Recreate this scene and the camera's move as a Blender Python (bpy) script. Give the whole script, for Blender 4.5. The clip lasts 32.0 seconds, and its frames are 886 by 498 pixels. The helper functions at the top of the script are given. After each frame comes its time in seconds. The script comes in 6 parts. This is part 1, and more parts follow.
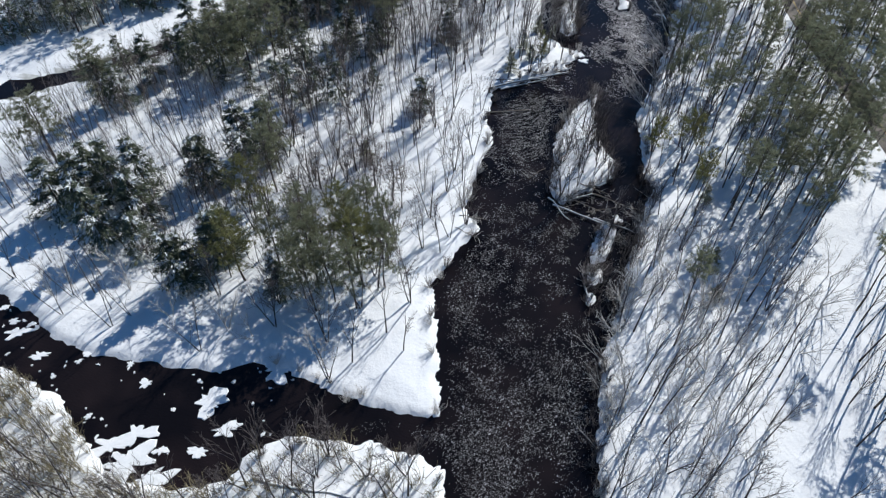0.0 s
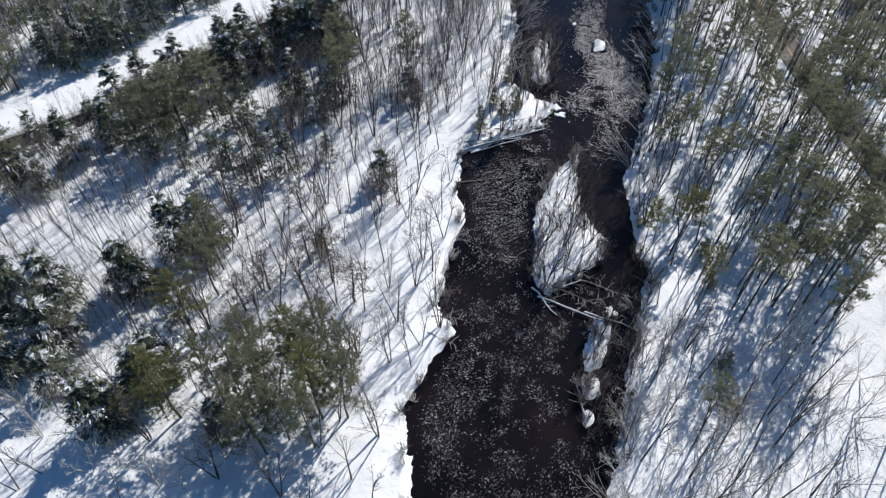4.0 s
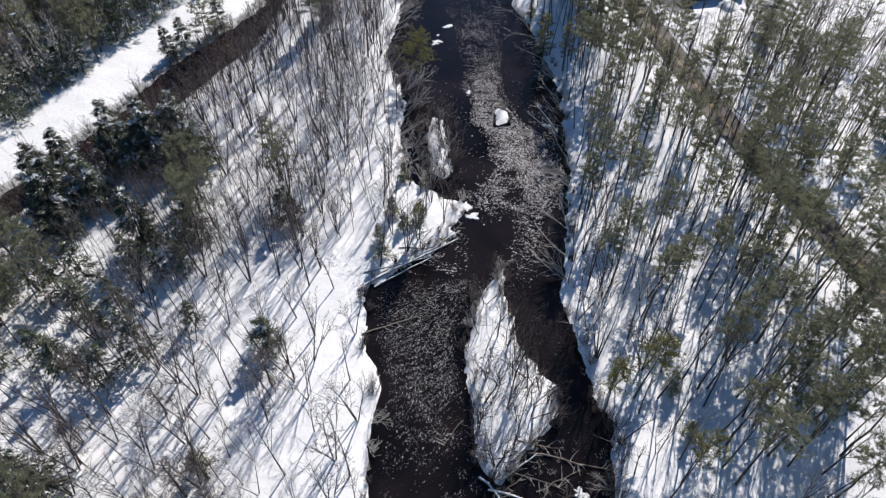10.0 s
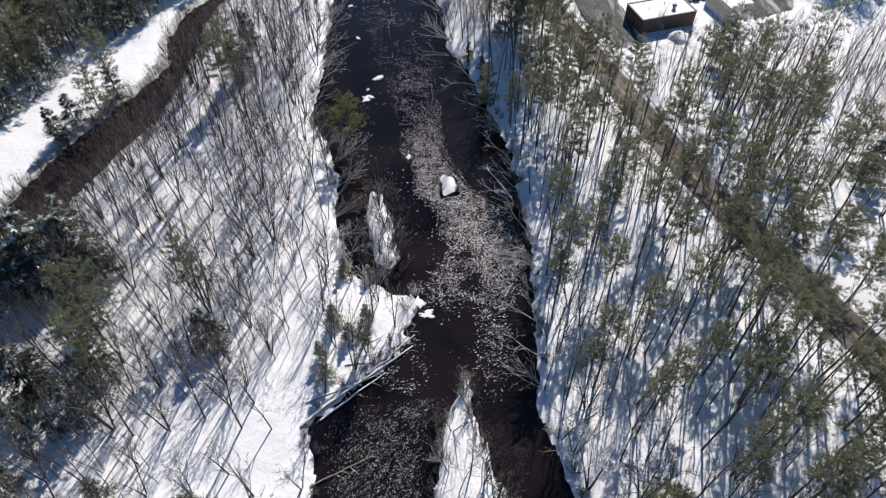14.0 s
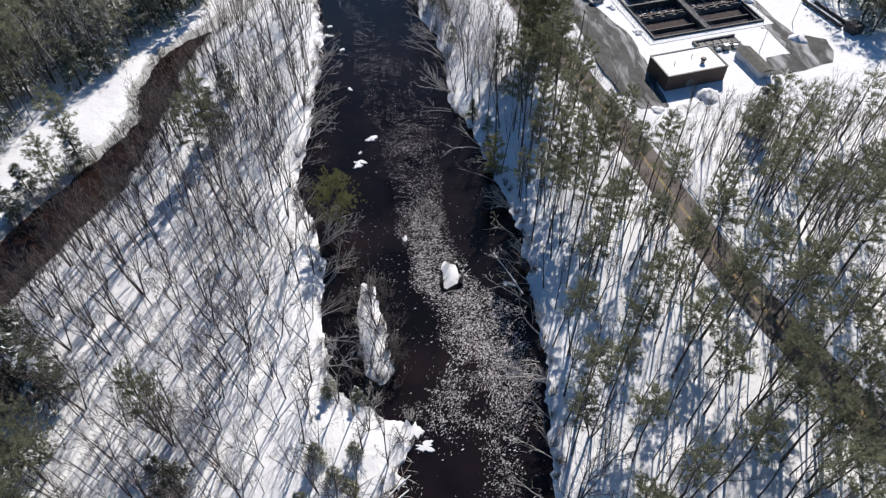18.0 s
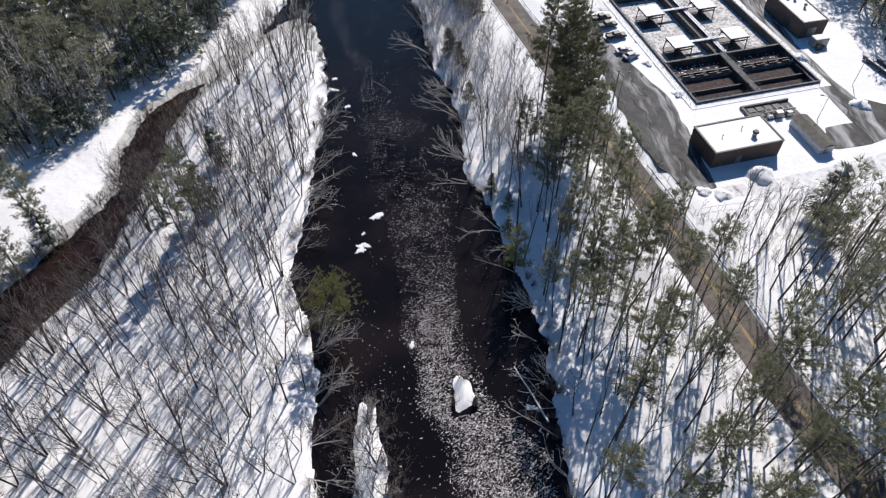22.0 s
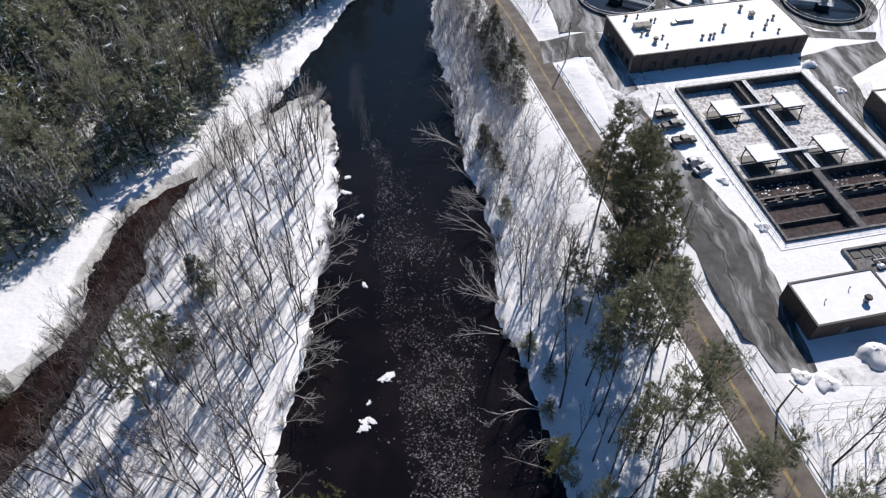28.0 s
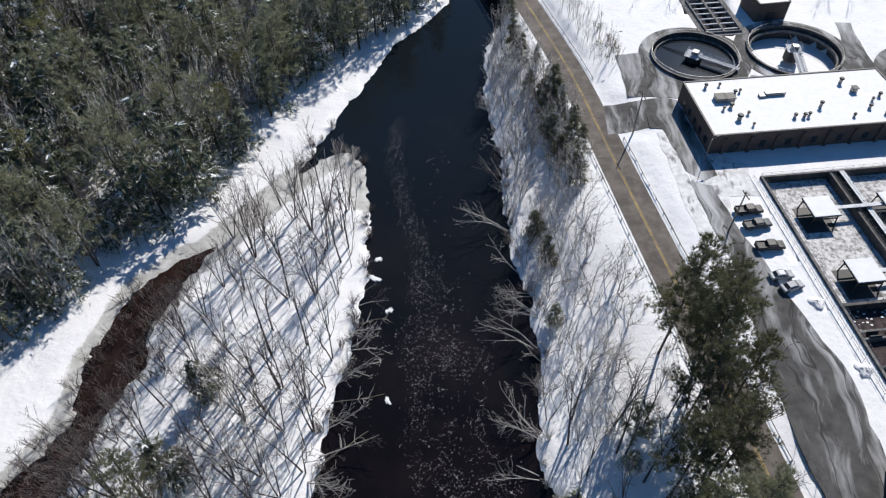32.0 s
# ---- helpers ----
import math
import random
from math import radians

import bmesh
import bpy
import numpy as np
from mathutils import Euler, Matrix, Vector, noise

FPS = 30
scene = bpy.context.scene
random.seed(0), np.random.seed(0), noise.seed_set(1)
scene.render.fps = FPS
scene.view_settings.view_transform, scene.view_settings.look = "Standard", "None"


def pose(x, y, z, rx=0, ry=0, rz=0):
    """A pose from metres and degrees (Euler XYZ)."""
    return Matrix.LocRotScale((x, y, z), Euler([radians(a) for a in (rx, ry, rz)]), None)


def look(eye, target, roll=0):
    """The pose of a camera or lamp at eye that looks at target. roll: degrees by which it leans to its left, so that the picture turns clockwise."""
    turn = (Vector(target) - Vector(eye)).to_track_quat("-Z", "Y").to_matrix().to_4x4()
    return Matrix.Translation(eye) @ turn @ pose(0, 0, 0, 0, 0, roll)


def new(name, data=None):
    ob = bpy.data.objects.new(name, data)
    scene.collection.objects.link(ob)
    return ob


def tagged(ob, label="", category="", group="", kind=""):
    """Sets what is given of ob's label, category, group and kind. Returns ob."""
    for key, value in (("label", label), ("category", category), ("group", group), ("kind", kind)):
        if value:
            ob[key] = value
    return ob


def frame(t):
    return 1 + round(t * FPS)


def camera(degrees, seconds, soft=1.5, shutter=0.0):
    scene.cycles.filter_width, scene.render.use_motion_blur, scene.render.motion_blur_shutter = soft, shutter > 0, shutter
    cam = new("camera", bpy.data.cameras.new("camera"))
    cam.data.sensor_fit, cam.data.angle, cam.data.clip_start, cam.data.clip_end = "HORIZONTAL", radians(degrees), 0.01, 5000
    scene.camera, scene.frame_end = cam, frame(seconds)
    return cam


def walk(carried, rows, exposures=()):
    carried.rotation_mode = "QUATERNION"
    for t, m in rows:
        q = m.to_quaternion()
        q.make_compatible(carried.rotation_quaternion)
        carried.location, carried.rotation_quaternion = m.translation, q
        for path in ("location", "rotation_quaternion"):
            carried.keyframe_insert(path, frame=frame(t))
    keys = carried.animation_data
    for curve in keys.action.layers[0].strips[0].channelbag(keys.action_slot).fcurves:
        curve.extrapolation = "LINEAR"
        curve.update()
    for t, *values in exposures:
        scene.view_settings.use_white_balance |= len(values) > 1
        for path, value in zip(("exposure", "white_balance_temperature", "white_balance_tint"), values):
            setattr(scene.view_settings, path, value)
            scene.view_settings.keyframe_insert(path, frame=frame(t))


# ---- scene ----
cam = camera(68.0, 32.0, 1.25)
PATH = [
    (0, (8.756, -24.96, 115.438), (8.365, -23.705, 113.931), -1.0),
    (0.5, (7.965, -20.958, 115.417), (7.579, -19.705, 113.908), -1.1),
    (1, (7.074, -17.296, 115.293), (6.695, -16.039, 113.784), -1.1),
    (2, (5.377, -9.734, 114.874), (5.01, -8.473, 113.365), -1.1),
    (3, (3.328, -2.464, 114.334), (2.984, -1.195, 112.827), -1.1),
    (3.5, (2.429, 1.152, 114.257), (2.099, 2.425, 112.75), -1.1),
    (5.5, (-0.65, 15.095, 113.211), (-0.908, 16.389, 111.708), -1.2),
    (6, (-1.533, 18.787, 113.067), (-1.766, 20.084, 111.563), -1.0),
    (7, (-3.158, 25.25, 112.975), (-3.345, 26.558, 111.474), -0.8),
    (8, (-4.061, 32.311, 113.045), (-4.207, 33.628, 111.546), -0.9),
    (9, (-3.858, 40.673, 112.301), (-3.966, 41.99, 110.8), -1.0),
    (10, (-4.562, 49.434, 111.28), (-4.61, 50.75, 109.775), -1.0),
    (11, (-4.894, 57.125, 110.386), (-4.879, 58.443, 108.881), -0.9),
    (12, (-4.8, 64.256, 109.925), (-4.721, 65.573, 108.422), -1.0),
    (13, (-4.646, 71.564, 110.042), (-4.539, 72.877, 108.537), -1.0),
    (14, (-4.131, 78.843, 110.066), (-4.026, 80.152, 108.557), -1.2),
    (14.5, (-3.691, 82.661, 110.076), (-3.588, 83.968, 108.565), -1.1),
    (16.5, (-2.72, 97.864, 110.679), (-2.613, 99.158, 109.158), -0.9),
    (17, (-2.528, 101.503, 110.586), (-2.419, 102.796, 109.064), -0.9),
    (18, (-1.953, 108.369, 110.002), (-1.844, 109.664, 108.482), -0.8),
    (19, (-1.343, 114.999, 109.683), (-1.241, 116.299, 108.166), -0.8),
    (20, (-0.702, 122.305, 109.082), (-0.61, 123.606, 107.566), -0.8),
    (21, (-0.329, 129.316, 108.593), (-0.245, 130.622, 107.08), -0.9),
    (22, (0.319, 136.044, 107.962), (0.392, 137.357, 106.455), -1.1),
    (23, (0.357, 142.602, 107.382), (0.425, 143.923, 105.883), -1.0),
    (24, (0.536, 149.498, 107.264), (0.596, 150.821, 105.765), -0.9),
    (25, (0.714, 156.682, 107.262), (0.768, 158.005, 105.763), -0.8),
    (25.5, (1.044, 160.319, 107.31), (1.092, 161.641, 105.809), -0.8),
    (27.5, (1.769, 174.794, 107.374), (1.784, 176.114, 105.871), -1.0),
    (28, (2.033, 178.356, 107.349), (2.034, 179.675, 105.847), -1.1),
    (29, (2.343, 185.707, 107.517), (2.31, 187.023, 106.01), -1.2),
    (30, (2.497, 192.677, 107.374), (2.422, 193.992, 105.868), -1.4),
    (31, (2.135, 199.724, 107.305), (2.032, 201.037, 105.8), -1.4),
    (32, (1.21, 207.064, 108.083), (1.096, 208.366, 106.568), -1.2),
]
walk(cam, [(t, look(eye, target, roll)) for t, eye, target, roll in PATH],
     [(0, 0.03, 6300, 7), (3, 0.10, 6420, 8), (6, 0.16, 6620, 11), (8, 0.17, 6680, 12), (14, 0.14, 6850, 13), (19, 0.12, 6850, 13), (25, 0.18, 6830, 15), (28, 0.12, 6780, 14), (32, 0.04, 6720, 11)])

# ---- light ----
SUN_AZ, SUN_EL = radians(22), radians(40)
world = bpy.data.worlds.new("sky")
scene.world = world
world.use_nodes = True
wn = world.node_tree
sky = wn.nodes.new("ShaderNodeTexSky")
sky.sky_type, sky.sun_disc = "NISHITA", False
sky.sun_elevation, sky.sun_rotation = SUN_EL, SUN_AZ
sky.air_density, sky.dust_density, sky.ozone_density = 1.0, 0.2, 4.0
deep = wn.nodes.new("ShaderNodeHueSaturation")
deep.inputs["Saturation"].default_value = 1.25
wn.links.new(sky.outputs[0], deep.inputs["Color"])
wn.links.new(deep.outputs[0], wn.nodes["Background"].inputs[0])
wn.nodes["Background"].inputs[1].default_value = 0.078
sun = new("sun", bpy.data.lights.new("sun", "SUN"))
sun.data.energy, sun.data.angle, sun.data.color = 4.5, radians(0.55), (1.0, 0.97, 0.93)
sun.matrix_world = look((math.sin(SUN_AZ) * 90, math.cos(SUN_AZ) * 90, math.tan(SUN_EL) * 90), (0, 0, 0))

# ---- materials ----
def ramp_between(nt, fac, lo, hi, a, b):
    r = nt.nodes.new("ShaderNodeValToRGB")
    r.color_ramp.elements[0].position, r.color_ramp.elements[1].position = lo, hi
    r.color_ramp.elements[0].color, r.color_ramp.elements[1].color = (*a, 1), (*b, 1)
    nt.links.new(fac, r.inputs[0])
    return r.outputs[0]


def noise_at(nt, coord, scale, detail=4, rough=0.6, stretch=None):
    n = nt.nodes.new("ShaderNodeTexNoise")
    n.inputs["Scale"].default_value, n.inputs["Detail"].default_value, n.inputs["Roughness"].default_value = scale, detail, rough
    if stretch:
        m = nt.nodes.new("ShaderNodeMapping")
        m.inputs["Scale"].default_value = stretch
        nt.links.new(coord, m.inputs[0])
        coord = m.outputs[0]
    nt.links.new(coord, n.inputs["Vector"])
    return n.outputs[0]


def mixed(nt, fac, a, b):
    m = nt.nodes.new("ShaderNodeMix")
    m.data_type = "RGBA"
    for s, v in ((0, fac), (6, a), (7, b)):
        if hasattr(v, "is_linked"):
            nt.links.new(v, m.inputs[s])
        else:
            m.inputs[s].default_value = v if s == 0 else (*v, 1)
    return m.outputs[2]


def maths(nt, op, a, b=0.0):
    m = nt.nodes.new("ShaderNodeMath")
    m.operation = op
    for s, v in ((0, a), (1, b)):
        if hasattr(v, "is_linked"):
            nt.links.new(v, m.inputs[s])
        else:
            m.inputs[s].default_value = v
    return m.outputs[0]


def bumped(nt, height, strength, distance):
    b = nt.nodes.new("ShaderNodeBump")
    b.inputs["Strength"].default_value, b.inputs["Distance"].default_value = strength, distance
    nt.links.new(height, b.inputs["Height"])
    return b.outputs[0]


def material(name, a, b, scale=1.0, rough=0.8, bump=0.3, dist=0.05, lo=0.35, hi=0.65, metal=0.0, fine=8.0, vary=0.0, world_coord=True):
    """A two-tone noise material with fine relief; vary: how far single objects differ in brightness."""
    m = bpy.data.materials.new(name)
    m.use_nodes = True
    nt = m.node_tree
    p = nt.nodes["Principled BSDF"]
    if world_coord:
        co = nt.nodes.new("ShaderNodeNewGeometry").outputs["Position"]
    else:
        co = nt.nodes.new("ShaderNodeTexCoord").outputs["Object"]
    col = ramp_between(nt, noise_at(nt, co, scale), lo, hi, a, b)
    if vary:
        h = nt.nodes.new("ShaderNodeHueSaturation")
        v = maths(nt, "MULTIPLY_ADD", nt.nodes.new("ShaderNodeObjectInfo").outputs["Random"], vary * 2)
        v.node.inputs[2].default_value = 1 - vary
        nt.links.new(v, h.inputs["Value"])
        nt.links.new(col, h.inputs["Color"])
        col = h.outputs[0]
    nt.links.new(col, p.inputs["Base Color"])
    p.inputs["Roughness"].default_value, p.inputs["Metallic"].default_value = rough, metal
    if bump:
        nt.links.new(bumped(nt, noise_at(nt, co, fine), bump, dist), p.inputs["Normal"])
    return m


def snow_material():
    m = bpy.data.materials.new("snow")
    m.use_nodes = True
    nt = m.node_tree
    p = nt.nodes["Principled BSDF"]
    co = nt.nodes.new("ShaderNodeNewGeometry").outputs["Position"]
    broad = ramp_between(nt, noise_at(nt, co, 0.12, 5), 0.3, 0.7, (0.80, 0.81, 0.825), (0.90, 0.905, 0.91))
    litter = ramp_between(nt, noise_at(nt, co, 1.3, 8, 0.8), 0.56, 0.72, (0, 0, 0), (1, 1, 1))
    patch = ramp_between(nt, noise_at(nt, co, 0.05, 3), 0.4, 0.68, (0.06, 0.06, 0.06), (0.6, 0.6, 0.6))
    col = mixed(nt, maths(nt, "MULTIPLY", litter, patch), broad, (0.30, 0.26, 0.22))
    at = nt.nodes.new("ShaderNodeAttribute")
    at.attribute_name = "ice"
    edge = maths(nt, "ADD", at.outputs["Fac"], maths(nt, "MULTIPLY", maths(nt, "SUBTRACT", noise_at(nt, co, 0.5, 5), 0.5), 0.7))
    ice = ramp_between(nt, edge, 0.42, 0.6, (0, 0, 0), (1, 1, 1))
    slush = ramp_between(nt, noise_at(nt, co, 0.3, 5), 0.35, 0.65, (0.38, 0.38, 0.36), (0.62, 0.62, 0.60))
    nt.links.new(mixed(nt, ice, col, slush), p.inputs["Base Color"])
    p.inputs["Roughness"].default_value = 0.75
    lumps = maths(nt, "ADD", noise_at(nt, co, 0.9, 6, 0.65), maths(nt, "MULTIPLY", noise_at(nt, co, 0.22, 3), 1.5))
    nt.links.new(bumped(nt, lumps, 0.42, 0.35), p.inputs["Normal"])
    return m


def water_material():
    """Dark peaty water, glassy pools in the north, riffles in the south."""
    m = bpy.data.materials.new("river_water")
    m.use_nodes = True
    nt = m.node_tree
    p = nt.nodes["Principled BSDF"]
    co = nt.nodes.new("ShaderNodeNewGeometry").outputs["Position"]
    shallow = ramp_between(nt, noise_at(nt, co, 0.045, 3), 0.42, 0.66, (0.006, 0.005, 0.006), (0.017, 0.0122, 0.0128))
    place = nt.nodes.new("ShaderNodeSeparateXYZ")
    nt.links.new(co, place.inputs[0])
    # northward the base colour turns bluer, a painted tint of reflected sky
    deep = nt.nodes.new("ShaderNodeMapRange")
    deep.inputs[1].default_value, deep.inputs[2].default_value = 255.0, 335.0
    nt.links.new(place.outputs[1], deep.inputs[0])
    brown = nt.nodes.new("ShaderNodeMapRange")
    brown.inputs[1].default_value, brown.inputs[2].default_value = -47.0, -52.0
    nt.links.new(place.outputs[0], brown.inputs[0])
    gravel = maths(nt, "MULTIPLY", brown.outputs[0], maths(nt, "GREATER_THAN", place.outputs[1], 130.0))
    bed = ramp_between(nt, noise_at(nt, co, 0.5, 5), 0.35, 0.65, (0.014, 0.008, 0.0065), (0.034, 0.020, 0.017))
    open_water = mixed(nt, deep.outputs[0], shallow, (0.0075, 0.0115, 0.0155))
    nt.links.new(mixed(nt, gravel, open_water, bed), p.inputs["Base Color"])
    p.inputs["Roughness"].default_value, p.inputs["IOR"].default_value = 0.08, 1.33
    p.inputs["Specular IOR Level"].default_value = 0.34
    sep = nt.nodes.new("ShaderNodeSeparateXYZ")
    nt.links.new(co, sep.inputs[0])
    north = nt.nodes.new("ShaderNodeMapRange")
    for i, v in ((1, 330.0), (2, 215.0), (3, 0.0), (4, 1.0)):
        north.inputs[i].default_value = v
    nt.links.new(sep.outputs[1], north.inputs[0])
    drift = ramp_between(nt, noise_at(nt, co, 0.06, 4, 0.6, (1.6, 0.5, 1)), 0.36, 0.58, (0.1, 0.1, 0.1), (1, 1, 1))
    amount = maths(nt, "ADD", maths(nt, "MULTIPLY", north.outputs[0], drift), 0.06)
    ripples = maths(nt, "ADD", noise_at(nt, co, 1.6, 2, 0.5, (0.75, 1.5, 1)), maths(nt, "MULTIPLY", noise_at(nt, co, 4.0, 2), 0.25))
    nt.links.new(bumped(nt, maths(nt, "MULTIPLY", ripples, amount), 1.0, 0.06), p.inputs["Normal"])
    return m


def leafy(m, share, colour):
    """Lets part of the light pass through thin needles."""
    nt = m.node_tree
    out, p = nt.nodes["Material Output"], nt.nodes["Principled BSDF"]
    t = nt.nodes.new("ShaderNodeBsdfTranslucent")
    t.inputs[0].default_value = (*colour, 1)
    mix = nt.nodes.new("ShaderNodeMixShader")
    mix.inputs[0].default_value = share
    nt.links.new(p.outputs[0], mix.inputs[1])
    nt.links.new(t.outputs[0], mix.inputs[2])
    nt.links.new(mix.outputs[0], out.inputs[0])
    return m


SNOW = snow_material()
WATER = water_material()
BARK = material("bare_bark", (0.036, 0.029, 0.027), (0.085, 0.069, 0.065), 2.0, 0.9, 0.4, 0.02, vary=0.3)
PALE = material("pale_bark", (0.42, 0.395, 0.37), (0.68, 0.65, 0.615), 1.5, 0.8, 0.4, 0.02, vary=0.2)
TWIG = material("twigs", (0.085, 0.071, 0.067), (0.19, 0.162, 0.154), 1.2, 0.9, 0, vary=0.25)
OLD_NEEDLE = material("old_pine_needles", (0.065, 0.071, 0.043), (0.16, 0.162, 0.096), 0.7, 0.6, 0, vary=0.25)
PINE_BARK = material("pine_bark", (0.05, 0.04, 0.035), (0.11, 0.09, 0.075), 3.0, 0.95, 0.5, 0.03)
GOLD_NEEDLE = leafy(material("golden_pine_needles", (0.11, 0.117, 0.05), (0.255, 0.25, 0.11), 0.7, 0.6, 0, vary=0.15), 0.4, (0.3, 0.29, 0.11))
PINE = leafy(material("pine_needles", (0.115, 0.125, 0.08), (0.265, 0.268, 0.178), 0.7, 0.6, 0, vary=0.3), 0.42, (0.32, 0.33, 0.21))
OLD_NEEDLE = leafy(OLD_NEEDLE, 0.3, (0.2, 0.2, 0.105))
FIR = leafy(material("hemlock_needles", (0.06, 0.076, 0.052), (0.135, 0.148, 0.1), 0.7, 0.7, 0, vary=0.3), 0.28, (0.11, 0.135, 0.075))
CLEAN_SNOW = material("clean_snow", (0.80, 0.815, 0.83), (0.88, 0.885, 0.89), 0.6, 0.7, 0.4, 0.12, fine=1.6)
DIRTY_SNOW = material("dirty_snow", (0.24, 0.23, 0.225), (0.74, 0.735, 0.73), 1.3, 0.85, 0.5, 0.1, 0.36, 0.58, fine=3)
BEECH = leafy(material("dead_beech_leaves", (0.16, 0.137, 0.13), (0.32, 0.275, 0.262), 0.9, 0.8, 0, vary=0.15), 0.3, (0.24, 0.2, 0.18))
BRUSH = material("dry_brush", (0.15, 0.125, 0.075), (0.30, 0.26, 0.16), 0.6, 0.9, 0, vary=0.2)
ASPHALT = material("road_asphalt", (0.085, 0.073, 0.064), (0.165, 0.143, 0.125), 0.35, 0.85, 0.3, 0.02, fine=20)
YELLOW = material("worn_yellow_paint", (0.15, 0.12, 0.07), (0.46, 0.32, 0.08), 0.5, 0.75, 0, lo=0.3, hi=0.56)
# wall concrete coloured darker to carry the shade inside basins and tanks
SHADED_CONCRETE = material("shaded_concrete", (0.03, 0.029, 0.03), (0.085, 0.083, 0.083), 0.8, 0.7, 0.3, 0.02)
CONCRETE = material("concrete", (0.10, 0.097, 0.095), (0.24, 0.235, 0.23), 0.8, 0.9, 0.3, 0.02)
SLUDGE = material("basin_sludge", (0.024, 0.016, 0.016), (0.085, 0.06, 0.06), 0.9, 0.95, 0.3, 0.05)
BRICK = material("dark_brick", (0.075, 0.055, 0.047), (0.14, 0.105, 0.09), 2.5, 0.9, 0.4, 0.02, fine=14)
STEEL = material("galvanised_steel", (0.22, 0.22, 0.22), (0.36, 0.36, 0.36), 2.0, 0.5, 0.1, 0.01, metal=0.6)
DARK = material("dark_steel", (0.02, 0.02, 0.02), (0.05, 0.05, 0.05), 2.0, 0.6, 0.1, 0.01)
TANK_WATER = material("tank_water", (0.005, 0.010, 0.016), (0.010, 0.018, 0.026), 0.3, 0.08, 0.05, 0.02)
GLASS = material("window_glass", (0.015, 0.018, 0.022), (0.03, 0.035, 0.04), 0.3, 0.12, 0)
WOOD = material("weathered_wood", (0.16, 0.13, 0.10), (0.28, 0.24, 0.20), 2.0, 0.9, 0.4, 0.02)
OLIVE_ROOF = material("olive_roof", (0.075, 0.07, 0.058), (0.125, 0.118, 0.1), 1.0, 0.8, 0.3, 0.03)
PALE_WALL = material("pale_wall", (0.50, 0.52, 0.55), (0.62, 0.64, 0.66), 1.0, 0.8, 0.2, 0.02)
BLACK_PAINT = material("black_car_paint", (0.012, 0.013, 0.016), (0.03, 0.03, 0.034), 1.0, 0.55, 0)
BLUE_PAINT = material("dark_blue_car_paint", (0.014, 0.03, 0.045), (0.03, 0.05, 0.07), 1.0, 0.55, 0)
SILVER_PAINT = material("silver_car_paint", (0.36, 0.37, 0.39), (0.44, 0.45, 0.47), 1.0, 0.55, 0, metal=0.0)
RUBBER = material("rubber", (0.015, 0.015, 0.015), (0.03, 0.03, 0.03), 3.0, 0.9, 0)


def streaked_asphalt():
    """Ploughed yard asphalt with meltwater and thin snow left in streaks."""
    m = bpy.data.materials.new("yard_asphalt")
    m.use_nodes = True
    nt = m.node_tree
    p = nt.nodes["Principled BSDF"]
    co = nt.nodes.new("ShaderNodeNewGeometry").outputs["Position"]
    base = ramp_between(nt, noise_at(nt, co, 0.35, 5), 0.35, 0.65, (0.034, 0.034, 0.034), (0.085, 0.084, 0.082))
    bend = nt.nodes.new("ShaderNodeVectorMath")
    bend.operation = "MULTIPLY_ADD"
    swirl = nt.nodes.new("ShaderNodeTexNoise")
    swirl.inputs["Scale"].default_value = 0.07
    nt.links.new(co, swirl.inputs["Vector"])
    nt.links.new(swirl.outputs["Color"], bend.inputs[0])
    bend.inputs[1].default_value = (9, 9, 0)
    nt.links.new(co, bend.inputs[2])
    streak = ramp_between(nt, noise_at(nt, bend.outputs[0], 0.3, 5, 0.6, (0.9, 0.16, 1)), 0.46, 0.68, (0.01, 0.01, 0.01), (0.85, 0.85, 0.85))
    seam = maths(nt, "ABSOLUTE", maths(nt, "SUBTRACT", noise_at(nt, bend.outputs[0], 0.16, 3, 0.5, (1.0, 0.14, 1)), 0.5))
    wet = ramp_between(nt, seam, 0.003, 0.009, (0.85, 0.85, 0.85), (0, 0, 0))
    nt.links.new(mixed(nt, wet, mixed(nt, streak, base, (0.6, 0.61, 0.62)), (0.012, 0.012, 0.012)), p.inputs["Base Color"])
    p.inputs["Roughness"].default_value = 0.85
    nt.links.new(bumped(nt, noise_at(nt, co, 6), 0.3, 0.03), p.inputs["Normal"])
    return m


def packed_snow():
    """Driven-over snow with dark tyre tracks worn through."""
    m = bpy.data.materials.new("packed_snow")
    m.use_nodes = True
    nt = m.node_tree
    p = nt.nodes["Principled BSDF"]
    co = nt.nodes.new("ShaderNodeNewGeometry").outputs["Position"]
    base = ramp_between(nt, noise_at(nt, co, 0.5, 6, 0.65), 0.3, 0.6, (0.5, 0.5, 0.5), (0.84, 0.845, 0.85))
    worn = ramp_between(nt, noise_at(nt, co, 0.42, 5, 0.6, (1.2, 0.5, 1)), 0.56, 0.66, (0, 0, 0), (0.8, 0.8, 0.8))
    nt.links.new(mixed(nt, worn, base, (0.1, 0.098, 0.096)), p.inputs["Base Color"])
    p.inputs["Roughness"].default_value = 0.8
    nt.links.new(bumped(nt, noise_at(nt, co, 2.5, 5), 0.5, 0.12), p.inputs["Normal"])
    return m


YARD = streaked_asphalt()
PACKED = packed_snow()


def fleck_material(name, low, high, power):
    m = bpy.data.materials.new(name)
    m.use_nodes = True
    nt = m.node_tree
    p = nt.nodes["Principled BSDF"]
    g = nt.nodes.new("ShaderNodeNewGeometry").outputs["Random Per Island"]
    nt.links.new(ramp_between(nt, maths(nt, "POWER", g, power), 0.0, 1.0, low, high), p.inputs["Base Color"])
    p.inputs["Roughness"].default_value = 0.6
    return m


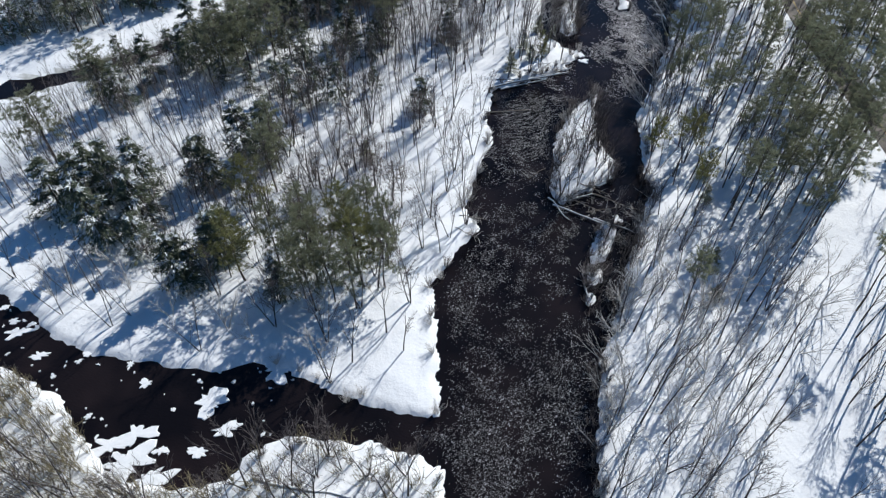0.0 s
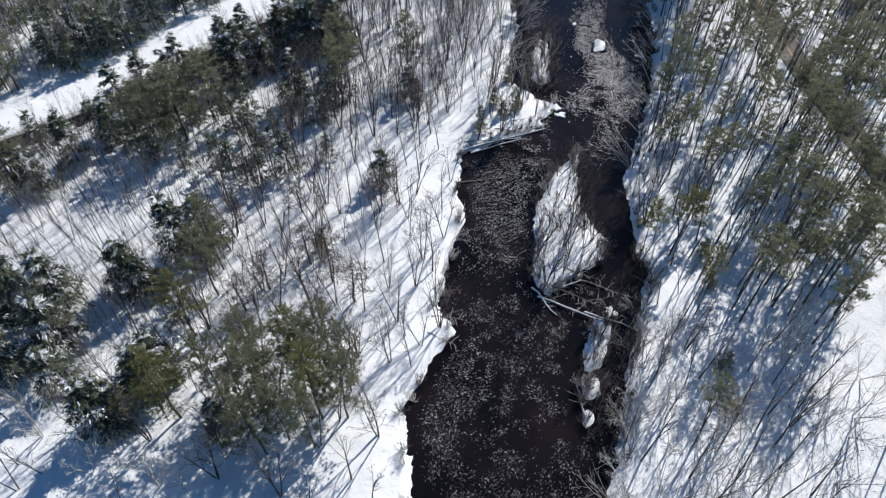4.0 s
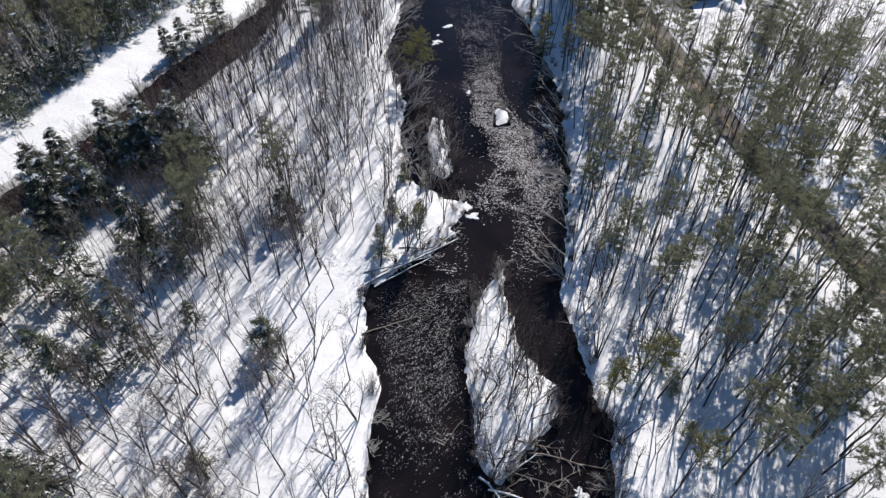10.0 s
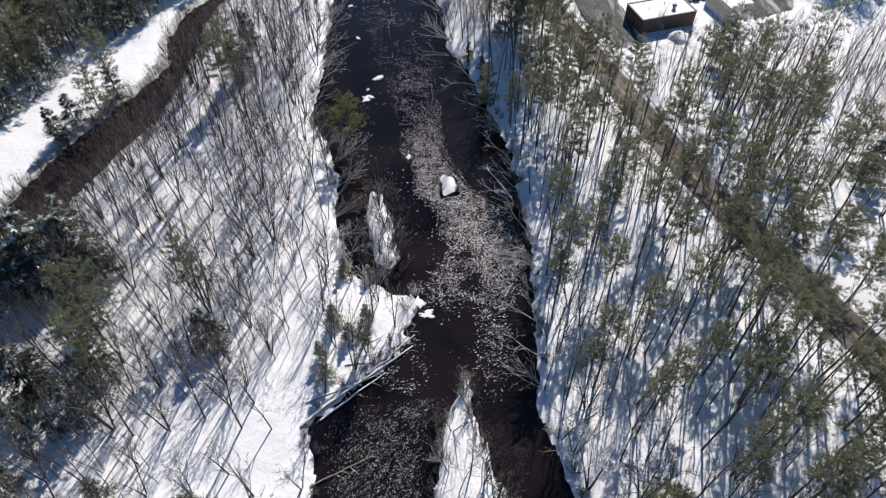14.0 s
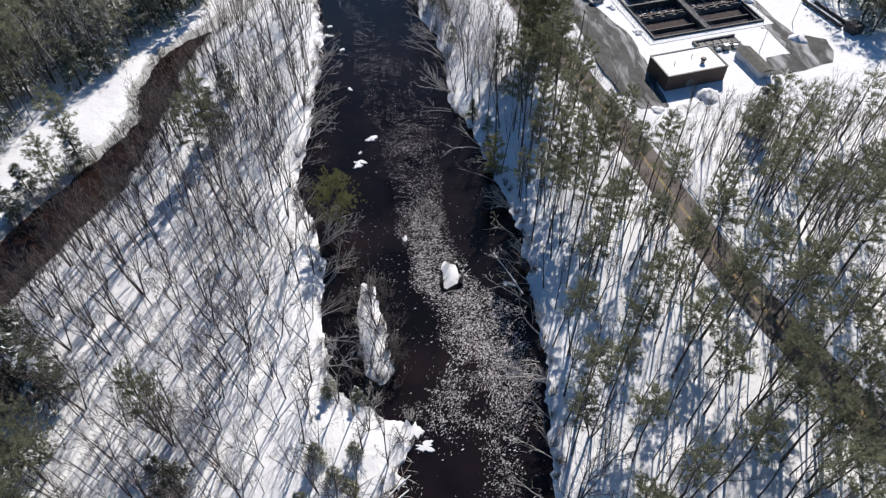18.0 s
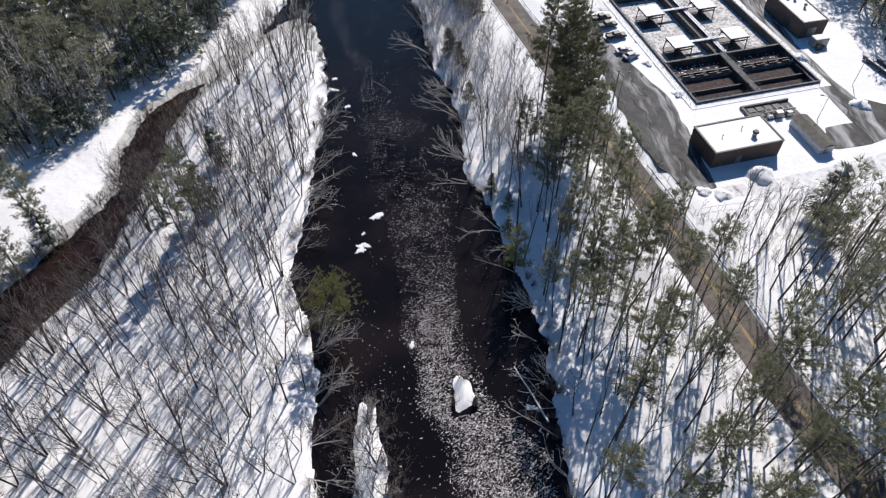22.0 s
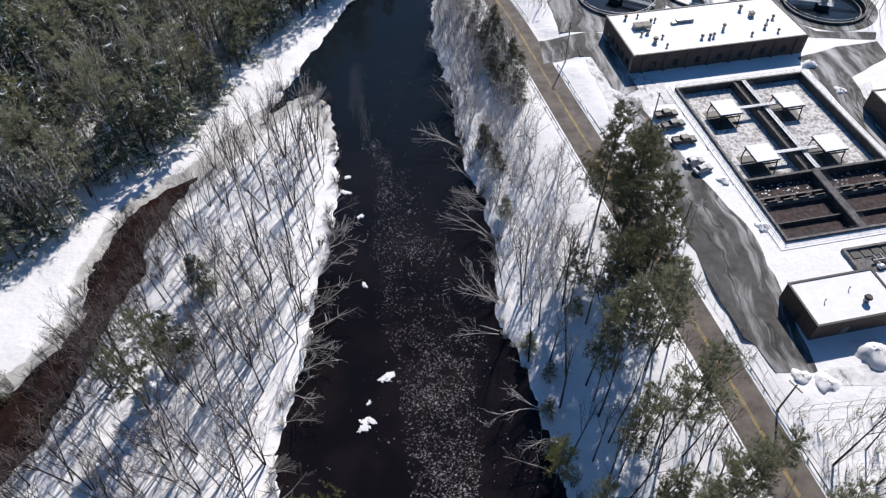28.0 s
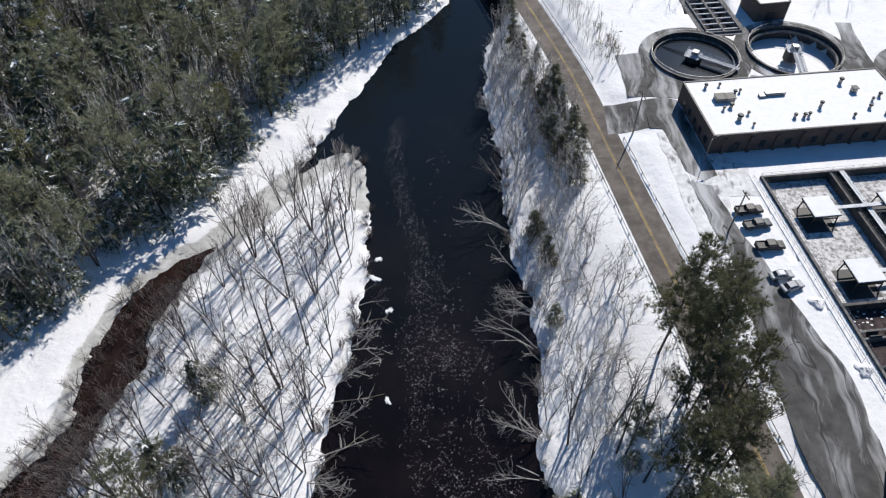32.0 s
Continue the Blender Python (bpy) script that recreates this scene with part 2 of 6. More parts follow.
FOAM = fleck_material("river_foam", (0.1, 0.088, 0.095), (0.92, 0.89, 0.91), 1.5)
# grey to pale flecks put the light glinting off ripples into colour
RIPPLE_GLINT = fleck_material("ripple_glint", (0.035, 0.033, 0.036), (0.5, 0.485, 0.5), 3.0)

# ---- mesh helpers ----
def mesh_of(name, verts, faces, mat, smooth=False):
    me = bpy.data.meshes.new(name)
    me.from_pydata([tuple(v) for v in verts], [], [tuple(int(i) for i in f) for f in faces])
    for one in (mat if isinstance(mat, (list, tuple)) else [mat]):
        me.materials.append(one)
    if smooth:
        me.polygons.foreach_set("use_smooth", [True] * len(me.polygons))
    return me


def big_mesh(name, verts, quads, mats, index=None, smooth=False, size=4):
    """A mesh from numpy arrays, all faces with the same count of corners."""
    me = bpy.data.meshes.new(name)
    n = len(quads)
    me.vertices.add(len(verts))
    me.vertices.foreach_set("co", np.asarray(verts, np.float32).ravel())
    me.loops.add(n * size)
    me.loops.foreach_set("vertex_index", np.asarray(quads, np.int32).ravel())
    me.polygons.add(n)
    me.polygons.foreach_set("loop_start", np.arange(n, dtype=np.int32) * size)
    for one in mats:
        me.materials.append(one)
    if index is not None:
        me.polygons.foreach_set("material_index", np.asarray(index, np.int32))
    if smooth:
        me.polygons.foreach_set("use_smooth", np.ones(n, bool))
    me.update(calc_edges=True)
    me.validate()
    return me


def part(name, bm, mat, parent, label=""):
    """One mesh object under a thing or a part."""
    me = bpy.data.meshes.new(name)
    bm.normal_update()
    bm.to_mesh(me)
    bm.free()
    me.materials.append(mat)
    ob = new(name, me)
    ob.parent = parent
    if label:
        ob["label"] = label
    return ob


def box(bm, x0, y0, z0, x1, y1, z1, bevel=0.0):
    r = bmesh.ops.create_cube(bm, size=1.0)
    vs = r["verts"]
    bmesh.ops.scale(bm, vec=(x1 - x0, y1 - y0, z1 - z0), verts=vs)
    bmesh.ops.translate(bm, vec=((x0 + x1) / 2, (y0 + y1) / 2, (z0 + z1) / 2), verts=vs)
    if bevel:
        es = list({e for v in vs for e in v.link_edges})
        bmesh.ops.bevel(bm, geom=es, offset=bevel, segments=1, affect="EDGES")
    return bm


def boxes(*some, bevel=0.0):
    bm = bmesh.new()
    for b in some:
        box(bm, *b, bevel=bevel)
    return bm


def parts_of_boxes(name, some, mat, parent, bevel=0.0):
    """One part for each box."""
    for b in some:
        part(name, boxes(b, bevel=bevel), mat, parent)


def rod(bm, a, b, r0, r1=None, sides=6):
    """A tapered rod from a to b."""
    a, b = Vector(a), Vector(b)
    d = b - a
    m = Matrix.Translation((a + b) / 2) @ d.to_track_quat("Z", "Y").to_matrix().to_4x4()
    bmesh.ops.create_cone(bm, cap_ends=True, segments=sides, radius1=r0, radius2=r0 if r1 is None else r1, depth=d.length, matrix=m)
    return bm


def base(name, x, y, z, deg=0.0, label="", category="", group=""):
    ob = new(name)
    ob.empty_display_size = 0.5
    ob.matrix_world = pose(x, y, z, 0, 0, deg)
    return tagged(ob, label, category, group)


# ---- the plan: banks, islands, road ----
STREAM = [(-4, -60), (-4, 14), (-6, 20), (-14, 22.5), (-26, 20.5), (-37, 18.5), (-41, 13), (-43, 8), (-52, 3.5), (-62, 2), (-73, 8), (-83, 13.6), (-99, 16),
          (-140, 22), (-300, 30), (-300, 50), (-140, 38), (-112, 31.5), (-101, 28.5), (-92, 25), (-80, 23.5), (-72, 25), (-56, 27), (-49.5, 31), (-41, 31), (-30, 29), (-19, 28.5), (-10, 30)]
LEFT = [(-12, 36), (-14.5, 45), (-20, 60), (-18.2, 68.6), (-15, 79.5), (-19.5, 86), (-20.3, 98), (-19.7, 111), (-23, 121), (-24, 135), (-6.6, 151.5), (-4, 157.5),
        (-4.2, 162), (-8, 163), (-17, 170), (-20, 181), (-19.7, 195), (-21.5, 209), (-27.5, 225), (-25.2, 241), (-24, 260), (-22.4, 280), (-22.7, 297), (-24.5, 312),
        (-28.5, 326.5), (-33.3, 330.4), (-39, 326.5), (-44, 319), (-43.7, 323), (-40.8, 330), (-37.6, 343.6), (-33.5, 356), (-28, 376), (-21, 389), (-11.7, 406), (0, 430), (20, 470), (60, 700)]
RIGHT = [(120, 700), (60, 470), (22, 430), (6, 400), (2, 385), (0.2, 374), (0.6, 352), (5, 331), (6.2, 311), (8, 297), (12.2, 288), (12.8, 275), (12.9, 254), (16, 245), (18, 238), (21.6, 219),
         (23.6, 203), (22.9, 192), (22.5, 171), (19, 148), (17.4, 134), (19, 123), (21.5, 111), (23.5, 104), (22, 88), (21.3, 82), (19.4, 62), (18.5, 50), (20, 34), (21.3, 24), (22, 0), (24, -60)]
SIDE = [(-56.6, 297.5), (-63, 294), (-70, 284), (-72.5, 267), (-70.5, 257), (-74, 246), (-83, 232), (-93, 213), (-101, 190), (-115, 165), (-130, 135), (-152, 110), (-190, 80), (-300, 40),
        (-300, 20), (-190, 66), (-154, 99), (-131, 124), (-115, 149), (-98.5, 174), (-86, 195), (-76, 217), (-69, 228), (-66, 243), (-65, 256), (-61, 268), (-64, 276), (-60, 288)]
ISLES = [
    [(5, 141), (6.2, 128), (9, 119), (14.3, 112), (14, 108), (9.4, 101.5), (3, 93), (-0.3, 97), (-1.2, 109), (-3, 121.5), (-0.7, 134)],
    [(-12.2, 194.5), (-13, 185), (-11.8, 174), (-8, 168.5), (-5.8, 173), (-8.2, 186), (-9.2, 193.5)],
    [(5, 191), (8.4, 191.5), (8, 196.5), (6, 198)],
    [(13.6, 90), (16.4, 89), (15.2, 77), (12.2, 76)],
    [(11.4, 74), (15, 75), (17, 70.5), (12.6, 69.6)],
    [(12.4, 67.5), (15, 67), (14.4, 64), (12.6, 64)],
]
ROAD = [(150, -60), (120, 0), (105, 50), (91, 95), (79.5, 131), (68, 166), (62, 183), (58, 203), (53.5, 224), (47, 252), (41, 280), (32, 318), (23, 357), (16, 379), (5, 412), (-8, 450), (-30, 520)]
WOOD_EDGE = [(-5.5, 415), (-18, 397), (-34, 377), (-49, 357), (-56, 328), (-64, 308), (-75, 291), (-83, 276), (-92, 267), (-103, 244), (-111, 224), (-119, 202), (-134, 170), (-141, 152), (-166, 122), (-204, 100)]
PLANT = pose(83.5, 294.7, 8.0, 0, 0, 10.2)


def vnoise(x, y, f, seed=0.0):
    """Smooth value noise from -1 to 1."""
    x, y = np.asarray(x) * f + seed * 17.3, np.asarray(y) * f - seed * 9.1
    i, j = np.floor(x), np.floor(y)
    u, v = x - i, y - j
    u, v = u * u * (3 - 2 * u), v * v * (3 - 2 * v)
    h = lambda a, b: (np.sin(a * 127.1 + b * 311.7 + seed) * 43758.5453) % 1.0
    return 2 * ((h(i, j) * (1 - u) + h(i + 1, j) * u) * (1 - v) + (h(i, j + 1) * (1 - u) + h(i + 1, j + 1) * u) * v) - 1


def line_distance(x, y, line, closed=False):
    best = np.full(np.shape(x), 1e9)
    for (ax, ay), (bx, by) in zip(line, line[1:] + line[:1] if closed else line[1:]):
        dx, dy = bx - ax, by - ay
        t = np.clip(((x - ax) * dx + (y - ay) * dy) / (dx * dx + dy * dy), 0, 1)
        best = np.minimum(best, (x - ax - t * dx) ** 2 + (y - ay - t * dy) ** 2)
    return np.sqrt(best)


def inside(x, y, poly):
    c = np.zeros(np.shape(x), bool)
    for (ax, ay), (bx, by) in zip(poly, poly[1:] + poly[:1]):
        if ay != by:
            c ^= ((ay > y) != (by > y)) & (x < (bx - ax) * (y - ay) / (by - ay) + ax)
    return c


def signed(x, y, poly):
    d = line_distance(x, y, poly, True)
    return np.where(inside(x, y, poly), -d, d)


MAIN = STREAM + LEFT + RIGHT


def shore(x, y):
    """Metres from the waterline, positive on land."""
    d = np.minimum(signed(x, y, MAIN), signed(x, y, SIDE))
    for isle in ISLES:
        d = np.maximum(d, -signed(x, y, isle))
    return d


def step(a, b, v):
    t = np.clip((v - a) / (b - a), 0, 1)
    return t * t * (3 - 2 * t)


def east_of_road(x, y):
    ys, xs = [p[1] for p in ROAD], [p[0] for p in ROAD]
    return x > np.interp(y, ys, xs)


def east_of_river(x, y):
    return x > np.interp(y, [-60, 140, 200, 300, 340, 400, 430, 700], [8, 8, 5, -8, -15, -4, 12, 90])


def local(m, x, y):
    inv = m.inverted()
    return inv[0][0] * x + inv[0][1] * y + inv[0][3], inv[1][0] * x + inv[1][1] * y + inv[1][3]


TANKS = [(55.7, 364.4, 11.4), (82.5, 368.4, 12.2), (115.5, 358.5, 11.6)]
FILTER = pose(64.5, 385.5, 8.0, 0, 0, 10.2)


SHELF = [(-57, 297), (-50, 309), (-44, 319), (-39, 325), (-33.3, 329), (-29, 325), (-26, 314)]


def ice_cover(x, y):
    """How far a place lies on the wet ice shelf along the side channel, 0 to 1."""
    a = np.abs(signed(x, y, SIDE))
    a = np.where(y < 150, a * 3, a)
    a = a * 1.5
    b = line_distance(x, y, SHELF) * 1.15
    mid = np.interp(y, [60, 95, 135, 190, 232, 267, 297, 322, 400], [-186, -151, -128, -93, -77, -67, -56, -44, -16])
    a = np.where(x > mid + 2, a * 4, a)
    return 1 - step(2.0, 7.5, np.minimum(a, b))


def land(x, y, pits=False):
    """Height of the snow over the river's surface."""
    x, y = np.asarray(x, float), np.asarray(y, float)
    d = shore(x, y)
    d = d + 0.7 * vnoise(x, y, 0.22, 1) + 0.55 * vnoise(x, y, 0.6, 2) + 0.4 * vnoise(x, y, 1.3, 5)
    z = np.where(d > 0, 0.75 * step(0, 1.3, d) + 0.35 * step(1, 7, d), -1.4 * step(0, 2.5, -d))
    dry = step(0.5, 6, d)
    wet = ice_cover(x, y)
    z = np.where(d > 0, z * (1 - 0.72 * wet), z)
    east, beyond = east_of_river(x, y), east_of_road(x, y)
    road = line_distance(x, y, ROAD)
    frac = np.clip(d, 0, None) / (np.clip(d, 0, None) + np.clip(road - 5.0, 0, None) + 1e-6)
    gate = step(6, 10, line_distance(x, y, [(27, 337), (46, 340)]))
    bank = step(5, 14, road) * (1 - gate) + step(4.8, 7.4, road) * gate
    rise = np.where(beyond, 7.0 + bank, 1.1 + 5.9 * step(0, 1, frac))
    far_isle = np.zeros(np.shape(x), bool)
    for isle in ISLES:
        far_isle |= signed(x, y, isle) < 3
    z = np.where(east & ~far_isle & (d > 0), np.maximum(z, np.where(d < 2, z, rise)) * step(0, 3, d) + z * (1 - step(0, 3, d)), z)
    edge = line_distance(x, y, WOOD_EDGE)
    west = x < np.interp(y, [p[1] for p in WOOD_EDGE[::-1]], [p[0] for p in WOOD_EDGE[::-1]])
    z = z + np.where(west & ~east, 0.07 * np.clip(edge, 0, 120), 0)
    level = (road < 6) | (east & beyond & (y > 232))
    z = z + np.where(level, 0, dry * (1 - wet) * (0.28 * vnoise(x, y, 0.09, 3) + 0.14 * vnoise(x, y, 0.33, 4)))
    if pits:
        u, v = local(PLANT, x, y)
        z = np.where((abs(u) < 17.6) & (abs(v) < 26.8), 3.5, z)
        u, v = local(FILTER, x, y)
        z = np.where((abs(u) < 5.2) & (abs(v) < 9.2), 3.5, z)
        for cx, cy, r in TANKS:
            z = np.where((x - cx) ** 2 + (y - cy) ** 2 < (r + 0.3) ** 2, 3.5, z)
    return z


def height(x, y):
    return float(land(np.array([x]), np.array([y]))[0])


def grid_lines(spans, reach):
    """Lines at given steps over joined spans (from, to, step), then ever wider out to the horizon."""
    inner = []
    for a, b, gap in spans:
        inner += list(np.arange(a, b - 0.01, gap))
    inner.append(spans[-1][1])
    out, s = [], 4.0
    while sum(out) < reach:
        out.append(s)
        s *= 1.7
    low = [inner[0] - sum(out[: i + 1]) for i in range(len(out))][::-1]
    return np.array(low + inner + [inner[-1] + sum(out[: i + 1]) for i in range(len(out))])


gx, gy = grid_lines([(-150, -30, 1.7), (-30, 26, 0.65), (26, 140, 2.2)], 3000), grid_lines([(-30, 340, 0.9), (340, 450, 1.6)], 3000)
GX, GY = np.meshgrid(gx, gy)
GZ = land(GX, GY, pits=True)
nx, ny = len(gx), len(gy)
ids = np.arange(nx * ny).reshape(ny, nx)
cells = np.stack([ids[:-1, :-1], ids[:-1, 1:], ids[1:, 1:], ids[1:, :-1]], -1).reshape(-1, 4)
ground = new("ground", big_mesh("ground", np.stack([GX, GY, GZ], -1).reshape(-1, 3), cells, [SNOW], smooth=True))
ice_at = ground.data.attributes.new("ice", "FLOAT", "POINT")
ice_at.data.foreach_set("value", ice_cover(GX, GY).astype(np.float32).ravel())
tagged(ground, "snow-covered river banks and forest floor with leaf litter", "ground", kind="structure")

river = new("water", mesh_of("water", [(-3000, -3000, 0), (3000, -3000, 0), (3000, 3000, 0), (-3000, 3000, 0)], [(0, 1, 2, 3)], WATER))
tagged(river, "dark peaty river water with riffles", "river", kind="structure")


def ribbon(name, line, width, lift, mat, shift=0.0, label="", category="road"):
    """A strip that follows a line over the ground, with a little thickness."""
    pts = []
    for (ax, ay), (bx, by) in zip(line, line[1:]):
        n = max(1, int(math.hypot(bx - ax, by - ay) / 4))
        pts += [(ax + (bx - ax) * i / n, ay + (by - ay) * i / n) for i in range(n)]
    pts.append(line[-1])
    p = np.array(pts, float)
    for _ in range(6):
        p[1:-1] = (p[:-2] + 2 * p[1:-1] + p[2:]) / 4
    t = np.gradient(p, axis=0)
    t /= np.linalg.norm(t, axis=1)[:, None]
    side = np.stack([t[:, 1], -t[:, 0]], 1)
    verts, faces = [], []
    for q, s in zip(p, side):
        c = q + s * shift
        a, b = c - s * width / 2, c + s * width / 2
        z = 7.0 + lift
        verts += [(*a, z), (*b, z), (*b, z - lift - 0.3), (*a, z - lift - 0.3)]
    for i in range(len(p) - 1):
        k = 4 * i
        faces += [(k, k + 1, k + 5, k + 4), (k + 1, k + 2, k + 6, k + 5), (k + 3, k, k + 4, k + 7)]
    ob = new(name, mesh_of(name, verts, faces, mat))
    return tagged(ob, label, category, kind="structure"), p, side


road, road_pts, road_side = ribbon("road", ROAD, 7.6, 0.08, ASPHALT, label="two-lane asphalt road, cleared of snow")
for off in (-0.17, 0.17):
    ribbon("road_marking", ROAD, 0.15, 0.086, YELLOW, off, "worn yellow double centre line on the asphalt", "marking")

# ---- trees ----
class Shape:
    """Collects triangles of one template."""

    def __init__(self):
        self.v, self.f, self.m, self.n = [], [], [], 0

    def add(self, verts, tris, mat=0):
        self.v.append(np.asarray(verts, float))
        self.f.append(np.asarray(tris, int) + self.n)
        self.m.append(np.full(len(tris), mat))
        self.n += len(verts)

    def tube(self, pts, radii, sides=4, mat=0):
        pts = np.asarray(pts, float)
        ax = pts[-1] - pts[0]
        ax = ax / (np.linalg.norm(ax) + 1e-9)
        u = np.cross(ax, (0.31, 0.77, 0.2) if abs(ax[2]) > 0.8 else (0, 0, 1))
        u /= np.linalg.norm(u)
        w = np.cross(ax, u)
        a = np.arange(sides) * 2 * np.pi / sides
        ring = np.cos(a)[:, None] * u + np.sin(a)[:, None] * w
        verts = np.concatenate([p + r * ring for p, r in zip(pts, radii)])
        tris = []
        for i in range(len(pts) - 1):
            for k in range(sides):
                p, q = i * sides + k, i * sides + (k + 1) % sides
                tris += [(p, q, q + sides), (p, q + sides, p + sides)]
        self.add(verts, tris, mat)

    def twig(self, a, b, r, mat=0):
        """A thin three-sided spike."""
        a, b = np.asarray(a, float), np.asarray(b, float)
        ax = b - a
        u = np.cross(ax, (0.3, 0.5, 0.8))
        u = u / (np.linalg.norm(u) + 1e-9) * r
        w = np.cross(ax / (np.linalg.norm(ax) + 1e-9), u)
        self.add([a + u, a - 0.5 * u + 0.87 * w, a - 0.5 * u - 0.87 * w, b], [(0, 1, 3), (1, 2, 3), (2, 0, 3)], mat)

    def sliver(self, a, b, r, mat=0):
        """The finest twig: one narrow triangle."""
        u = np.cross(b - a, (0.3, 0.5, 0.8))
        u = u / (np.linalg.norm(u) + 1e-9) * r
        self.add([a + u, a - u, b], [(0, 1, 2)], mat)

    def arrays(self):
        return np.concatenate(self.v), np.concatenate(self.f), np.concatenate(self.m)


def bare_tree(rng, tall=17.0, spread=0.45, counts=(5, 3, 3), stems=1, low=0.35, stout=1.0, crook=0.024):
    """Trunk and crown of a leafless tree: stems that fork into rising limbs, branches and twigs."""
    trunk, crown = Shape(), Shape()

    def aside(d, amount, lift):
        o = rng.normal(0, 1, 3)
        o -= d * o.dot(d)
        o = d + o / np.linalg.norm(o) * amount + np.array((0, 0, lift))
        return o / np.linalg.norm(o)

    def grow(p, d, length, r, level):
        if level == 3:
            crown.sliver(p, p + d * length, max(r, 0.03))
            return
        n = (6, 4, 2)[level]
        pts, dirs = [p], [d]
        bend = rng.normal(0, crook * (0.7 + 1.6 * level), 3) + np.array((0, 0, (0.02, 0.16, 0.1)[level]))
        for i in range(n - 1):
            d = d + bend + rng.normal(0, crook * 0.45 * (1 + level), 3)
            d /= np.linalg.norm(d)
            pts.append(pts[-1] + d * length / (n - 1))
            dirs.append(d)
        tip = (0.12, 0.3, 0.4)[level]
        radii = [r * (1 - (1 - tip) * i / (n - 1)) for i in range(n)]
        if level == 2:
            crown.twig(p, pts[-1], max(r, 0.03))
        else:
            (trunk if level == 0 else crown).tube(pts, radii, (5, 3)[level])
        count = counts[level]
        for k in range(count):
            start = low if level == 0 else 0.25
            f = min(0.99, start + (1 - start) * (k + rng.uniform(0.15, 0.95)) / count)
            i = min(int(f * (n - 1)), n - 2)
            q = pts[i] + (pts[i + 1] - pts[i]) * (f * (n - 1) - i)
            rest = (1.15 - f) if level == 0 else (1.1 - 0.5 * f)
            size = length * rest * rng.uniform(0.5, 0.85) * (0.95, 0.62, 0.6)[level]
            grow(q, aside(dirs[i], rng.uniform(0.6, 1.4) * spread * (1 + 0.35 * level), 0.12), size, radii[i] * (0.6, 0.66, 0.66)[level] + 0.006, level + 1)

    for s in range(stems):
        az = 2.4 * s + rng.uniform(0, 1)
        out = 0.0 if stems == 1 else rng.uniform(0.1, 0.27)
        d = np.array([np.cos(az) * out + rng.normal(0, 0.04), np.sin(az) * out + rng.normal(0, 0.04), 1])
        d /= np.linalg.norm(d)
        h = tall * rng.uniform(0.78, 1.0)
        grow(np.array([0.2 * np.cos(az) * (stems > 1), 0.2 * np.sin(az) * (stems > 1), -0.4]), d, h, (0.055 + 0.0054 * tall) * stout * (1 if stems == 1 else 0.8), 0)
    return trunk.arrays(), crown.arrays()


def pine_tree(rng, tall=24.0, wide=4.0, start=0.5, whorls=10, per=4, tufts=11, blades=8, size=1.0):
    """A white pine: straight bare trunk, open layered crown of branches that carry needle tufts."""
    trunk, crown = Shape(), Shape()
    n = 6
    sway = rng.normal(0, 0.12, (n, 3)) * (1, 1, 0)
    pts = np.array([[0, 0, -0.4 + (tall + 0.4) * i / (n - 1)] for i in range(n)]) + sway
    trunk.tube(pts, [0.26 * (1 - 0.92 * i / (n - 1)) for i in range(n)], 6)
    for k in range(9):
        z = tall * rng.uniform(0.15, start)
        az = rng.uniform(0, 6.28)
        trunk.twig((0, 0, z), (np.cos(az) * 1.7, np.sin(az) * 1.7, z + 0.3), 0.04)
    side = rng.uniform(0, 6.28)
    for k in range(whorls):
        f = (k + rng.random()) / whorls
        z = tall * (start + (0.985 - start) * f)
        reach = wide * (1.0 - f) ** 0.62 * (0.5 + 0.5 * min(1, f * 4 + 0.3)) + 0.5
        turn = rng.uniform(0, 6.28)
        for j in range(per):
            az = turn + j * 6.283 / per + rng.normal(0, 0.3)
            length = reach * rng.uniform(0.55, 1.25) * (1 + 0.22 * np.cos(az - side))
            d = np.array([np.cos(az), np.sin(az), rng.uniform(0.0, 0.25) + 0.45 * f])
            a = np.array([sway[3][0], sway[3][1], z])
            if tufts > 7:
                crown.tube([a, a + d * length], [0.05, 0.014], 3, 1)
            m = int(tufts * length / wide) + 2
            g = rng.uniform(0.28, 1.05, (m, 1))
            across = np.array([-np.sin(az), np.cos(az), 0.0])
            centre = a + d * length * g + across * rng.uniform(-0.3, 0.3, (m, 1)) * length * g + rng.normal(0, 0.13, (m, 3))
            c = np.repeat(centre, blades, 0)
            q = len(c)
            o = d * 0.9 + rng.normal(0, 0.6, (q, 3)) + (0, 0, 0.35)
            o /= np.linalg.norm(o, axis=1)[:, None]
            s = np.cross(o, rng.normal(0, 1, (q, 3)))
            s /= np.linalg.norm(s, axis=1)[:, None] + 1e-9
            l = rng.uniform(0.4, 0.85, (q, 1)) * size
            w = rng.uniform(0.024, 0.045, (q, 1)) * size
            crown.add(np.stack([c - s * w, c + s * w, c + o * l], 1).reshape(-1, 3), np.arange(3 * q).reshape(-1, 3), 0)
    return trunk.arrays(), crown.arrays()


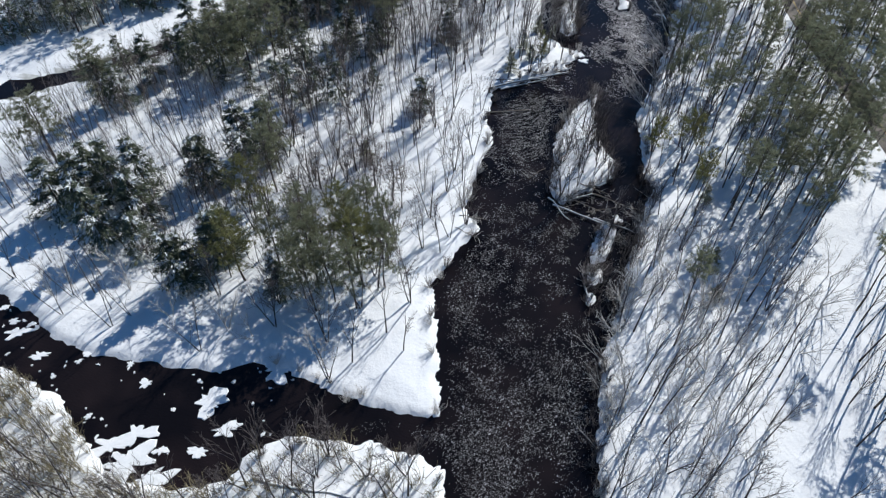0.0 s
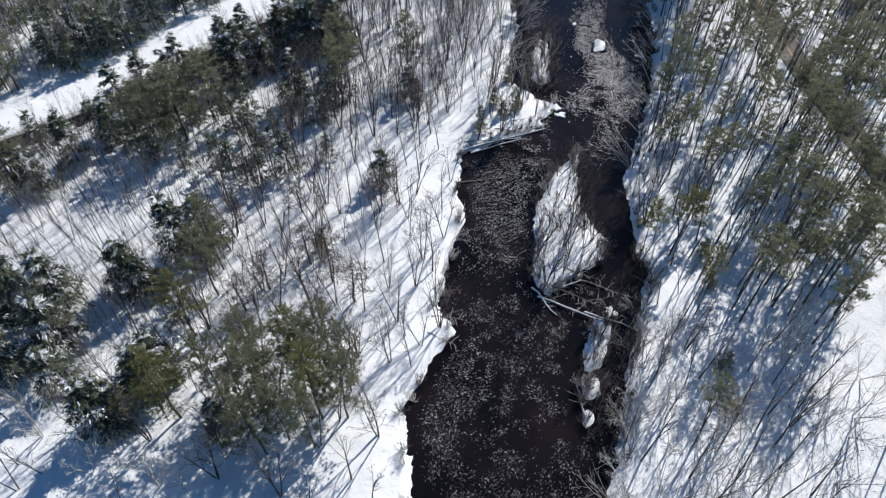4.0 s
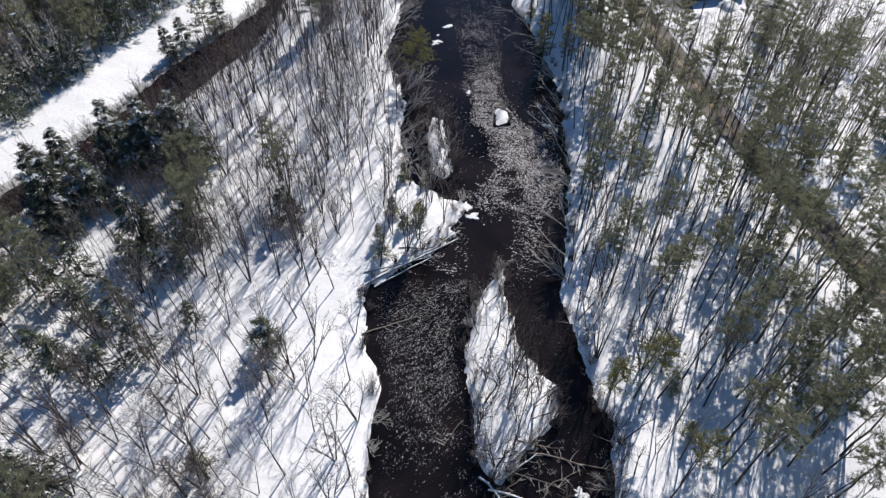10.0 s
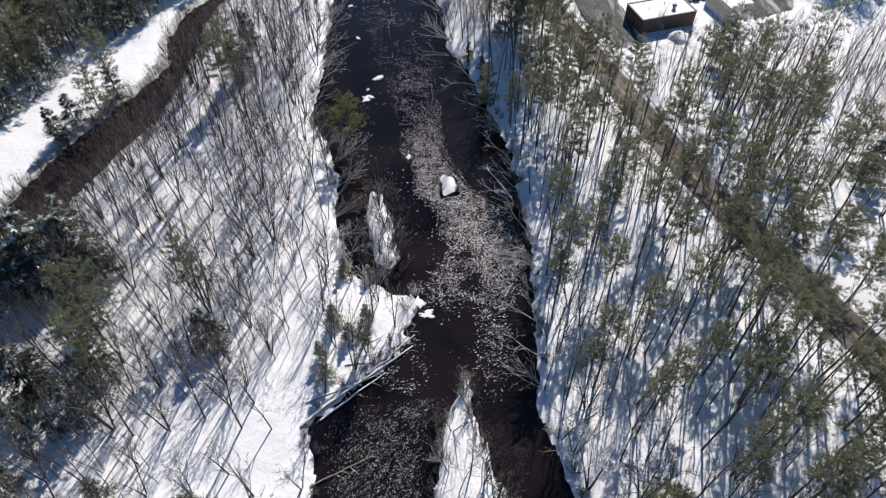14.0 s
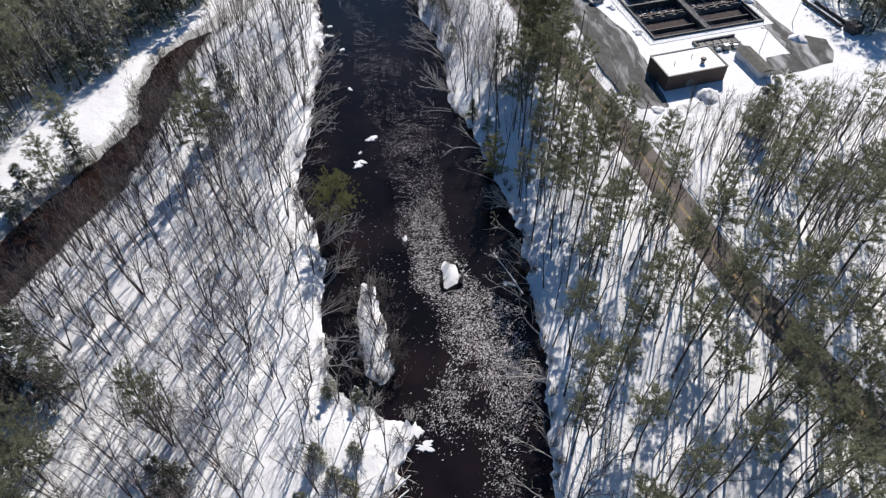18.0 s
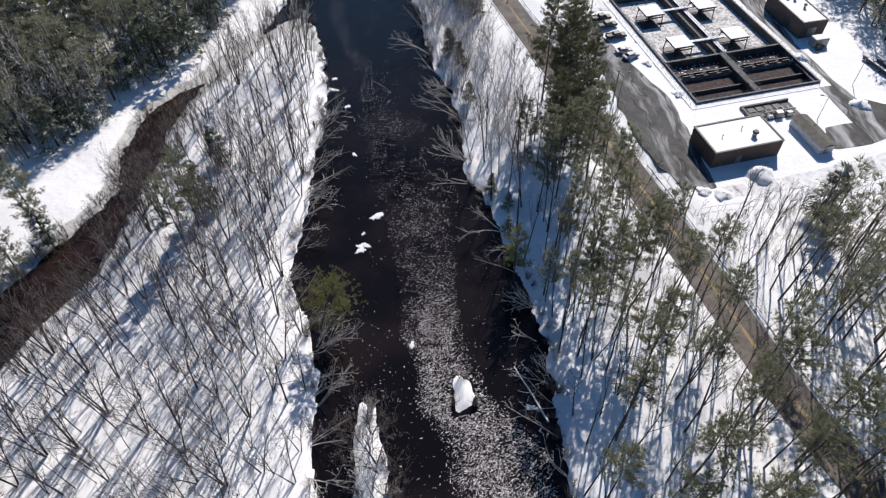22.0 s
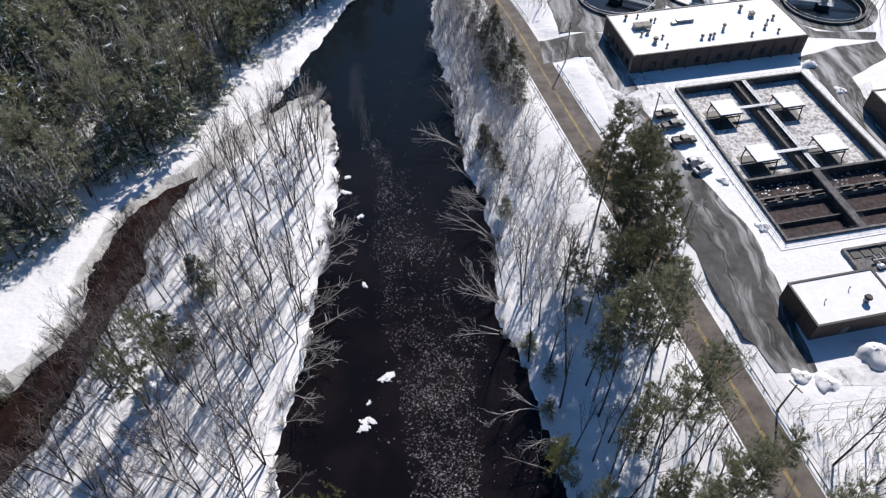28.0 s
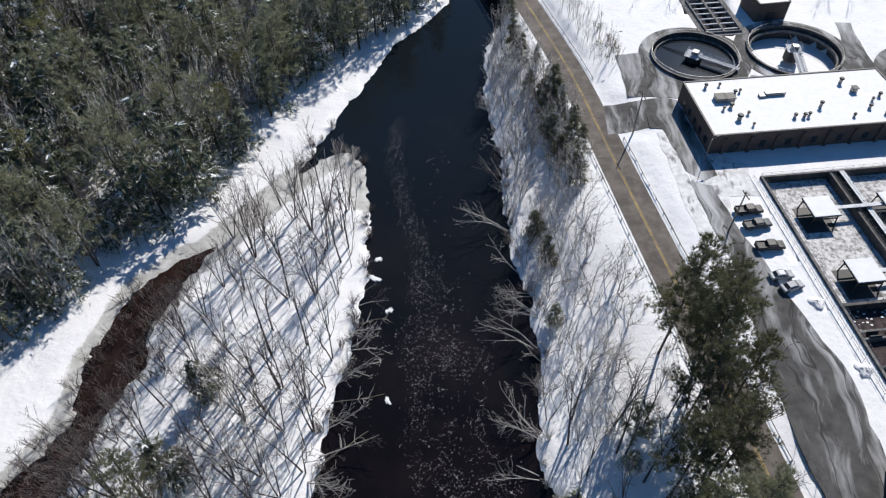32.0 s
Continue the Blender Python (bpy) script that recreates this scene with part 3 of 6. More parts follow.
def fir_tree(rng, tall=13.0, wide=2.7, start=0.1, whorls=15, blades=26, snow=0.1, size=1.0):
    """A hemlock or spruce: a full pointed crown with snow caught on its sprays."""
    trunk, crown = Shape(), Shape()
    trunk.tube([(0, 0, -0.4), (0, 0, tall * 0.5), (0, 0, tall)], [0.2, 0.12, 0.02], 5)
    for k in range(whorls):
        f = (k + rng.random() * 0.8) / whorls
        z = tall * (start + (0.98 - start) * f)
        reach = wide * (1.0 - f) ** 0.8 + 0.3
        for j in range(4):
            az = rng.uniform(0, 6.28)
            length = reach * rng.uniform(0.7, 1.15)
            d = np.array([np.cos(az), np.sin(az), -0.15])
            a = np.array([0, 0, z])
            laden = rng.random() < snow * 2.6
            g = rng.uniform(0.1, 1.0, (blades, 1)) ** 0.7
            p = a + d * length * g + rng.normal(0, 1, (blades, 3)) * (0.08 + 0.14 * length * g) * (1, 1, 0.35)
            o = d + rng.normal(0, 0.45, (blades, 3))
            o /= np.linalg.norm(o, axis=1)[:, None]
            s = np.cross(o, rng.normal(0, 0.6, (blades, 3)) + (0, 0, 1))
            s /= np.linalg.norm(s, axis=1)[:, None] + 1e-9
            l = rng.uniform(0.4, 0.85, (blades, 1)) * size
            w = rng.uniform(0.06, 0.13, (blades, 1)) * size
            tris = np.arange(3 * blades).reshape(-1, 3)
            v = np.stack([p - s * w, p + s * w, p + o * l - (0, 0, 0.08)], 1).reshape(-1, 3)
            white = rng.random(blades) < (0.55 if laden else 0.04)
            for m, pick in ((0, ~white), (2, white)):
                if pick.any():
                    keep = np.repeat(pick, 3)
                    crown.add(v[keep] + (0, 0, 0.05 * (m == 2)), np.arange(3 * pick.sum()).reshape(-1, 3), m)
    return trunk.arrays(), crown.arrays()


def shrub(rng, tall=2.4, stems=26, wide=1.4):
    s = Shape()
    for k in range(stems):
        az, out = rng.uniform(0, 6.28), rng.uniform(0.1, 1.0) * wide
        e = np.array([np.cos(az) * out, np.sin(az) * out, tall * rng.uniform(0.5, 1.0)])
        a = np.array([np.cos(az) * 0.2, np.sin(az) * 0.2, -0.2])
        q = (a + e) / 2 + rng.normal(0, 0.12, 3)
        s.tube([a, q, e], [0.04, 0.03, 0.012], 3)
        for t in range(3):
            b = q + (e - q) * rng.random()
            s.twig(b, b + rng.normal(0, 0.4, 3) + (0, 0, 0.45), 0.022)
    return s.arrays()


rng = np.random.default_rng(11)
BARE = [bare_tree(rng, rng.uniform(15, 19), 0.58, (7, 4, 6), (2, 3, 1, 3, 2, 4, 2)[i], 0.26, 1.25, 0.034) for i in range(7)]
THIN = [bare_tree(rng, rng.uniform(18, 23), 0.4, (8, 3, 4), 1, 0.45, 1.15, 0.014) for i in range(5)]
BROAD = [bare_tree(rng, rng.uniform(10, 13), 0.75, (7, 4, 3), (2, 3, 2, 3)[i], 0.14, 1.3, 0.07) for i in range(4)]
LITE = [bare_tree(rng, rng.uniform(14, 19), 0.45, (6, 3, 4), (1, 2, 1, 1, 1)[i], 0.3, 0.9) for i in range(5)]
PINES = [pine_tree(rng, rng.uniform(23, 26), 4.0, rng.uniform(0.58, 0.68), 9, 4, 20, 12, 1.05) for i in range(5)]
BIG_PINES = [pine_tree(rng, rng.uniform(19, 22), 5.4, rng.uniform(0.28, 0.4), 11, 4, 28, 13, 1.08) for i in range(3)]
OLD_PINES = [pine_tree(rng, rng.uniform(28, 31), 5.6, rng.uniform(0.3, 0.4), 17, 4, 34, 13, 1.15) for i in range(3)]
GREAT_PINES = [pine_tree(rng, rng.uniform(16, 18), rng.uniform(8.0, 9.0), 0.17, 15, 5, 26, 13, 1.15) for i in range(3)]
MID_PINES = [pine_tree(rng, rng.uniform(17, 20), 4.6, 0.3, 9, 4, 6, 7, 1.85) for i in range(3)]
MID_FIRS = [fir_tree(rng, rng.uniform(11, 16), rng.uniform(3.4, 4.4), 0.06, 13, 15, 0.03, 1.6) for i in range(4)]
DUSTED_FIRS = [fir_tree(rng, rng.uniform(9, 13), rng.uniform(3.2, 4.2), 0.06, 13, 24, 0.15, 1.05) for i in range(3)]
FIRS = [fir_tree(rng, rng.uniform(11, 15), rng.uniform(3.2, 4.2), 0.08, 16, 66) for i in range(4)]
BEECHES = [pine_tree(rng, rng.uniform(9, 12), rng.uniform(4.2, 5.2), 0.2, 11, 4, 14, 7, 0.75) for i in range(3)]
CROOKED = [bare_tree(rng, rng.uniform(13, 16), 0.6, (6, 3, 4), (1, 2, 1, 2)[i], 0.3, 1.1, 0.1) for i in range(4)]
SHRUBS = [shrub(rng, rng.uniform(1.8, 3.0), 26, rng.uniform(1.1, 1.9)) for i in range(3)]
LITE_SHRUBS = [shrub(rng, rng.uniform(1.8, 3.0), 11, rng.uniform(1.1, 1.9)) for i in range(4)]
CONIFER_MATS = {"pine": [PINE, PINE_BARK, CLEAN_SNOW], "fir": [FIR, PINE_BARK, CLEAN_SNOW]}
made_meshes = {}


def tri_mesh(key, arrays, mats):
    if key not in made_meshes:
        made_meshes[key] = big_mesh(key[0], arrays[0], arrays[1], mats, arrays[2], size=3)
    return made_meshes[key]


def plant_tree(name, kind, pair, number, mats, x, y, size, turn, lean=(0, 0), label="", group=""):
    """One tree as a thing with its trunk and crown."""
    ob = new(name)
    ob.matrix_world = pose(x, y, height(x, y) - 0.05, lean[0], lean[1], turn) @ Matrix.Scale(size, 4)
    tagged(ob, label, "tree", group)
    for what, arrays, mat in (("trunk", pair[0], mats[0]), ("crown", pair[1], mats[1])):
        o = new(what, tri_mesh((what, kind, number, mat[0].name), arrays, mat))
        o.parent = ob
    return ob


def scatter(area, gap, keep, seed):
    """Random places in a rectangle, none nearer than about half the usual gap, thinned by keep(x, y, chance)."""
    r = np.random.default_rng(seed)
    x0, y0, x1, y1 = area
    n = int((x1 - x0) * (y1 - y0) / gap ** 2 * 2.2)
    xs, ys = r.uniform(x0, x1, n), r.uniform(y0, y1, n)
    ok = keep(xs, ys, r.random(n))
    taken, out, c = {}, [], 0.62 * gap
    for x, y in zip(xs[ok], ys[ok]):
        i, j = int(x // c), int(y // c)
        if all((x - a) ** 2 + (y - b) ** 2 > c * c for u in (i - 1, i, i + 1) for v in (j - 1, j, j + 1) for a, b in taken.get((u, v), ())):
            taken.setdefault((i, j), []).append((x, y))
            out.append((x, y))
    return np.array(out)


def joined(name, places, templates, mats, seed, label, category="trees", low=0.75, high=1.15, lift=-0.05):
    """Many far trees in one mesh of kind stuff."""
    r = np.random.default_rng(seed)
    zs = land(places[:, 0], places[:, 1]) + lift
    vs, fs, ms, n = [], [], [], 0
    for (x, y), z in zip(places, zs):
        v, f, m = templates[r.integers(len(templates))]
        a, s = r.uniform(0, 6.283), r.uniform(low, high)
        c, d = math.cos(a) * s, math.sin(a) * s
        vs.append(np.stack([v[:, 0] * c - v[:, 1] * d + x, v[:, 0] * d + v[:, 1] * c + y, v[:, 2] * s + z], 1))
        fs.append(f + n)
        ms.append(m)
        n += len(v)
    ob = new(name, big_mesh(name, np.concatenate(vs), np.concatenate(fs), mats, np.concatenate(ms), size=3))
    return tagged(ob, label, category, kind="stuff")


def whole(pair, crown_shift):
    """Trunk and crown as one template; the trunk's material slot follows the crown's."""
    (tv, tf, tm), (cv, cf, cm) = pair
    return np.concatenate([tv, cv]), np.concatenate([tf, cf + len(tv)]), np.concatenate([tm * 0 + crown_shift, cm])


# crown half-widths differ, so each place carries its own
PINES_WEST = [(-47.5, 56, 5.6), (-41, 63, 5.4), (-34.8, 55, 6), (-60.5, 49, 5.4), (-37.5, 59, 5), (-44, 52, 4.8), (-30, 56, 4.5), (-50.5, 61, 4.6), (-36, 65, 4.4), (-42, 46, 4.4), (-54, 54, 4.6), (-34, 49, 4.2), (-66.5, 66.5, 4.6), (-68.5, 84, 4.4), (-31, 61.5, 3.4), (-39, 49.5, 4), (-45.5, 48.5, 3.6), (-66.5, 77, 4.8), (-128, 72, 7), (-128, 96, 6.4), (-65.5, 157, 6), (-62, 148, 4.6),
              (-50, 234, 4.2), (-48.4, 240, 4.6), (-47, 164, 3.8), (-81.5, 226, 4.4), (-81.5, 240, 4.4)]
PINES_EAST = [(32.3, 64, 2.9), (54.8, 89.3, 3.5), (30, 90, 2.6), (41.8, 93.2, 4), (59.6, 97.3, 4), (48.5, 97.8, 4), (54.1, 98.9, 4.5), (42, 99.8, 3.9), (57.5, 103.5, 3.8), (47.3, 103.2, 4), (20.9, 104.2, 2.8), (28.2, 109.6, 3.9), (39.8, 110.7, 3.1), (58.9, 113.2, 4.4),
              (62.9, 117.9, 4), (52.3, 119.7, 4.5), (60.9, 123.9, 4.6), (48, 125.5, 3.9), (32.3, 125.8, 3.3), (56.3, 131.5, 4.3), (24.4, 132.3, 3.2), (44, 133.1, 3), (28, 136.3, 4), (52.7, 137.3, 4.8), (36.2, 140.8, 3.5), (58.6, 142.6, 3.6), (46.3, 144.4, 3.6), (77, 145, 3.1), (65, 113, 4),
              (55.8, 146.2, 4.3), (53.8, 150.8, 3.4), (23.4, 152.5, 3), (65.6, 152.6, 4.6), (55.4, 155.4, 4.5), (25.6, 158.5, 4.5), (59.8, 160, 3.6), (31.5, 160.6, 3.1), (83.2, 163.2, 4.6), (43.8, 163.9, 4.6), (66.4, 160.4, 4.6), (35.1, 167, 3.5), (63.2, 167.6, 4.6), (51.1, 170, 4.6),
              (39.3, 172.8, 4.6), (76, 175.2, 3.5), (57.5, 175, 4.7), (90.5, 176.7, 4.9), (54, 182.9, 4.6), (80.8, 183.6, 5), (31.6, 183, 4), (36, 189, 4.3), (88.7, 195.1, 5.5), (40.4, 196, 3.8), (28.9, 200, 3.3), (50, 108, 4), (66, 131, 4), (47, 156, 3.6), (48.5, 180, 3.8), (70, 139, 3.6),
              (45.5, 117, 3.6), (53, 110, 4), (60, 106, 4), (66, 122, 4), (51, 129, 4), (68.5, 145.5, 3.6), (62, 148, 4), (90, 128, 4), (86, 140, 4), (74, 188, 4), (69, 195, 3.8), (95, 160, 4), (71, 127, 4), (73.5, 134, 3.8), (72.5, 150, 3.8), (70, 158, 4), (61.5, 137, 4), (66, 173, 3.8), (45, 203, 3.6), (50, 197, 3.6), (33, 196, 3.2), (43, 188, 3.4), (52, 208, 3), (27, 206, 2.6), (46, 214, 3), (71, 43, 4), (67, 52, 3.6), (74, 50, 4), (66, 74, 3.4), (73, 62, 3.8), (56.5, 190, 3.6), (33, 150, 3.4), (27, 172, 3.4), (37, 130, 3.4), (67, 205, 3.6), (76, 200, 3.8), (84, 172, 3.6)]
PINES_CLUMP = [(33.5, 272, 6), (40, 271, 5.6), (36.8, 264, 6), (34, 256, 5.2), (37.6, 249, 5.4), (31.8, 246.5, 5), (37.4, 238, 5), (31.6, 239.5, 4.4), (28, 234, 3.2), (37, 224, 4.4), (40, 211, 4.6), (35, 206.5, 3.8), (30, 221, 3.2), (31, 211, 3.2), (41, 258, 4.6)]
PINES_BANK = [(19.6, 220, 3.1), (25, 213.5, 2.6), (26.5, 254, 3.0), (-13.2, 146.6, 1.8)]
GREAT_PINE_SPOTS = [(-98, 124), (-94, 133), (-104, 119)]
FIR_SPOTS = [(-42, 119), (-72, 46.5), (-51.5, 48.5), (-68.5, 52.5), (-86, 50), (84, 226), (-107, 59), (-103, 65), (-91, 58), (-97, 50), (-96, 67), (-110, 66), (-113, 56), (-73, 44), (-68, 57), (-82, 74), (-87, 76), (-80, 87), (-74, 89), (-67, 53), (-96, 152), (-92, 161), (-84, 180), (-90, 172), (-115, 119), (-122, 110),
             (-64, 149), (-44, 154), (-81, 172), (-76, 176), (-78, 185), (-92, 222), (-89.5, 228), (-48, 246), (-81, 239), (-47, 262), (99, 178), (-130, 98), (-124, 98)]
BIG_FIR_SPOTS = [(-108, 168), (-99, 167), (-91, 177), (-113, 151), (-121, 143), (-79, 172), (-74, 177), (-84, 169), (-90, 158), (-96, 156), (-103, 160), (-75.5, 147), (-69, 173), (-110, 140), (-118, 128)]
BUSH_SPOTS = [(-39.5, 111), (-43.5, 86), (-37, 82), (-50, 90), (-59, 75), (-46, 163), (-56, 81), (-47, 93), (-40, 149), (-58, 105), (-75, 112), (-55, 67), (-70, 95)]
DARK_SPOTS = [(14, 347), (17, 346), (19, 344), (19.5, 338), (21.5, 335), (21, 329), (18, 325), (22, 317), (15, 341), (16, 334), (13, 303), (15, 296), (8, 372), (10, 364), (17, 330), (20, 322), (12, 352), (18, 341), (23, 326), (7, 386)]
SMALL_SPOTS = [(39, 72), (38, 81), (-49, 95), (36, 102), (35, 111), (-13, 167), (-21.5, 143.5), (-22.5, 148.5), (-17, 152), (-13.5, 156), (-20, 156), (-18, 169), (20, 226), (20, 233), (21, 240), (18, 246), (27, 252), (16, 281), (19.5, 343), (17, 353), (14, 362)]

GOLDEN = [(-41, 63), (-34.8, 55), (28.2, 109.6), (-66.5, 66.5), (20.9, 104.2), (30, 90), (-60.5, 49)]
for spots, pool, kind, needles, half, low, label, group in (
        (PINES_WEST, BIG_PINES, "big_pine", PINE, 5.0, 0.98, "white pine with a full olive-green crown standing in snow", "pines of the western wood"),
        (PINES_EAST, PINES, "pine", PINE, 4.0, 0.9, "tall white pine with a dull green crown, long bare trunk", "pines of the eastern wood"),
        (PINES_CLUMP, OLD_PINES, "old_pine", OLD_NEEDLE, 5.6, 0.88, "very tall dark old pine beside the road", "old pines beside the road")):
    for i, (x, y, r) in enumerate(spots):
        k = i % len(pool)
        gold = (x, y) in GOLDEN
        ob = plant_tree("pine_tree", kind, pool[k], k, ([PINE_BARK], [GOLD_NEEDLE if gold else PINE if y < 242 else needles, PINE_BARK, CLEAN_SNOW]), x, y, 1.0, rng.uniform(0, 360), (rng.normal(0, 1.5), rng.normal(0, 1.5)), "pine with a bright yellow-green crown on a bare trunk" if gold else label, group)
        ob.matrix_world = ob.matrix_world @ Matrix.Diagonal((0.98 * r / half, 0.98 * r / half, rng.uniform(low, 1.08), 1))
for x, y, r in PINES_BANK:
    ob = plant_tree("bank_pine", "big_pine", BIG_PINES[1], 1, ([PINE_BARK], [GOLD_NEEDLE if x < 20 else PINE, PINE_BARK, CLEAN_SNOW]), x, y, 1.0, x * 7, (0, 0), "slim green pine close to the water", "pines at the water")
    ob.matrix_world = ob.matrix_world @ Matrix.Diagonal((r / 5, r / 5, 0.45 + 0.12 * r, 1))
plant_tree("river_pine", "big_pine", BIG_PINES[0], 0, ([PINE_BARK], [GOLD_NEEDLE, PINE_BARK, CLEAN_SNOW]), -20.5, 210, 0.95, 0, (0, 17), "leaning yellow-green pine at the water's edge", "pines at the water")
for i, (x, y) in enumerate(FIR_SPOTS):
    k = i % len(FIRS)
    plant_tree("hemlock_tree", "fir", FIRS[k], k, ([PINE_BARK], CONIFER_MATS["fir"]), x, y, rng.uniform(0.9, 1.2) * (1.4 if x < -90 and y < 75 else 1.3 if x < -65 and y < 190 else 1), rng.uniform(0, 360), (0, 0),
               "dark green hemlock with snow on its branches", "hemlocks in the wood")
for i, (x, y) in enumerate(BIG_FIR_SPOTS):
    k = i % len(FIRS)
    plant_tree("great_hemlock", "fir", FIRS[k], k, ([PINE_BARK], CONIFER_MATS["fir"]), x, y, rng.uniform(1.25, 1.5), rng.uniform(0, 360), (0, 0), "large dark green hemlock with sagging branches", "great hemlocks by the side channel")
for i, (x, y) in enumerate(GREAT_PINE_SPOTS):
    plant_tree("great_pine", "great", GREAT_PINES[i], i, ([PINE_BARK], CONIFER_MATS["pine"]), x, y, 1.28, 70 * i, (0, 0), "broad old pine with spreading olive-green crown", "great pines by the side channel")
for i, (x, y) in enumerate(BUSH_SPOTS):
    k = i % len(BEECHES)
    plant_tree("young_beech", "bush", BEECHES[k], k, ([BARK], [BEECH, BARK, BEECH]), x, y, rng.uniform(0.85, 1.15), rng.uniform(0, 360), (rng.normal(0, 3), rng.normal(0, 3)), "young beech holding dull grey-brown dead leaves", "young beeches")
for i, (x, y) in enumerate(DARK_SPOTS):
    k = i % len(FIRS)
    plant_tree("bank_hemlock", "bank", FIRS[k], k, ([PINE_BARK], [OLD_NEEDLE, PINE_BARK, OLD_NEEDLE]), x, y, rng.uniform(0.55, 0.85), rng.uniform(0, 360), (rng.normal(0, 5), rng.normal(0, 5)),
               "dark grey-green hemlock between the road and the river", "bank hemlocks")
for i, (x, y) in enumerate(SMALL_SPOTS):
    k = i % len(FIRS)
    plant_tree("young_pine", "young", FIRS[k], k, ([PINE_BARK], CONIFER_MATS["pine"]), x, y, rng.uniform(0.4, 0.55), rng.uniform(0, 360), (0, 0),
               "young green pine on the snowy bank", "young pines")


def forest_west(x, y, p):
    """The wooded neck between the river and the side channel."""
    d = shore(x, y)
    west = x < np.interp(y, [p_[1] for p_ in WOOD_EDGE[::-1]], [p_[0] for p_ in WOOD_EDGE[::-1]])
    ice = line_distance(x, y, SIDE, True) < 4
    tip = (y > 316)
    return (d > 1.2) & ~east_of_river(x, y) & ~west & ~ice & (y > 30) & ~tip & ~side_of_strip(x, y) & (p < (0.82 + 0.3 * vnoise(x, y, 0.06, 8)) * np.where((x > -125), 0.22 + 0.78 * step(44, 60, y - 0.1 * x - 3), 1))


def side_of_strip(x, y):
    """North-west of the side channel, up to the far wood: open snow."""
    mid = np.interp(y, [60, 95, 135, 190, 232, 267, 297, 322, 400], [-186, -151, -128, -93, -77, -67, -56, -44, -16])
    return x < mid


def forest_east(x, y, p):
    d = shore(x, y)
    road_d = line_distance(x, y, ROAD)
    clear = line_distance(x, y, [(73, 118), (62, 85), (50, 20)]) < 5
    return (d > 1.0) & east_of_river(x, y) & ~east_of_road(x, y) & (road_d > 5.0) & (y < 262) & ~clear & (p < 0.9)


def strip_north_east(x, y, p):
    d = shore(x, y)
    return (d > 0.5) & (d < 17) & east_of_river(x, y) & ~east_of_road(x, y) & (line_distance(x, y, ROAD) > 7) & (y >= 255) & (p < np.interp(y, [255, 285, 305, 325], [0.35, 0.5, 0.9, 1.0]))


def east_wood(x, y, p):
    lawn = ((x - 86) / 14) ** 2 + ((y - 153) / 17) ** 2 < 1
    return east_of_road(x, y) & (line_distance(x, y, ROAD) > 5.6) & (y < 223) & ~lawn & (p < 0.85 + 0.3 * vnoise(x, y, 0.05, 5))


def far_wood(x, y, p):
    return side_of_strip(x, y) & (x < np.interp(y, [q[1] for q in WOOD_EDGE[::-1]], [q[0] for q in WOOD_EDGE[::-1]])) & (shore(x, y) > 3)


def plant_edge(x, y, p):
    return (x > 120) & ~((x < 131) & (y > 248) & (y < 345)) & (p < np.where((x < 142) & (y > 245) & (y < 325), 0.95, 0.5)) | (y > 400) & (x > 25) & (p < 0.6)


bare_places = np.concatenate([
    scatter((-125, -25, -45, 16), 5.0, lambda x, y, p: (shore(x, y) > 2) & (p < 0.8), 20),
    scatter((-175, 30, 0, 318), 6.2, forest_west, 21),
    scatter((-42, -25, -6, 18), 5.5, lambda x, y, p: (shore(x, y) > 1.5) & (p < 0.8), 19),
    scatter((14, -5, 110, 262), 5.5, lambda x, y, p: forest_east(x, y, p * np.where((y < 86) & (x < 50), 0.8, 1.0)), 22),
    scatter((55, 60, 150, 232), 4.1, east_wood, 24),
])
near = np.argsort(np.hypot(bare_places[:, 0] * 1.0, 0.0) + np.where(bare_places[:, 1] < 20, 60, 0))[:285]
mask = np.zeros(len(bare_places), bool)
mask[near] = True
for i, (x, y) in enumerate(bare_places[mask]):
    sort = rng.random()
    pool, kind = (BARE, "bare") if sort < (0.2 if x > 12 else 0.85) else (THIN, "thin")
    k = i % len(pool)
    plant_tree("bare_tree", kind, pool[k], k, ([BARK], [PALE] if i % 6 == 0 else [TWIG]), x, y, rng.uniform(0.75, 1.1) * (1.15 if y > 200 else 1), rng.uniform(0, 360), (rng.normal(0, 3), rng.normal(0, 3)),
               "leafless grey-brown deciduous tree standing in snow", "bare trees by the river")
rest = bare_places[~mask]
outer = (rest[:, 0] < -78) | (rest[:, 0] > 88)
joined("bare_woodland", rest[~outer & (rest[:, 0] < 12)], [whole(p, 1) for p in BARE + THIN[:1]], [TWIG, BARK], 31, "leafless many-stemmed deciduous woodland on snow")
joined("slender_woodland", rest[~outer & (rest[:, 0] >= 12)], [whole(p, 1) for p in THIN + THIN + BARE[:3]], [TWIG, BARK], 46, "slender leafless woodland between the pines")
joined("outer_woodland", rest[outer], [whole(p, 1) for p in LITE], [TWIG, BARK], 38, "leafless deciduous woodland away from the river")

for i, (x, y) in enumerate(scatter((-5, 255, 45, 420), 3.5, strip_north_east, 25)):
    k = i % len(BROAD)
    plant_tree("pale_tree", "broad", BROAD[k], k, ([PALE], [PALE] if i % 2 else [TWIG]), x, y, rng.uniform(0.7, 1.0), rng.uniform(0, 360), (rng.normal(0, 5), rng.normal(0, 5)),
               "leafless tree with pale grey branches on the steep bank", "pale bank trees")

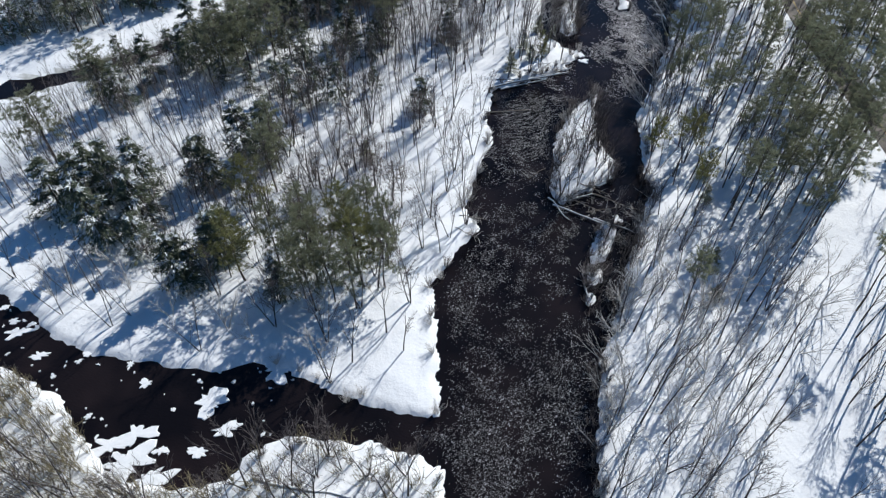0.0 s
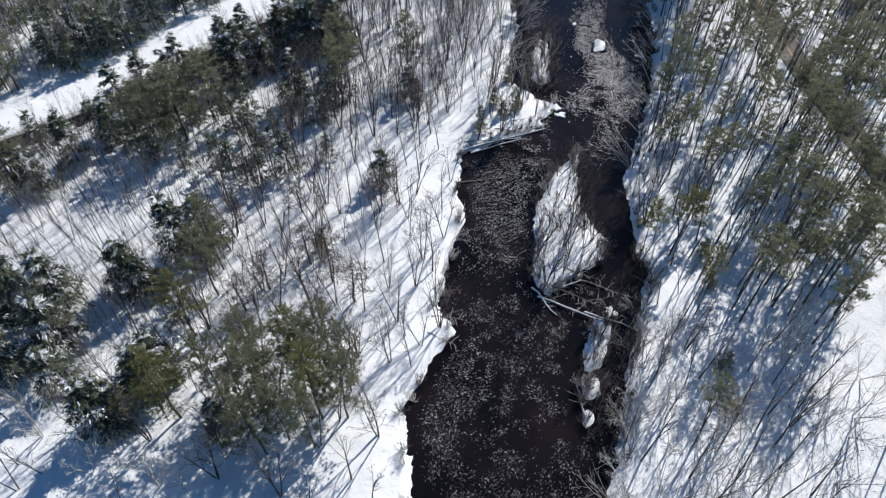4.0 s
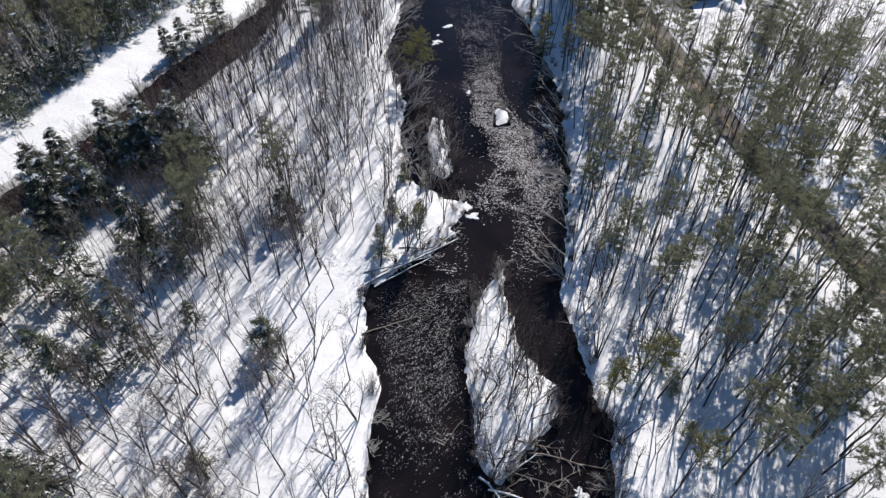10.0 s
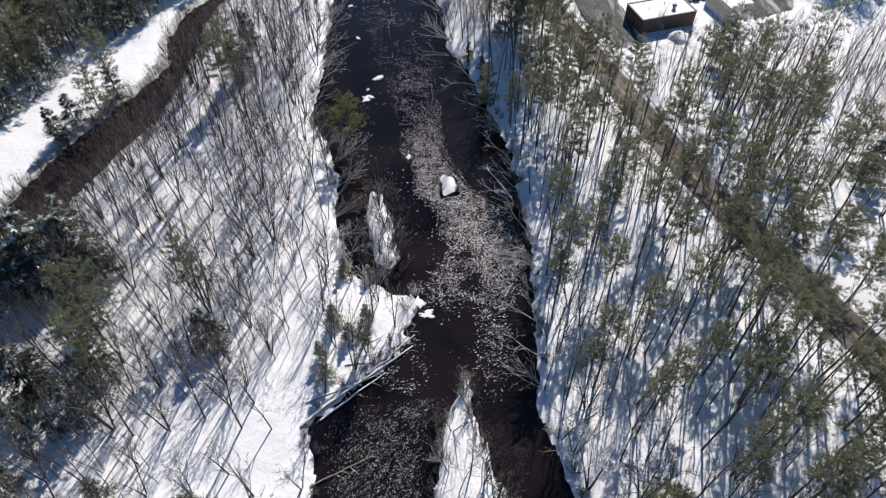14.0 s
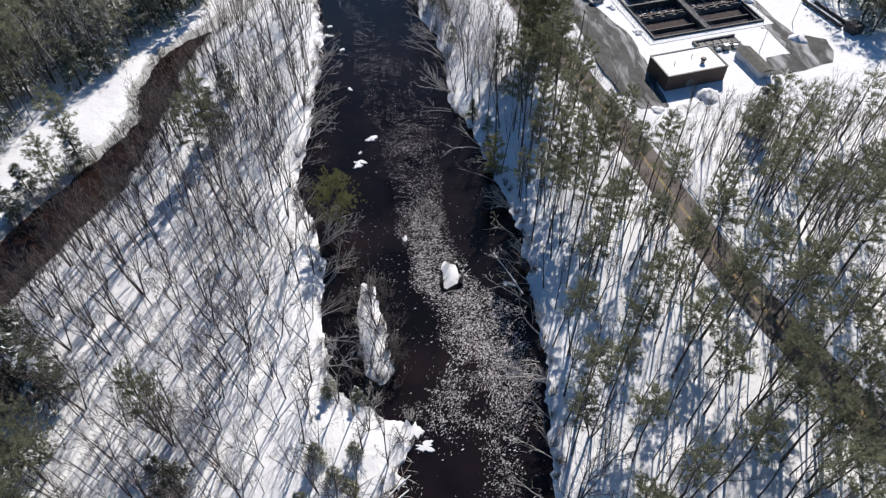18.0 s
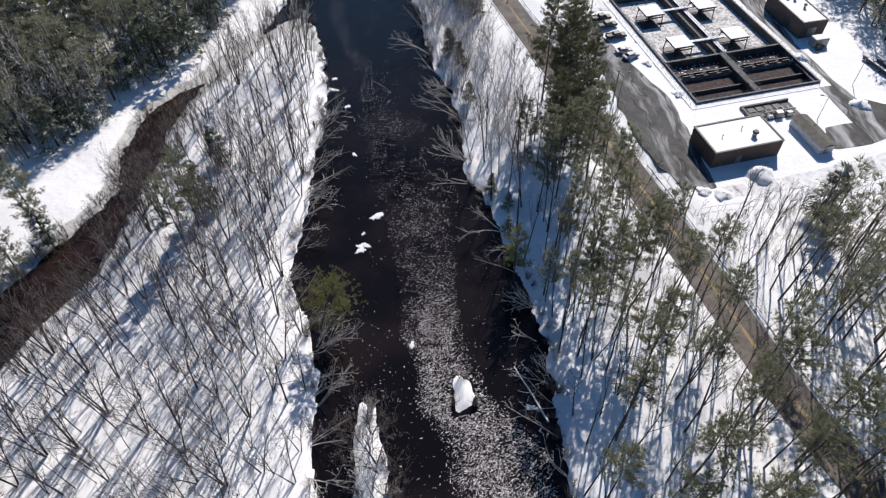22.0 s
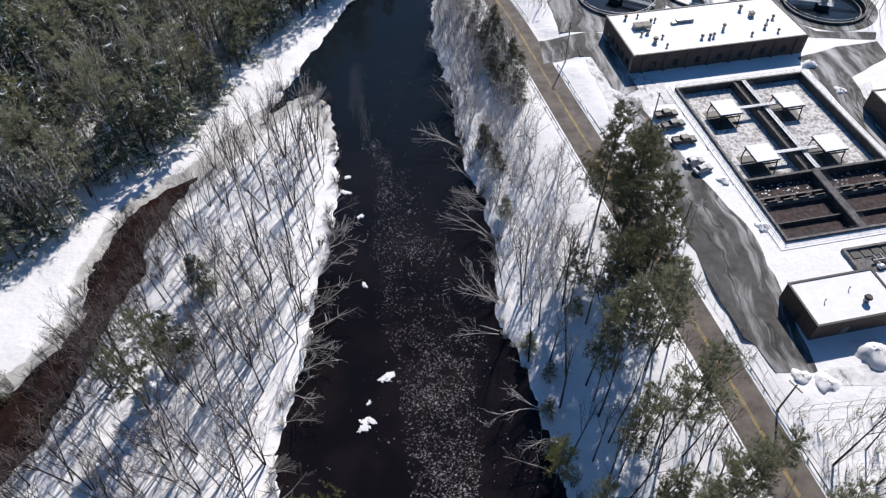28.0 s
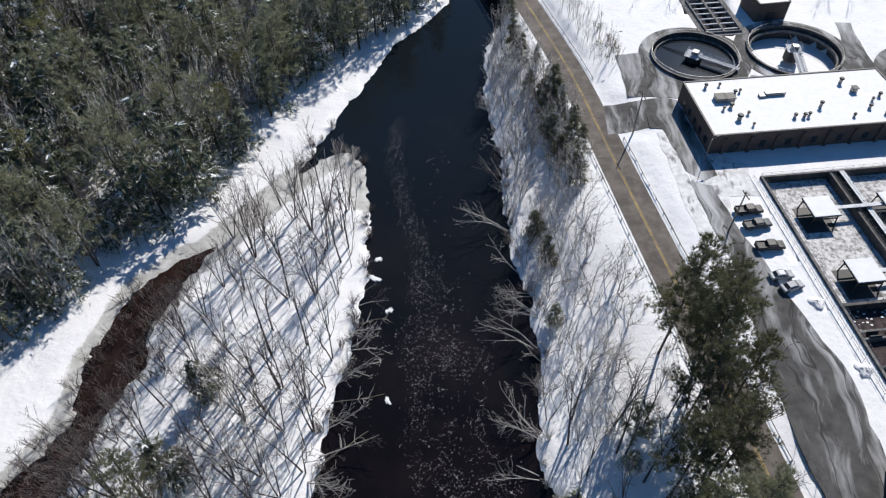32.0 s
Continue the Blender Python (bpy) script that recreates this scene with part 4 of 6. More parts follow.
conifers = scatter((-185, 90, 0, 450), 5.0, lambda x, y, p: far_wood(x, y, p) & (p < 0.66 + 0.7 * vnoise(x, y, 0.035, 6) + 0.5 * vnoise(x, y, 0.09, 16) + 0.25 * (x < -110) + 0.4 * (line_distance(x, y, WOOD_EDGE) < 16)), 26)
sort = np.random.default_rng(5).random(len(conifers))
half = sort < 0.2
golden = sort > 0.94
edge = (line_distance(conifers[:, 0], conifers[:, 1], WOOD_EDGE) < 22) & (sort > 0.5) & ~golden
joined("far_pines", conifers[half], [whole(p, 1) for p in MID_PINES], CONIFER_MATS["pine"], 32, "pine woodland with olive crowns on the far bank", low=1.0, high=1.4)
joined("far_golden_pines", conifers[golden], [whole(p, 1) for p in MID_PINES], [GOLD_NEEDLE, PINE_BARK, CLEAN_SNOW], 47, "yellow-green pines scattered through the far wood", low=0.7, high=1.1)
joined("dusted_hemlocks", conifers[edge], [whole(p, 1) for p in DUSTED_FIRS], CONIFER_MATS["fir"], 48, "snow-dusted dark hemlocks at the edge of the far wood", low=0.7, high=1.3)
joined("far_hemlocks", conifers[~half & ~golden & ~edge], [whole(p, 1) for p in MID_FIRS], CONIFER_MATS["fir"], 33, "dark hemlock woodland on the far bank", low=0.75, high=1.75)
far_bare = scatter((-185, 90, 0, 450), 4.3, lambda x, y, p: far_wood(x, y, p) & (p < 0.8 - 0.7 * vnoise(x, y, 0.035, 6)), 27)
joined("far_thicket", scatter((-140, 230, 0, 430), 4.2, lambda x, y, p: far_wood(x, y, p) & (line_distance(x, y, WOOD_EDGE) < 60) & (p < 0.75 - 0.5 * vnoise(x, y, 0.035, 6)), 79), [whole(p, 1) for p in LITE], [BARK, BARK], 80, "dark brown leafless undergrowth in the far wood", low=0.35, high=0.65)
joined("far_bare_wood", far_bare[::2], [whole(p, 1) for p in LITE], [TWIG, BARK], 34, "leafless trees among the far conifers", low=0.95, high=1.3)
joined("far_pale_wood", far_bare[1::2], [whole(p, 1) for p in LITE], [PALE, TWIG], 39, "pale leafless trees among the far conifers", low=0.95, high=1.3)
thicket = scatter((-140, 52, -28, 230), 3.4, lambda x, y, p: forest_west(x, y, 0 * p) & (shore(x, y) > 8) & ((y > 66) & (p < 2.0 * vnoise(x, y, 0.045, 19) - 0.6 + 0.35 * step(-40, -75, x)) | (x < -72) & (y < 100) & (p < 0.45) | (x < -42) & (y < 72) & (p < 0.4) | (x < -90) & (y > 96) & (y < 185) & (p < 0.5) | (x < -48) & (x > -112) & (y > 104) & (y < 172) & (p < 0.28) | (x < -38) & (x > -92) & (y > 70) & (y < 104) & (p < 0.28) | (x < -56) & (x > -90) & (y > 122) & (y < 168) & (p < 0.4)), 44)
joined("thicket", thicket, [whole(p, 1) for p in LITE], [TWIG, BARK], 45, "dense grey-brown leafless thicket in the wood", low=0.5, high=0.85)
joined("neck_saplings", scatter((-95, 150, -20, 318), 5.0, lambda x, y, p: forest_west(x, y, 0 * p) & (shore(x, y) > 3) & (p < 0.62), 77), [whole(p, 1) for p in LITE], [TWIG, BARK], 78, "slender leafless trees on the snowy neck", low=0.6, high=0.95)
mixed_in = scatter((-160, 38, -25, 190), 7.5, lambda x, y, p: forest_west(x, y, p * 0.8) & (x < -50 - 0.25 * (y - 100)) & (y > 112) & (p < 0.4), 28)
joined("mixed_conifers", mixed_in, [whole(p, 1) for p in MID_FIRS], CONIFER_MATS["fir"], 35, "dark conifers mixed into the bare woodland", low=0.65, high=1.1)
east_pines = scatter((70, 60, 140, 225), 7.0, lambda x, y, p: east_wood(x, y, p * 1.6) & (p < 0.16), 29)
joined("east_pines", east_pines, [whole(p, 1) for p in MID_PINES], CONIFER_MATS["pine"], 36, "white pines among bare trees on the slope", low=0.8, high=1.1)
joined("works_pines", scatter((131, 262, 152, 332), 5.0, lambda x, y, p: p < 0.8, 81), [whole(p, 1) for p in MID_PINES + MID_FIRS[:2]], CONIFER_MATS["pine"], 82, "dark pines shading the east side of the works", low=0.85, high=1.25)
joined("plant_trees", scatter((25, 225, 165, 440), 6.5, plant_edge, 30), [whole(p, 1) for p in LITE], [TWIG, BARK], 37, "leafless trees round the works")

def on_isles(x, y, p):
    a = signed(x, y, ISLES[0])
    b = signed(x, y, ISLES[1])
    return ((a < -0.4) & (p < 0.4)) | ((a < 0.5) & (p < 0.15)) | ((b < 0.2) & (x > -10.5) & (p < 0.75))


for i, (x, y) in enumerate(scatter((-16, 88, 18, 200), 3.4, on_isles, 43)):
    pool, kind = (BROAD, "broad") if i % 5 < 2 else (BARE, "bare")
    k = i % len(pool)
    plant_tree("island_tree", kind, pool[k], k, ([BARK], [BARK]), x, y, rng.uniform(0.65, 0.95), rng.uniform(0, 360), (rng.normal(0, 7), rng.normal(3, 7)),
               "small leafless brushy tree on a river island", "island trees")

# pale spreading trees on the east bank
SPREADING = [(-66, 38), (-58, 36.5), (-76, 42), (-91, 45), (-52, 36), (-84, 40), (-97, 37), (-100, 34), (-71, 36)]
SPREADING += [tuple(p) for p in scatter((20, 22, 62, 90), 5.6, lambda x, y, p: (shore(x, y) > 1.0) & (x - 22 < 0.55 * (y + 10)) & (p < np.where(x < 42, 0.95, 0.5)), 63)]
for i, (x, y) in enumerate(SPREADING):
    k = i % len(BROAD)
    plant_tree("spreading_tree", "broad", BROAD[k], k, ([PALE], [PALE]), x, y, rng.uniform(0.8, 1.2), rng.uniform(0, 360), (rng.normal(0, 9), rng.normal(-6, 9)), "broad leafless tree with pale sunlit branches", "pale bank trees")

# shrubs along the water
def bank(x, y, p):
    d = shore(x, y)
    return (d > -0.6) & (d < 1.6) & (p < 0.5)


for i, (x, y) in enumerate(scatter((-48, -2, 30, 340), 2.8, bank, 41)):
    bark = PALE if i % 3 == 0 else TWIG
    ob = new("shrub", tri_mesh(("shrub", "s", i % 3, bark.name), SHRUBS[i % 3], [bark]))
    ob.matrix_world = pose(x, y, max(height(x, y), -0.1), rng.normal(0, 8), rng.normal(0, 8), rng.uniform(0, 360)) @ Matrix.Scale(rng.uniform(0.7, 1.3), 4)
    tagged(ob, "leafless brown riverside shrub", "shrub", "shrubs on the bank")

# ---- the river's logs, ice and leaning trees ----
def log(a, b, r0, r1, z0=0.25, z1=0.45, snow=True, label="fallen tree trunk lying in the river, capped with snow"):
    r = np.random.default_rng(int(abs(a[0] * 31 + b[1] * 7)))
    ob = base("fallen_log", a[0], a[1], 0, 0, label, "log", "fallen logs")
    n = 6
    d = np.array([b[0] - a[0], b[1] - a[1], z1 - z0])
    side = np.array([-d[1], d[0], 0]) / (np.hypot(d[0], d[1]) + 1e-6)
    pts = [np.array([0, 0, z0]) + d * i / (n - 1) + side * r.normal(0, 0.18) for i in range(n)]
    s = Shape()
    s.tube(pts, [r0 + (r1 - r0) * i / (n - 1) for i in range(n)], 7)
    me = big_mesh("trunk", *s.arrays()[:2], [WOOD], size=3)
    new("trunk", me).parent = ob
    for k in range(6):
        t = Shape()
        g = r.uniform(0.35, 1)
        p = np.array([0, 0, z0]) + d * g
        e = p + side * r.choice([-1, 1]) * r.uniform(0.8, 2.6) + d / np.linalg.norm(d) * r.uniform(0.4, 1.6) + (0, 0, r.uniform(0.1, 1.0))
        t.tube([p, (p + e) / 2 + r.normal(0, 0.1, 3), e], [0.06, 0.04, 0.012], 4)
        new("branch", big_mesh("branch", *t.arrays()[:2], [PALE], size=3)).parent = ob
    if snow:
        c = Shape()
        c.tube([p + (0, 0, (r0 * (1 - i / n) + r1 * i / n) * 0.62) for i, p in enumerate(pts)], [(r0 + (r1 - r0) * i / (n - 1)) * 0.8 for i in range(n)], 7)
        o = new("snow_cap", big_mesh("snow_cap", *c.arrays()[:2], [CLEAN_SNOW], size=3))
        o.parent = ob
        o["label"] = "white snow along the top"
    return ob


for a, b, r0, r1 in (((-26, 134.6), (-4.8, 149.6), 0.3, 0.16), ((-22.5, 135.4), (-10.4, 144.2), 0.24, 0.12), ((-14, 144), (-4.2, 152), 0.25, 0.12), ((0.8, 92.2), (15.2, 88.4), 0.24, 0.12),
                     ((3, 93.5), (9.6, 98.8), 0.25, 0.12), ((8, 99), (22, 96), 0.2, 0.1), ((5, 97), (12, 104), 0.22, 0.1), ((-0.6, 94.5), (5.5, 88.2), 0.26, 0.1), ((11, 90.5), (21, 88.6), 0.24, 0.1),
                     ((21.5, 188), (16.6, 199.5), 0.26, 0.1), ((-24.4, 262), (-15, 264), 0.1, 0.04), ((-23, 279), (-16.5, 281), 0.1, 0.04), ((-24.5, 250), (-17, 257), 0.12, 0.05), ((-24, 123.6), (-13, 128), 0.2, 0.08), ((13.5, 66), (10.8, 72.5), 0.22, 0.1),
                     ((4, 95.5), (13, 93), 0.14, 0.06), ((6, 101), (14, 99.5), 0.13, 0.05), ((2, 91), (8, 95.5), 0.12, 0.05), ((9, 92), (17, 96), 0.12, 0.05), ((12, 86.5), (19, 91.5), 0.12, 0.05), ((-22, 138.6), (-14, 145.5), 0.14, 0.06), ((-17, 141), (-9, 148.5), 0.16, 0.07), ((-12, 148), (-6, 151), 0.12, 0.05), ((-14, 150), (-5.2, 155), 0.22, 0.1), ((-16, 143), (-11, 152), 0.21, 0.1), ((-25, 139), (-12, 143.5), 0.22, 0.1), ((-10, 146), (-4, 154.5), 0.14, 0.05), ((-18, 146), (-8, 146.5), 0.12, 0.05),
                     ((-38, 9), (-20, 10.6), 0.3, 0.2), ((-20, 10.8), (-9, 7.5), 0.26, 0.12), ((-20.3, 82), (-13.5, 83), 0.12, 0.04), ((-20, 78), (-14, 76.5), 0.1, 0.04), ((-3.5, 105), (-7, 100), 0.1, 0.04)):
    z = max(0.25, height(*a) + 0.1), max(0.3, height(*b) + 0.15)
    log(a, b, r0, r1, *z, snow=r0 > 0.2, label="fallen tree trunk lying in the river, capped with snow" if r0 > 0.2 else "thin bare fallen stem lying over the water")

LEANERS = [(-25.6, 233, 80, 52), (-25.8, 238, 60, 58), (-24.6, 243, 85, 64), (-25.4, 247, 70, 50), (-24.6, 251.5, 95, 60), (-24.2, 257, 80, 45), (-23.8, 266, 90, 40), (-23.4, 273, 80, 50), (-22.8, 284, 75, 40),
           (-20.6, 207, 70, 40), (-20.2, 200, 80, 52), (-19.8, 194, 95, 48), (-20.4, 187, 95, 55), (-20.2, 181, 70, 48), (-18.6, 175, 60, 50), (-22.6, 213, 85, 44), (-25, 219, 80, 40),
           (13.6, 250.4, -78, 66), (13.4, 257, -60, 48), (13.2, 275.4, -60, 62), (14, 266, -95, 45), (12.8, 283, -80, 50), (9.5, 294, -70, 55), (7.4, 306, -80, 45), (6.4, 320, -70, 40), (2.6, 345, -80, 35),
           (22.4, 205, -80, 50), (22.4, 213, -95, 46), (20.8, 222, -70, 55), (19, 234, -80, 45), (23.2, 196, -75, 40), (22.8, 178, -85, 42), (21.4, 160, -75, 38), (22.6, 167, -80, 52), (22.8, 185, -70, 48), (22, 172, -95, 58), (23, 191, -90, 55), (20.8, 152, -80, 46), (19.4, 145, -85, 52), (18.6, 138, -75, 44), (21, 125, -85, 48), (22.6, 113, -80, 50), (21.4, 66, -85, 52), (20.6, 50, -80, 58), (23.4, 101, -75, 50), (22, 93, -90, 55), (21.6, 58, -80, 48), (21.2, 42, -75, 55), (22.5, 74, -95, 50), (21.4, 83, -80, 46), (20.2, 32, -70, 50), (-20.6, 104, 80, 40)]
for k in range(0, 26, 2):
    LEANERS.append((float(np.interp(178 + 4.5 * k, [p[1] for p in LEFT[15:26]], [p[0] for p in LEFT[15:26]])) - 0.8, 178 + 4.5 * k, 70 + (k * 37) % 30, 30 + (k * 23) % 35))
for k in range(0, 22, 2):
    LEANERS.append((float(np.interp(198 + 7.5 * k, [p[1] for p in RIGHT[::-1]], [p[0] for p in RIGHT[::-1]])) + 0.8, 198 + 7.5 * k, -70 - (k * 37) % 30, 30 + (k * 23) % 35))
for i, (x, y, heading, tilt) in enumerate(LEANERS):
    pool, kind = (CROOKED, "crooked") if i % 3 else (BROAD, "broad")
    k = i % len(pool)
    ob = plant_tree("leaning_tree", kind, pool[k], k, ([PALE], [PALE] if i % 4 else [TWIG]), x, y, rng.uniform(0.7, 1.1), rng.uniform(0, 360), (0, 0), "leafless pale tree leaning out over the water", "leaning bank trees")
    ob.matrix_world = Matrix.Translation((x, y, height(x, y) - 0.05)) @ Euler((0, radians(tilt) * (1 if heading > 0 else -1), radians(abs(heading) - 85))).to_matrix().to_4x4() @ pose(0, 0, 0, 0, 0, i * 67) @ Matrix.Scale(0.75 + 0.07 * (i % 5) if i < 41 else 0.45 + 0.07 * (i % 4), 4)


def floe(x, y, r, seed, thick=0.22, mat=None, stretch=1.0, turn=0.0):
    q = np.random.default_rng(seed)
    n = 34
    rr = r * (1 + 0.55 * q.normal(0, 1, n).clip(-1.2, 1.4))
    a = np.arange(n) * 2 * np.pi / n
    rr = np.maximum(0.3 * r, 0.55 * rr + 0.225 * (np.roll(rr, 1) + np.roll(rr, -1)) + r * (0.2 * np.sin(2 * a + seed) + 0.14 * np.sin(3 * a + 2 * seed)))
    bm = bmesh.new()
    low = [bm.verts.new((math.cos(t) * k * stretch, math.sin(t) * k, -0.1)) for t, k in zip(a, rr)]
    top = [bm.verts.new((math.cos(t) * k * 0.93 * stretch, math.sin(t) * k * 0.93, thick + 0.05 * q.random())) for t, k in zip(a, rr)]
    mid = bm.verts.new((0, 0, thick * 1.35))
    for i in range(n):
        j = (i + 1) % n
        bm.faces.new((low[i], low[j], top[j], top[i]))
        bm.faces.new((top[i], top[j], mid))
    me = bpy.data.meshes.new("ice_floe")
    bm.to_mesh(me)
    bm.free()
    me.materials.append(mat or CLEAN_SNOW)
    ob = new("ice_floe", me)
    ob.matrix_world = pose(x, y, 0, 0, 0, turn)
    return tagged(ob, "snow-topped slab of river ice in dark water", "ice floe", "ice floes")


FLOES = [(-53.5, 20.4, 2.5), (-47.6, 16.6, 1.3), (-63.6, 10.8, 1.7), (-57.4, 9.4, 0.9), (-50.6, 11.1, 0.9), (-68.2, 20.6, 0.8), (-83.6, 23.7, 0.8), (-92.8, 20.3, 0.9), (-101.2, 23.7, 1.2), (-108.6, 28.4, 0.7), (-44.4, 31, 2.2), (-104, 26, 0.7), (-98, 26, 0.5), (-62, 5.4, 3.0), (-67, 7.6, 2.0), (-56.5, 3.8, 2.2),
         (-12.2, 231.8, 0.8), (-11.2, 232.4, 0.5), (-12.8, 230.9, 0.45), (-13.1, 232.3, 0.3), (-11.5, 231.2, 0.3), (-8.8, 241.2, 0.75), (-7.9, 241.7, 0.45), (-9.6, 240.6, 0.4), (-8.4, 240.4, 0.3), (-11.8, 236, 0.4), (-14.3, 262.8, 0.5), (-21, 291, 0.7), (-20.5, 296, 0.5), (-16.5, 283, 0.5), (-3.5, 160, 1.7), (-1.5, 157, 0.8), (-2.2, 206, 0.5), (16.5, 92, 0.9), (19, 191, 0.6),
         (-12, 145.6, 1.2), (-8.6, 148.6, 1.0), (-6.2, 151.2, 0.8), (-16.5, 142.6, 1.1), (13.4, 87, 0.9), (15.8, 85.6, 0.7)]
for i, (x, y, r) in enumerate(FLOES):
    floe(x, y, r, 100 + i, 0.2 if y > 40 else 0.12, None, 1.2 + 0.8 * ((i * 37) % 10) / 10, (i * 53) % 180 - 20 if y > 40 else 8 + (i * 53) % 40)

# small pieces of ice broken from the stream's banks
def brash(x, y, p):
    d = shore(x, y)
    return (d < -0.7) & (x < -38) & (p < np.interp(d, [-6, -2.5, -0.7], [0.1, 0.5, 1.0]))


bits = scatter((-112, 1, -38, 32), 1.7, brash, 71)
for i, (x, y) in enumerate(bits[:60]):
    floe(x, y, 0.14 + 0.42 * ((i * 29) % 17 / 17) ** 3, 300 + i, 0.14, None, 1.2 + 0.6 * (i % 3) / 3, (i * 41) % 180)

# foam on the broken water of the main current, and flecks painted as glints on the shallow riffles
THREAD = [(9, 138, 2.5, 0.12), (10.5, 147, 3.5, 0.3), (10, 157, 8, 0.62), (10, 166, 9.5, 0.85), (11.5, 175, 8.5, 0.95), (11, 185, 7.5, 0.85), (5, 194, 6, 1.0), (3, 203, 5.5, 1.1), (2.4, 222, 6, 0.75), (2.8, 240, 8, 0.6), (-0.5, 254, 9, 0.5), (-5, 272, 8, 0.42), (-9, 294, 5, 0.16), (-10, 312, 4, 0.06)]


def flecks(name, x, y, low, high, mat, label, q, heading=0.4, wander=0.9):
    """Small tilted wavelet faces on the water."""
    n = len(x)
    a = heading + 0.6 * vnoise(x, y, 0.05, 15) + q.normal(0, wander, n)
    big = (low + (high - low) * q.random(n) ** 2.2) * np.interp(y, [195, 215, 260], [1.0, 0.7, 0.55])
    l, w = big * q.uniform(0.9, 1.5, n), big * q.uniform(0.24, 0.42, n)
    z = 0.02 + q.uniform(0, 0.05, n)
    corners = []
    for u, v in ((-1, -0.1), (-0.3, -0.9), (0.7, -0.8), (1, 0.2), (-0.2, 1)):
        du, dv = u * l * q.uniform(0.6, 1.3, n), v * w * q.uniform(0.6, 1.4, n)
        corners.append(np.stack([x + np.cos(a) * du - np.sin(a) * dv, y + np.sin(a) * du + np.cos(a) * dv, z + q.uniform(0, 0.05, n)], 1))
    ob = new(name, big_mesh(name, np.stack(corners, 1).reshape(-1, 3), np.arange(5 * n).reshape(-1, 5), [mat], size=5))
    tagged(ob, label, "foam", kind="stuff")


def broken_water(seed=61):
    q = np.random.default_rng(seed)
    n = 500000
    x, y = q.uniform(-26, 24, n), q.uniform(136, 345, n)
    ty = [p[1] for p in THREAD]
    mid, half, rich = (np.interp(y, ty, [p[k] for p in THREAD]) for k in (0, 2, 3))
    off = np.abs(x - mid) / (half * (1 + 0.35 * vnoise(x, y, 0.11, 31)))
    rows = np.sin(2 * np.pi * (y + 0.35 * x + 1.4 * vnoise(x, y, 0.2, 21)) / 1.5)
    patch = 0.5 + 0.5 * vnoise(x, y, 0.12, 7) + 0.6 * vnoise(x, y, 0.5, 9) + 0.1 * rows
    keep = q.random(n) < rich * np.clip(1.25 - off ** 2, 0.015, 1) * np.clip(patch + np.interp(y, [138, 158, 208, 225], [0, 0.35, 0.35, 0]), 0.03, 1) * np.interp(y, [138, 158, 208, 235], [0.62, 1.0, 1.0, 0.62])
    hole = np.exp(-((x - 5.5) / 4.2) ** 2 - ((y - 153) / 6.5) ** 2)
    keep &= q.random(n) > 1.3 * hole
    west = (q.random(n) < np.clip(0.2 + 0.5 * vnoise(x, y, 0.3, 13), 0, 1) * np.exp(-((x - np.interp(y, [138, 147, 156, 164], [-11, -8, -3.5, 1])) / 4.2) ** 2)) & (y > 139) & (y < 166)
    north = (q.random(n) < 0.16 * np.exp(-((x - np.interp(y, [290, 300, 313, 329, 347, 376], [-11, -12, -17, -21, -21, -20])) / 2.0) ** 2)) & (y > 285)
    keep = (keep | west | north) & (shore(x, y) < -0.8)
    flecks("foam", x[keep], y[keep], 0.045, 0.24, FOAM, "scattered white flecks of foam on the riffles", q, 0.55, 0.6)
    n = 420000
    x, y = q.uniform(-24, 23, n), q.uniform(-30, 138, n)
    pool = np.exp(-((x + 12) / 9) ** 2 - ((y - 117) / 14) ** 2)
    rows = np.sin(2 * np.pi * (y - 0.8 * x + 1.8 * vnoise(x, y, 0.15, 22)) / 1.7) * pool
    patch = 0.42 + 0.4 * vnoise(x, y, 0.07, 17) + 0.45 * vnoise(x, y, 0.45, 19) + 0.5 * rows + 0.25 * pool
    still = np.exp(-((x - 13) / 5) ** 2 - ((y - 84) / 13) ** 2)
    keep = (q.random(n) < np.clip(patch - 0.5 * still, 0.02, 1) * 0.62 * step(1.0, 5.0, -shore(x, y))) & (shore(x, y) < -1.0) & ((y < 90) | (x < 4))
    flecks("ripple_crests", x[keep], y[keep], 0.05, 0.22, RIPPLE_GLINT, "grey flecks painted as glints on ripples of shallow dark water", q, 1.2, 0.6)


broken_water()

scrub = scatter((-120, -18, -5, 26), 2.1, lambda x, y, p: (shore(x, y) > 0.4) & (y < 21) & (p < np.where(x < -42, 0.9, 0.35) * (1 - step(-8, -18, y + 6 * vnoise(x, y, 0.1, 3))) * step(-122, -105, x)), 51)
joined("scrub", scrub[scrub[:, 1] < 20], LITE_SHRUBS, [BRUSH], 52, "tangled leafless scrub on the snowy south bank", "shrubs", 1.2, 2.2)
joined("channel_brush", scatter((-150, 105, -50, 300), 2.5, lambda x, y, p: (signed(x, y, SIDE) > -3.0) & (signed(x, y, SIDE) < 5) & ((x > np.interp(y, [105, 135, 190, 232, 267, 300], [-150, -129, -95, -78, -69, -60])) | (signed(x, y, SIDE) < 1)) & (y < 286) & (p < 0.9), 53), LITE_SHRUBS, [TWIG], 54, "brown brush along the side channel", "shrubs", 1.0, 2.0)
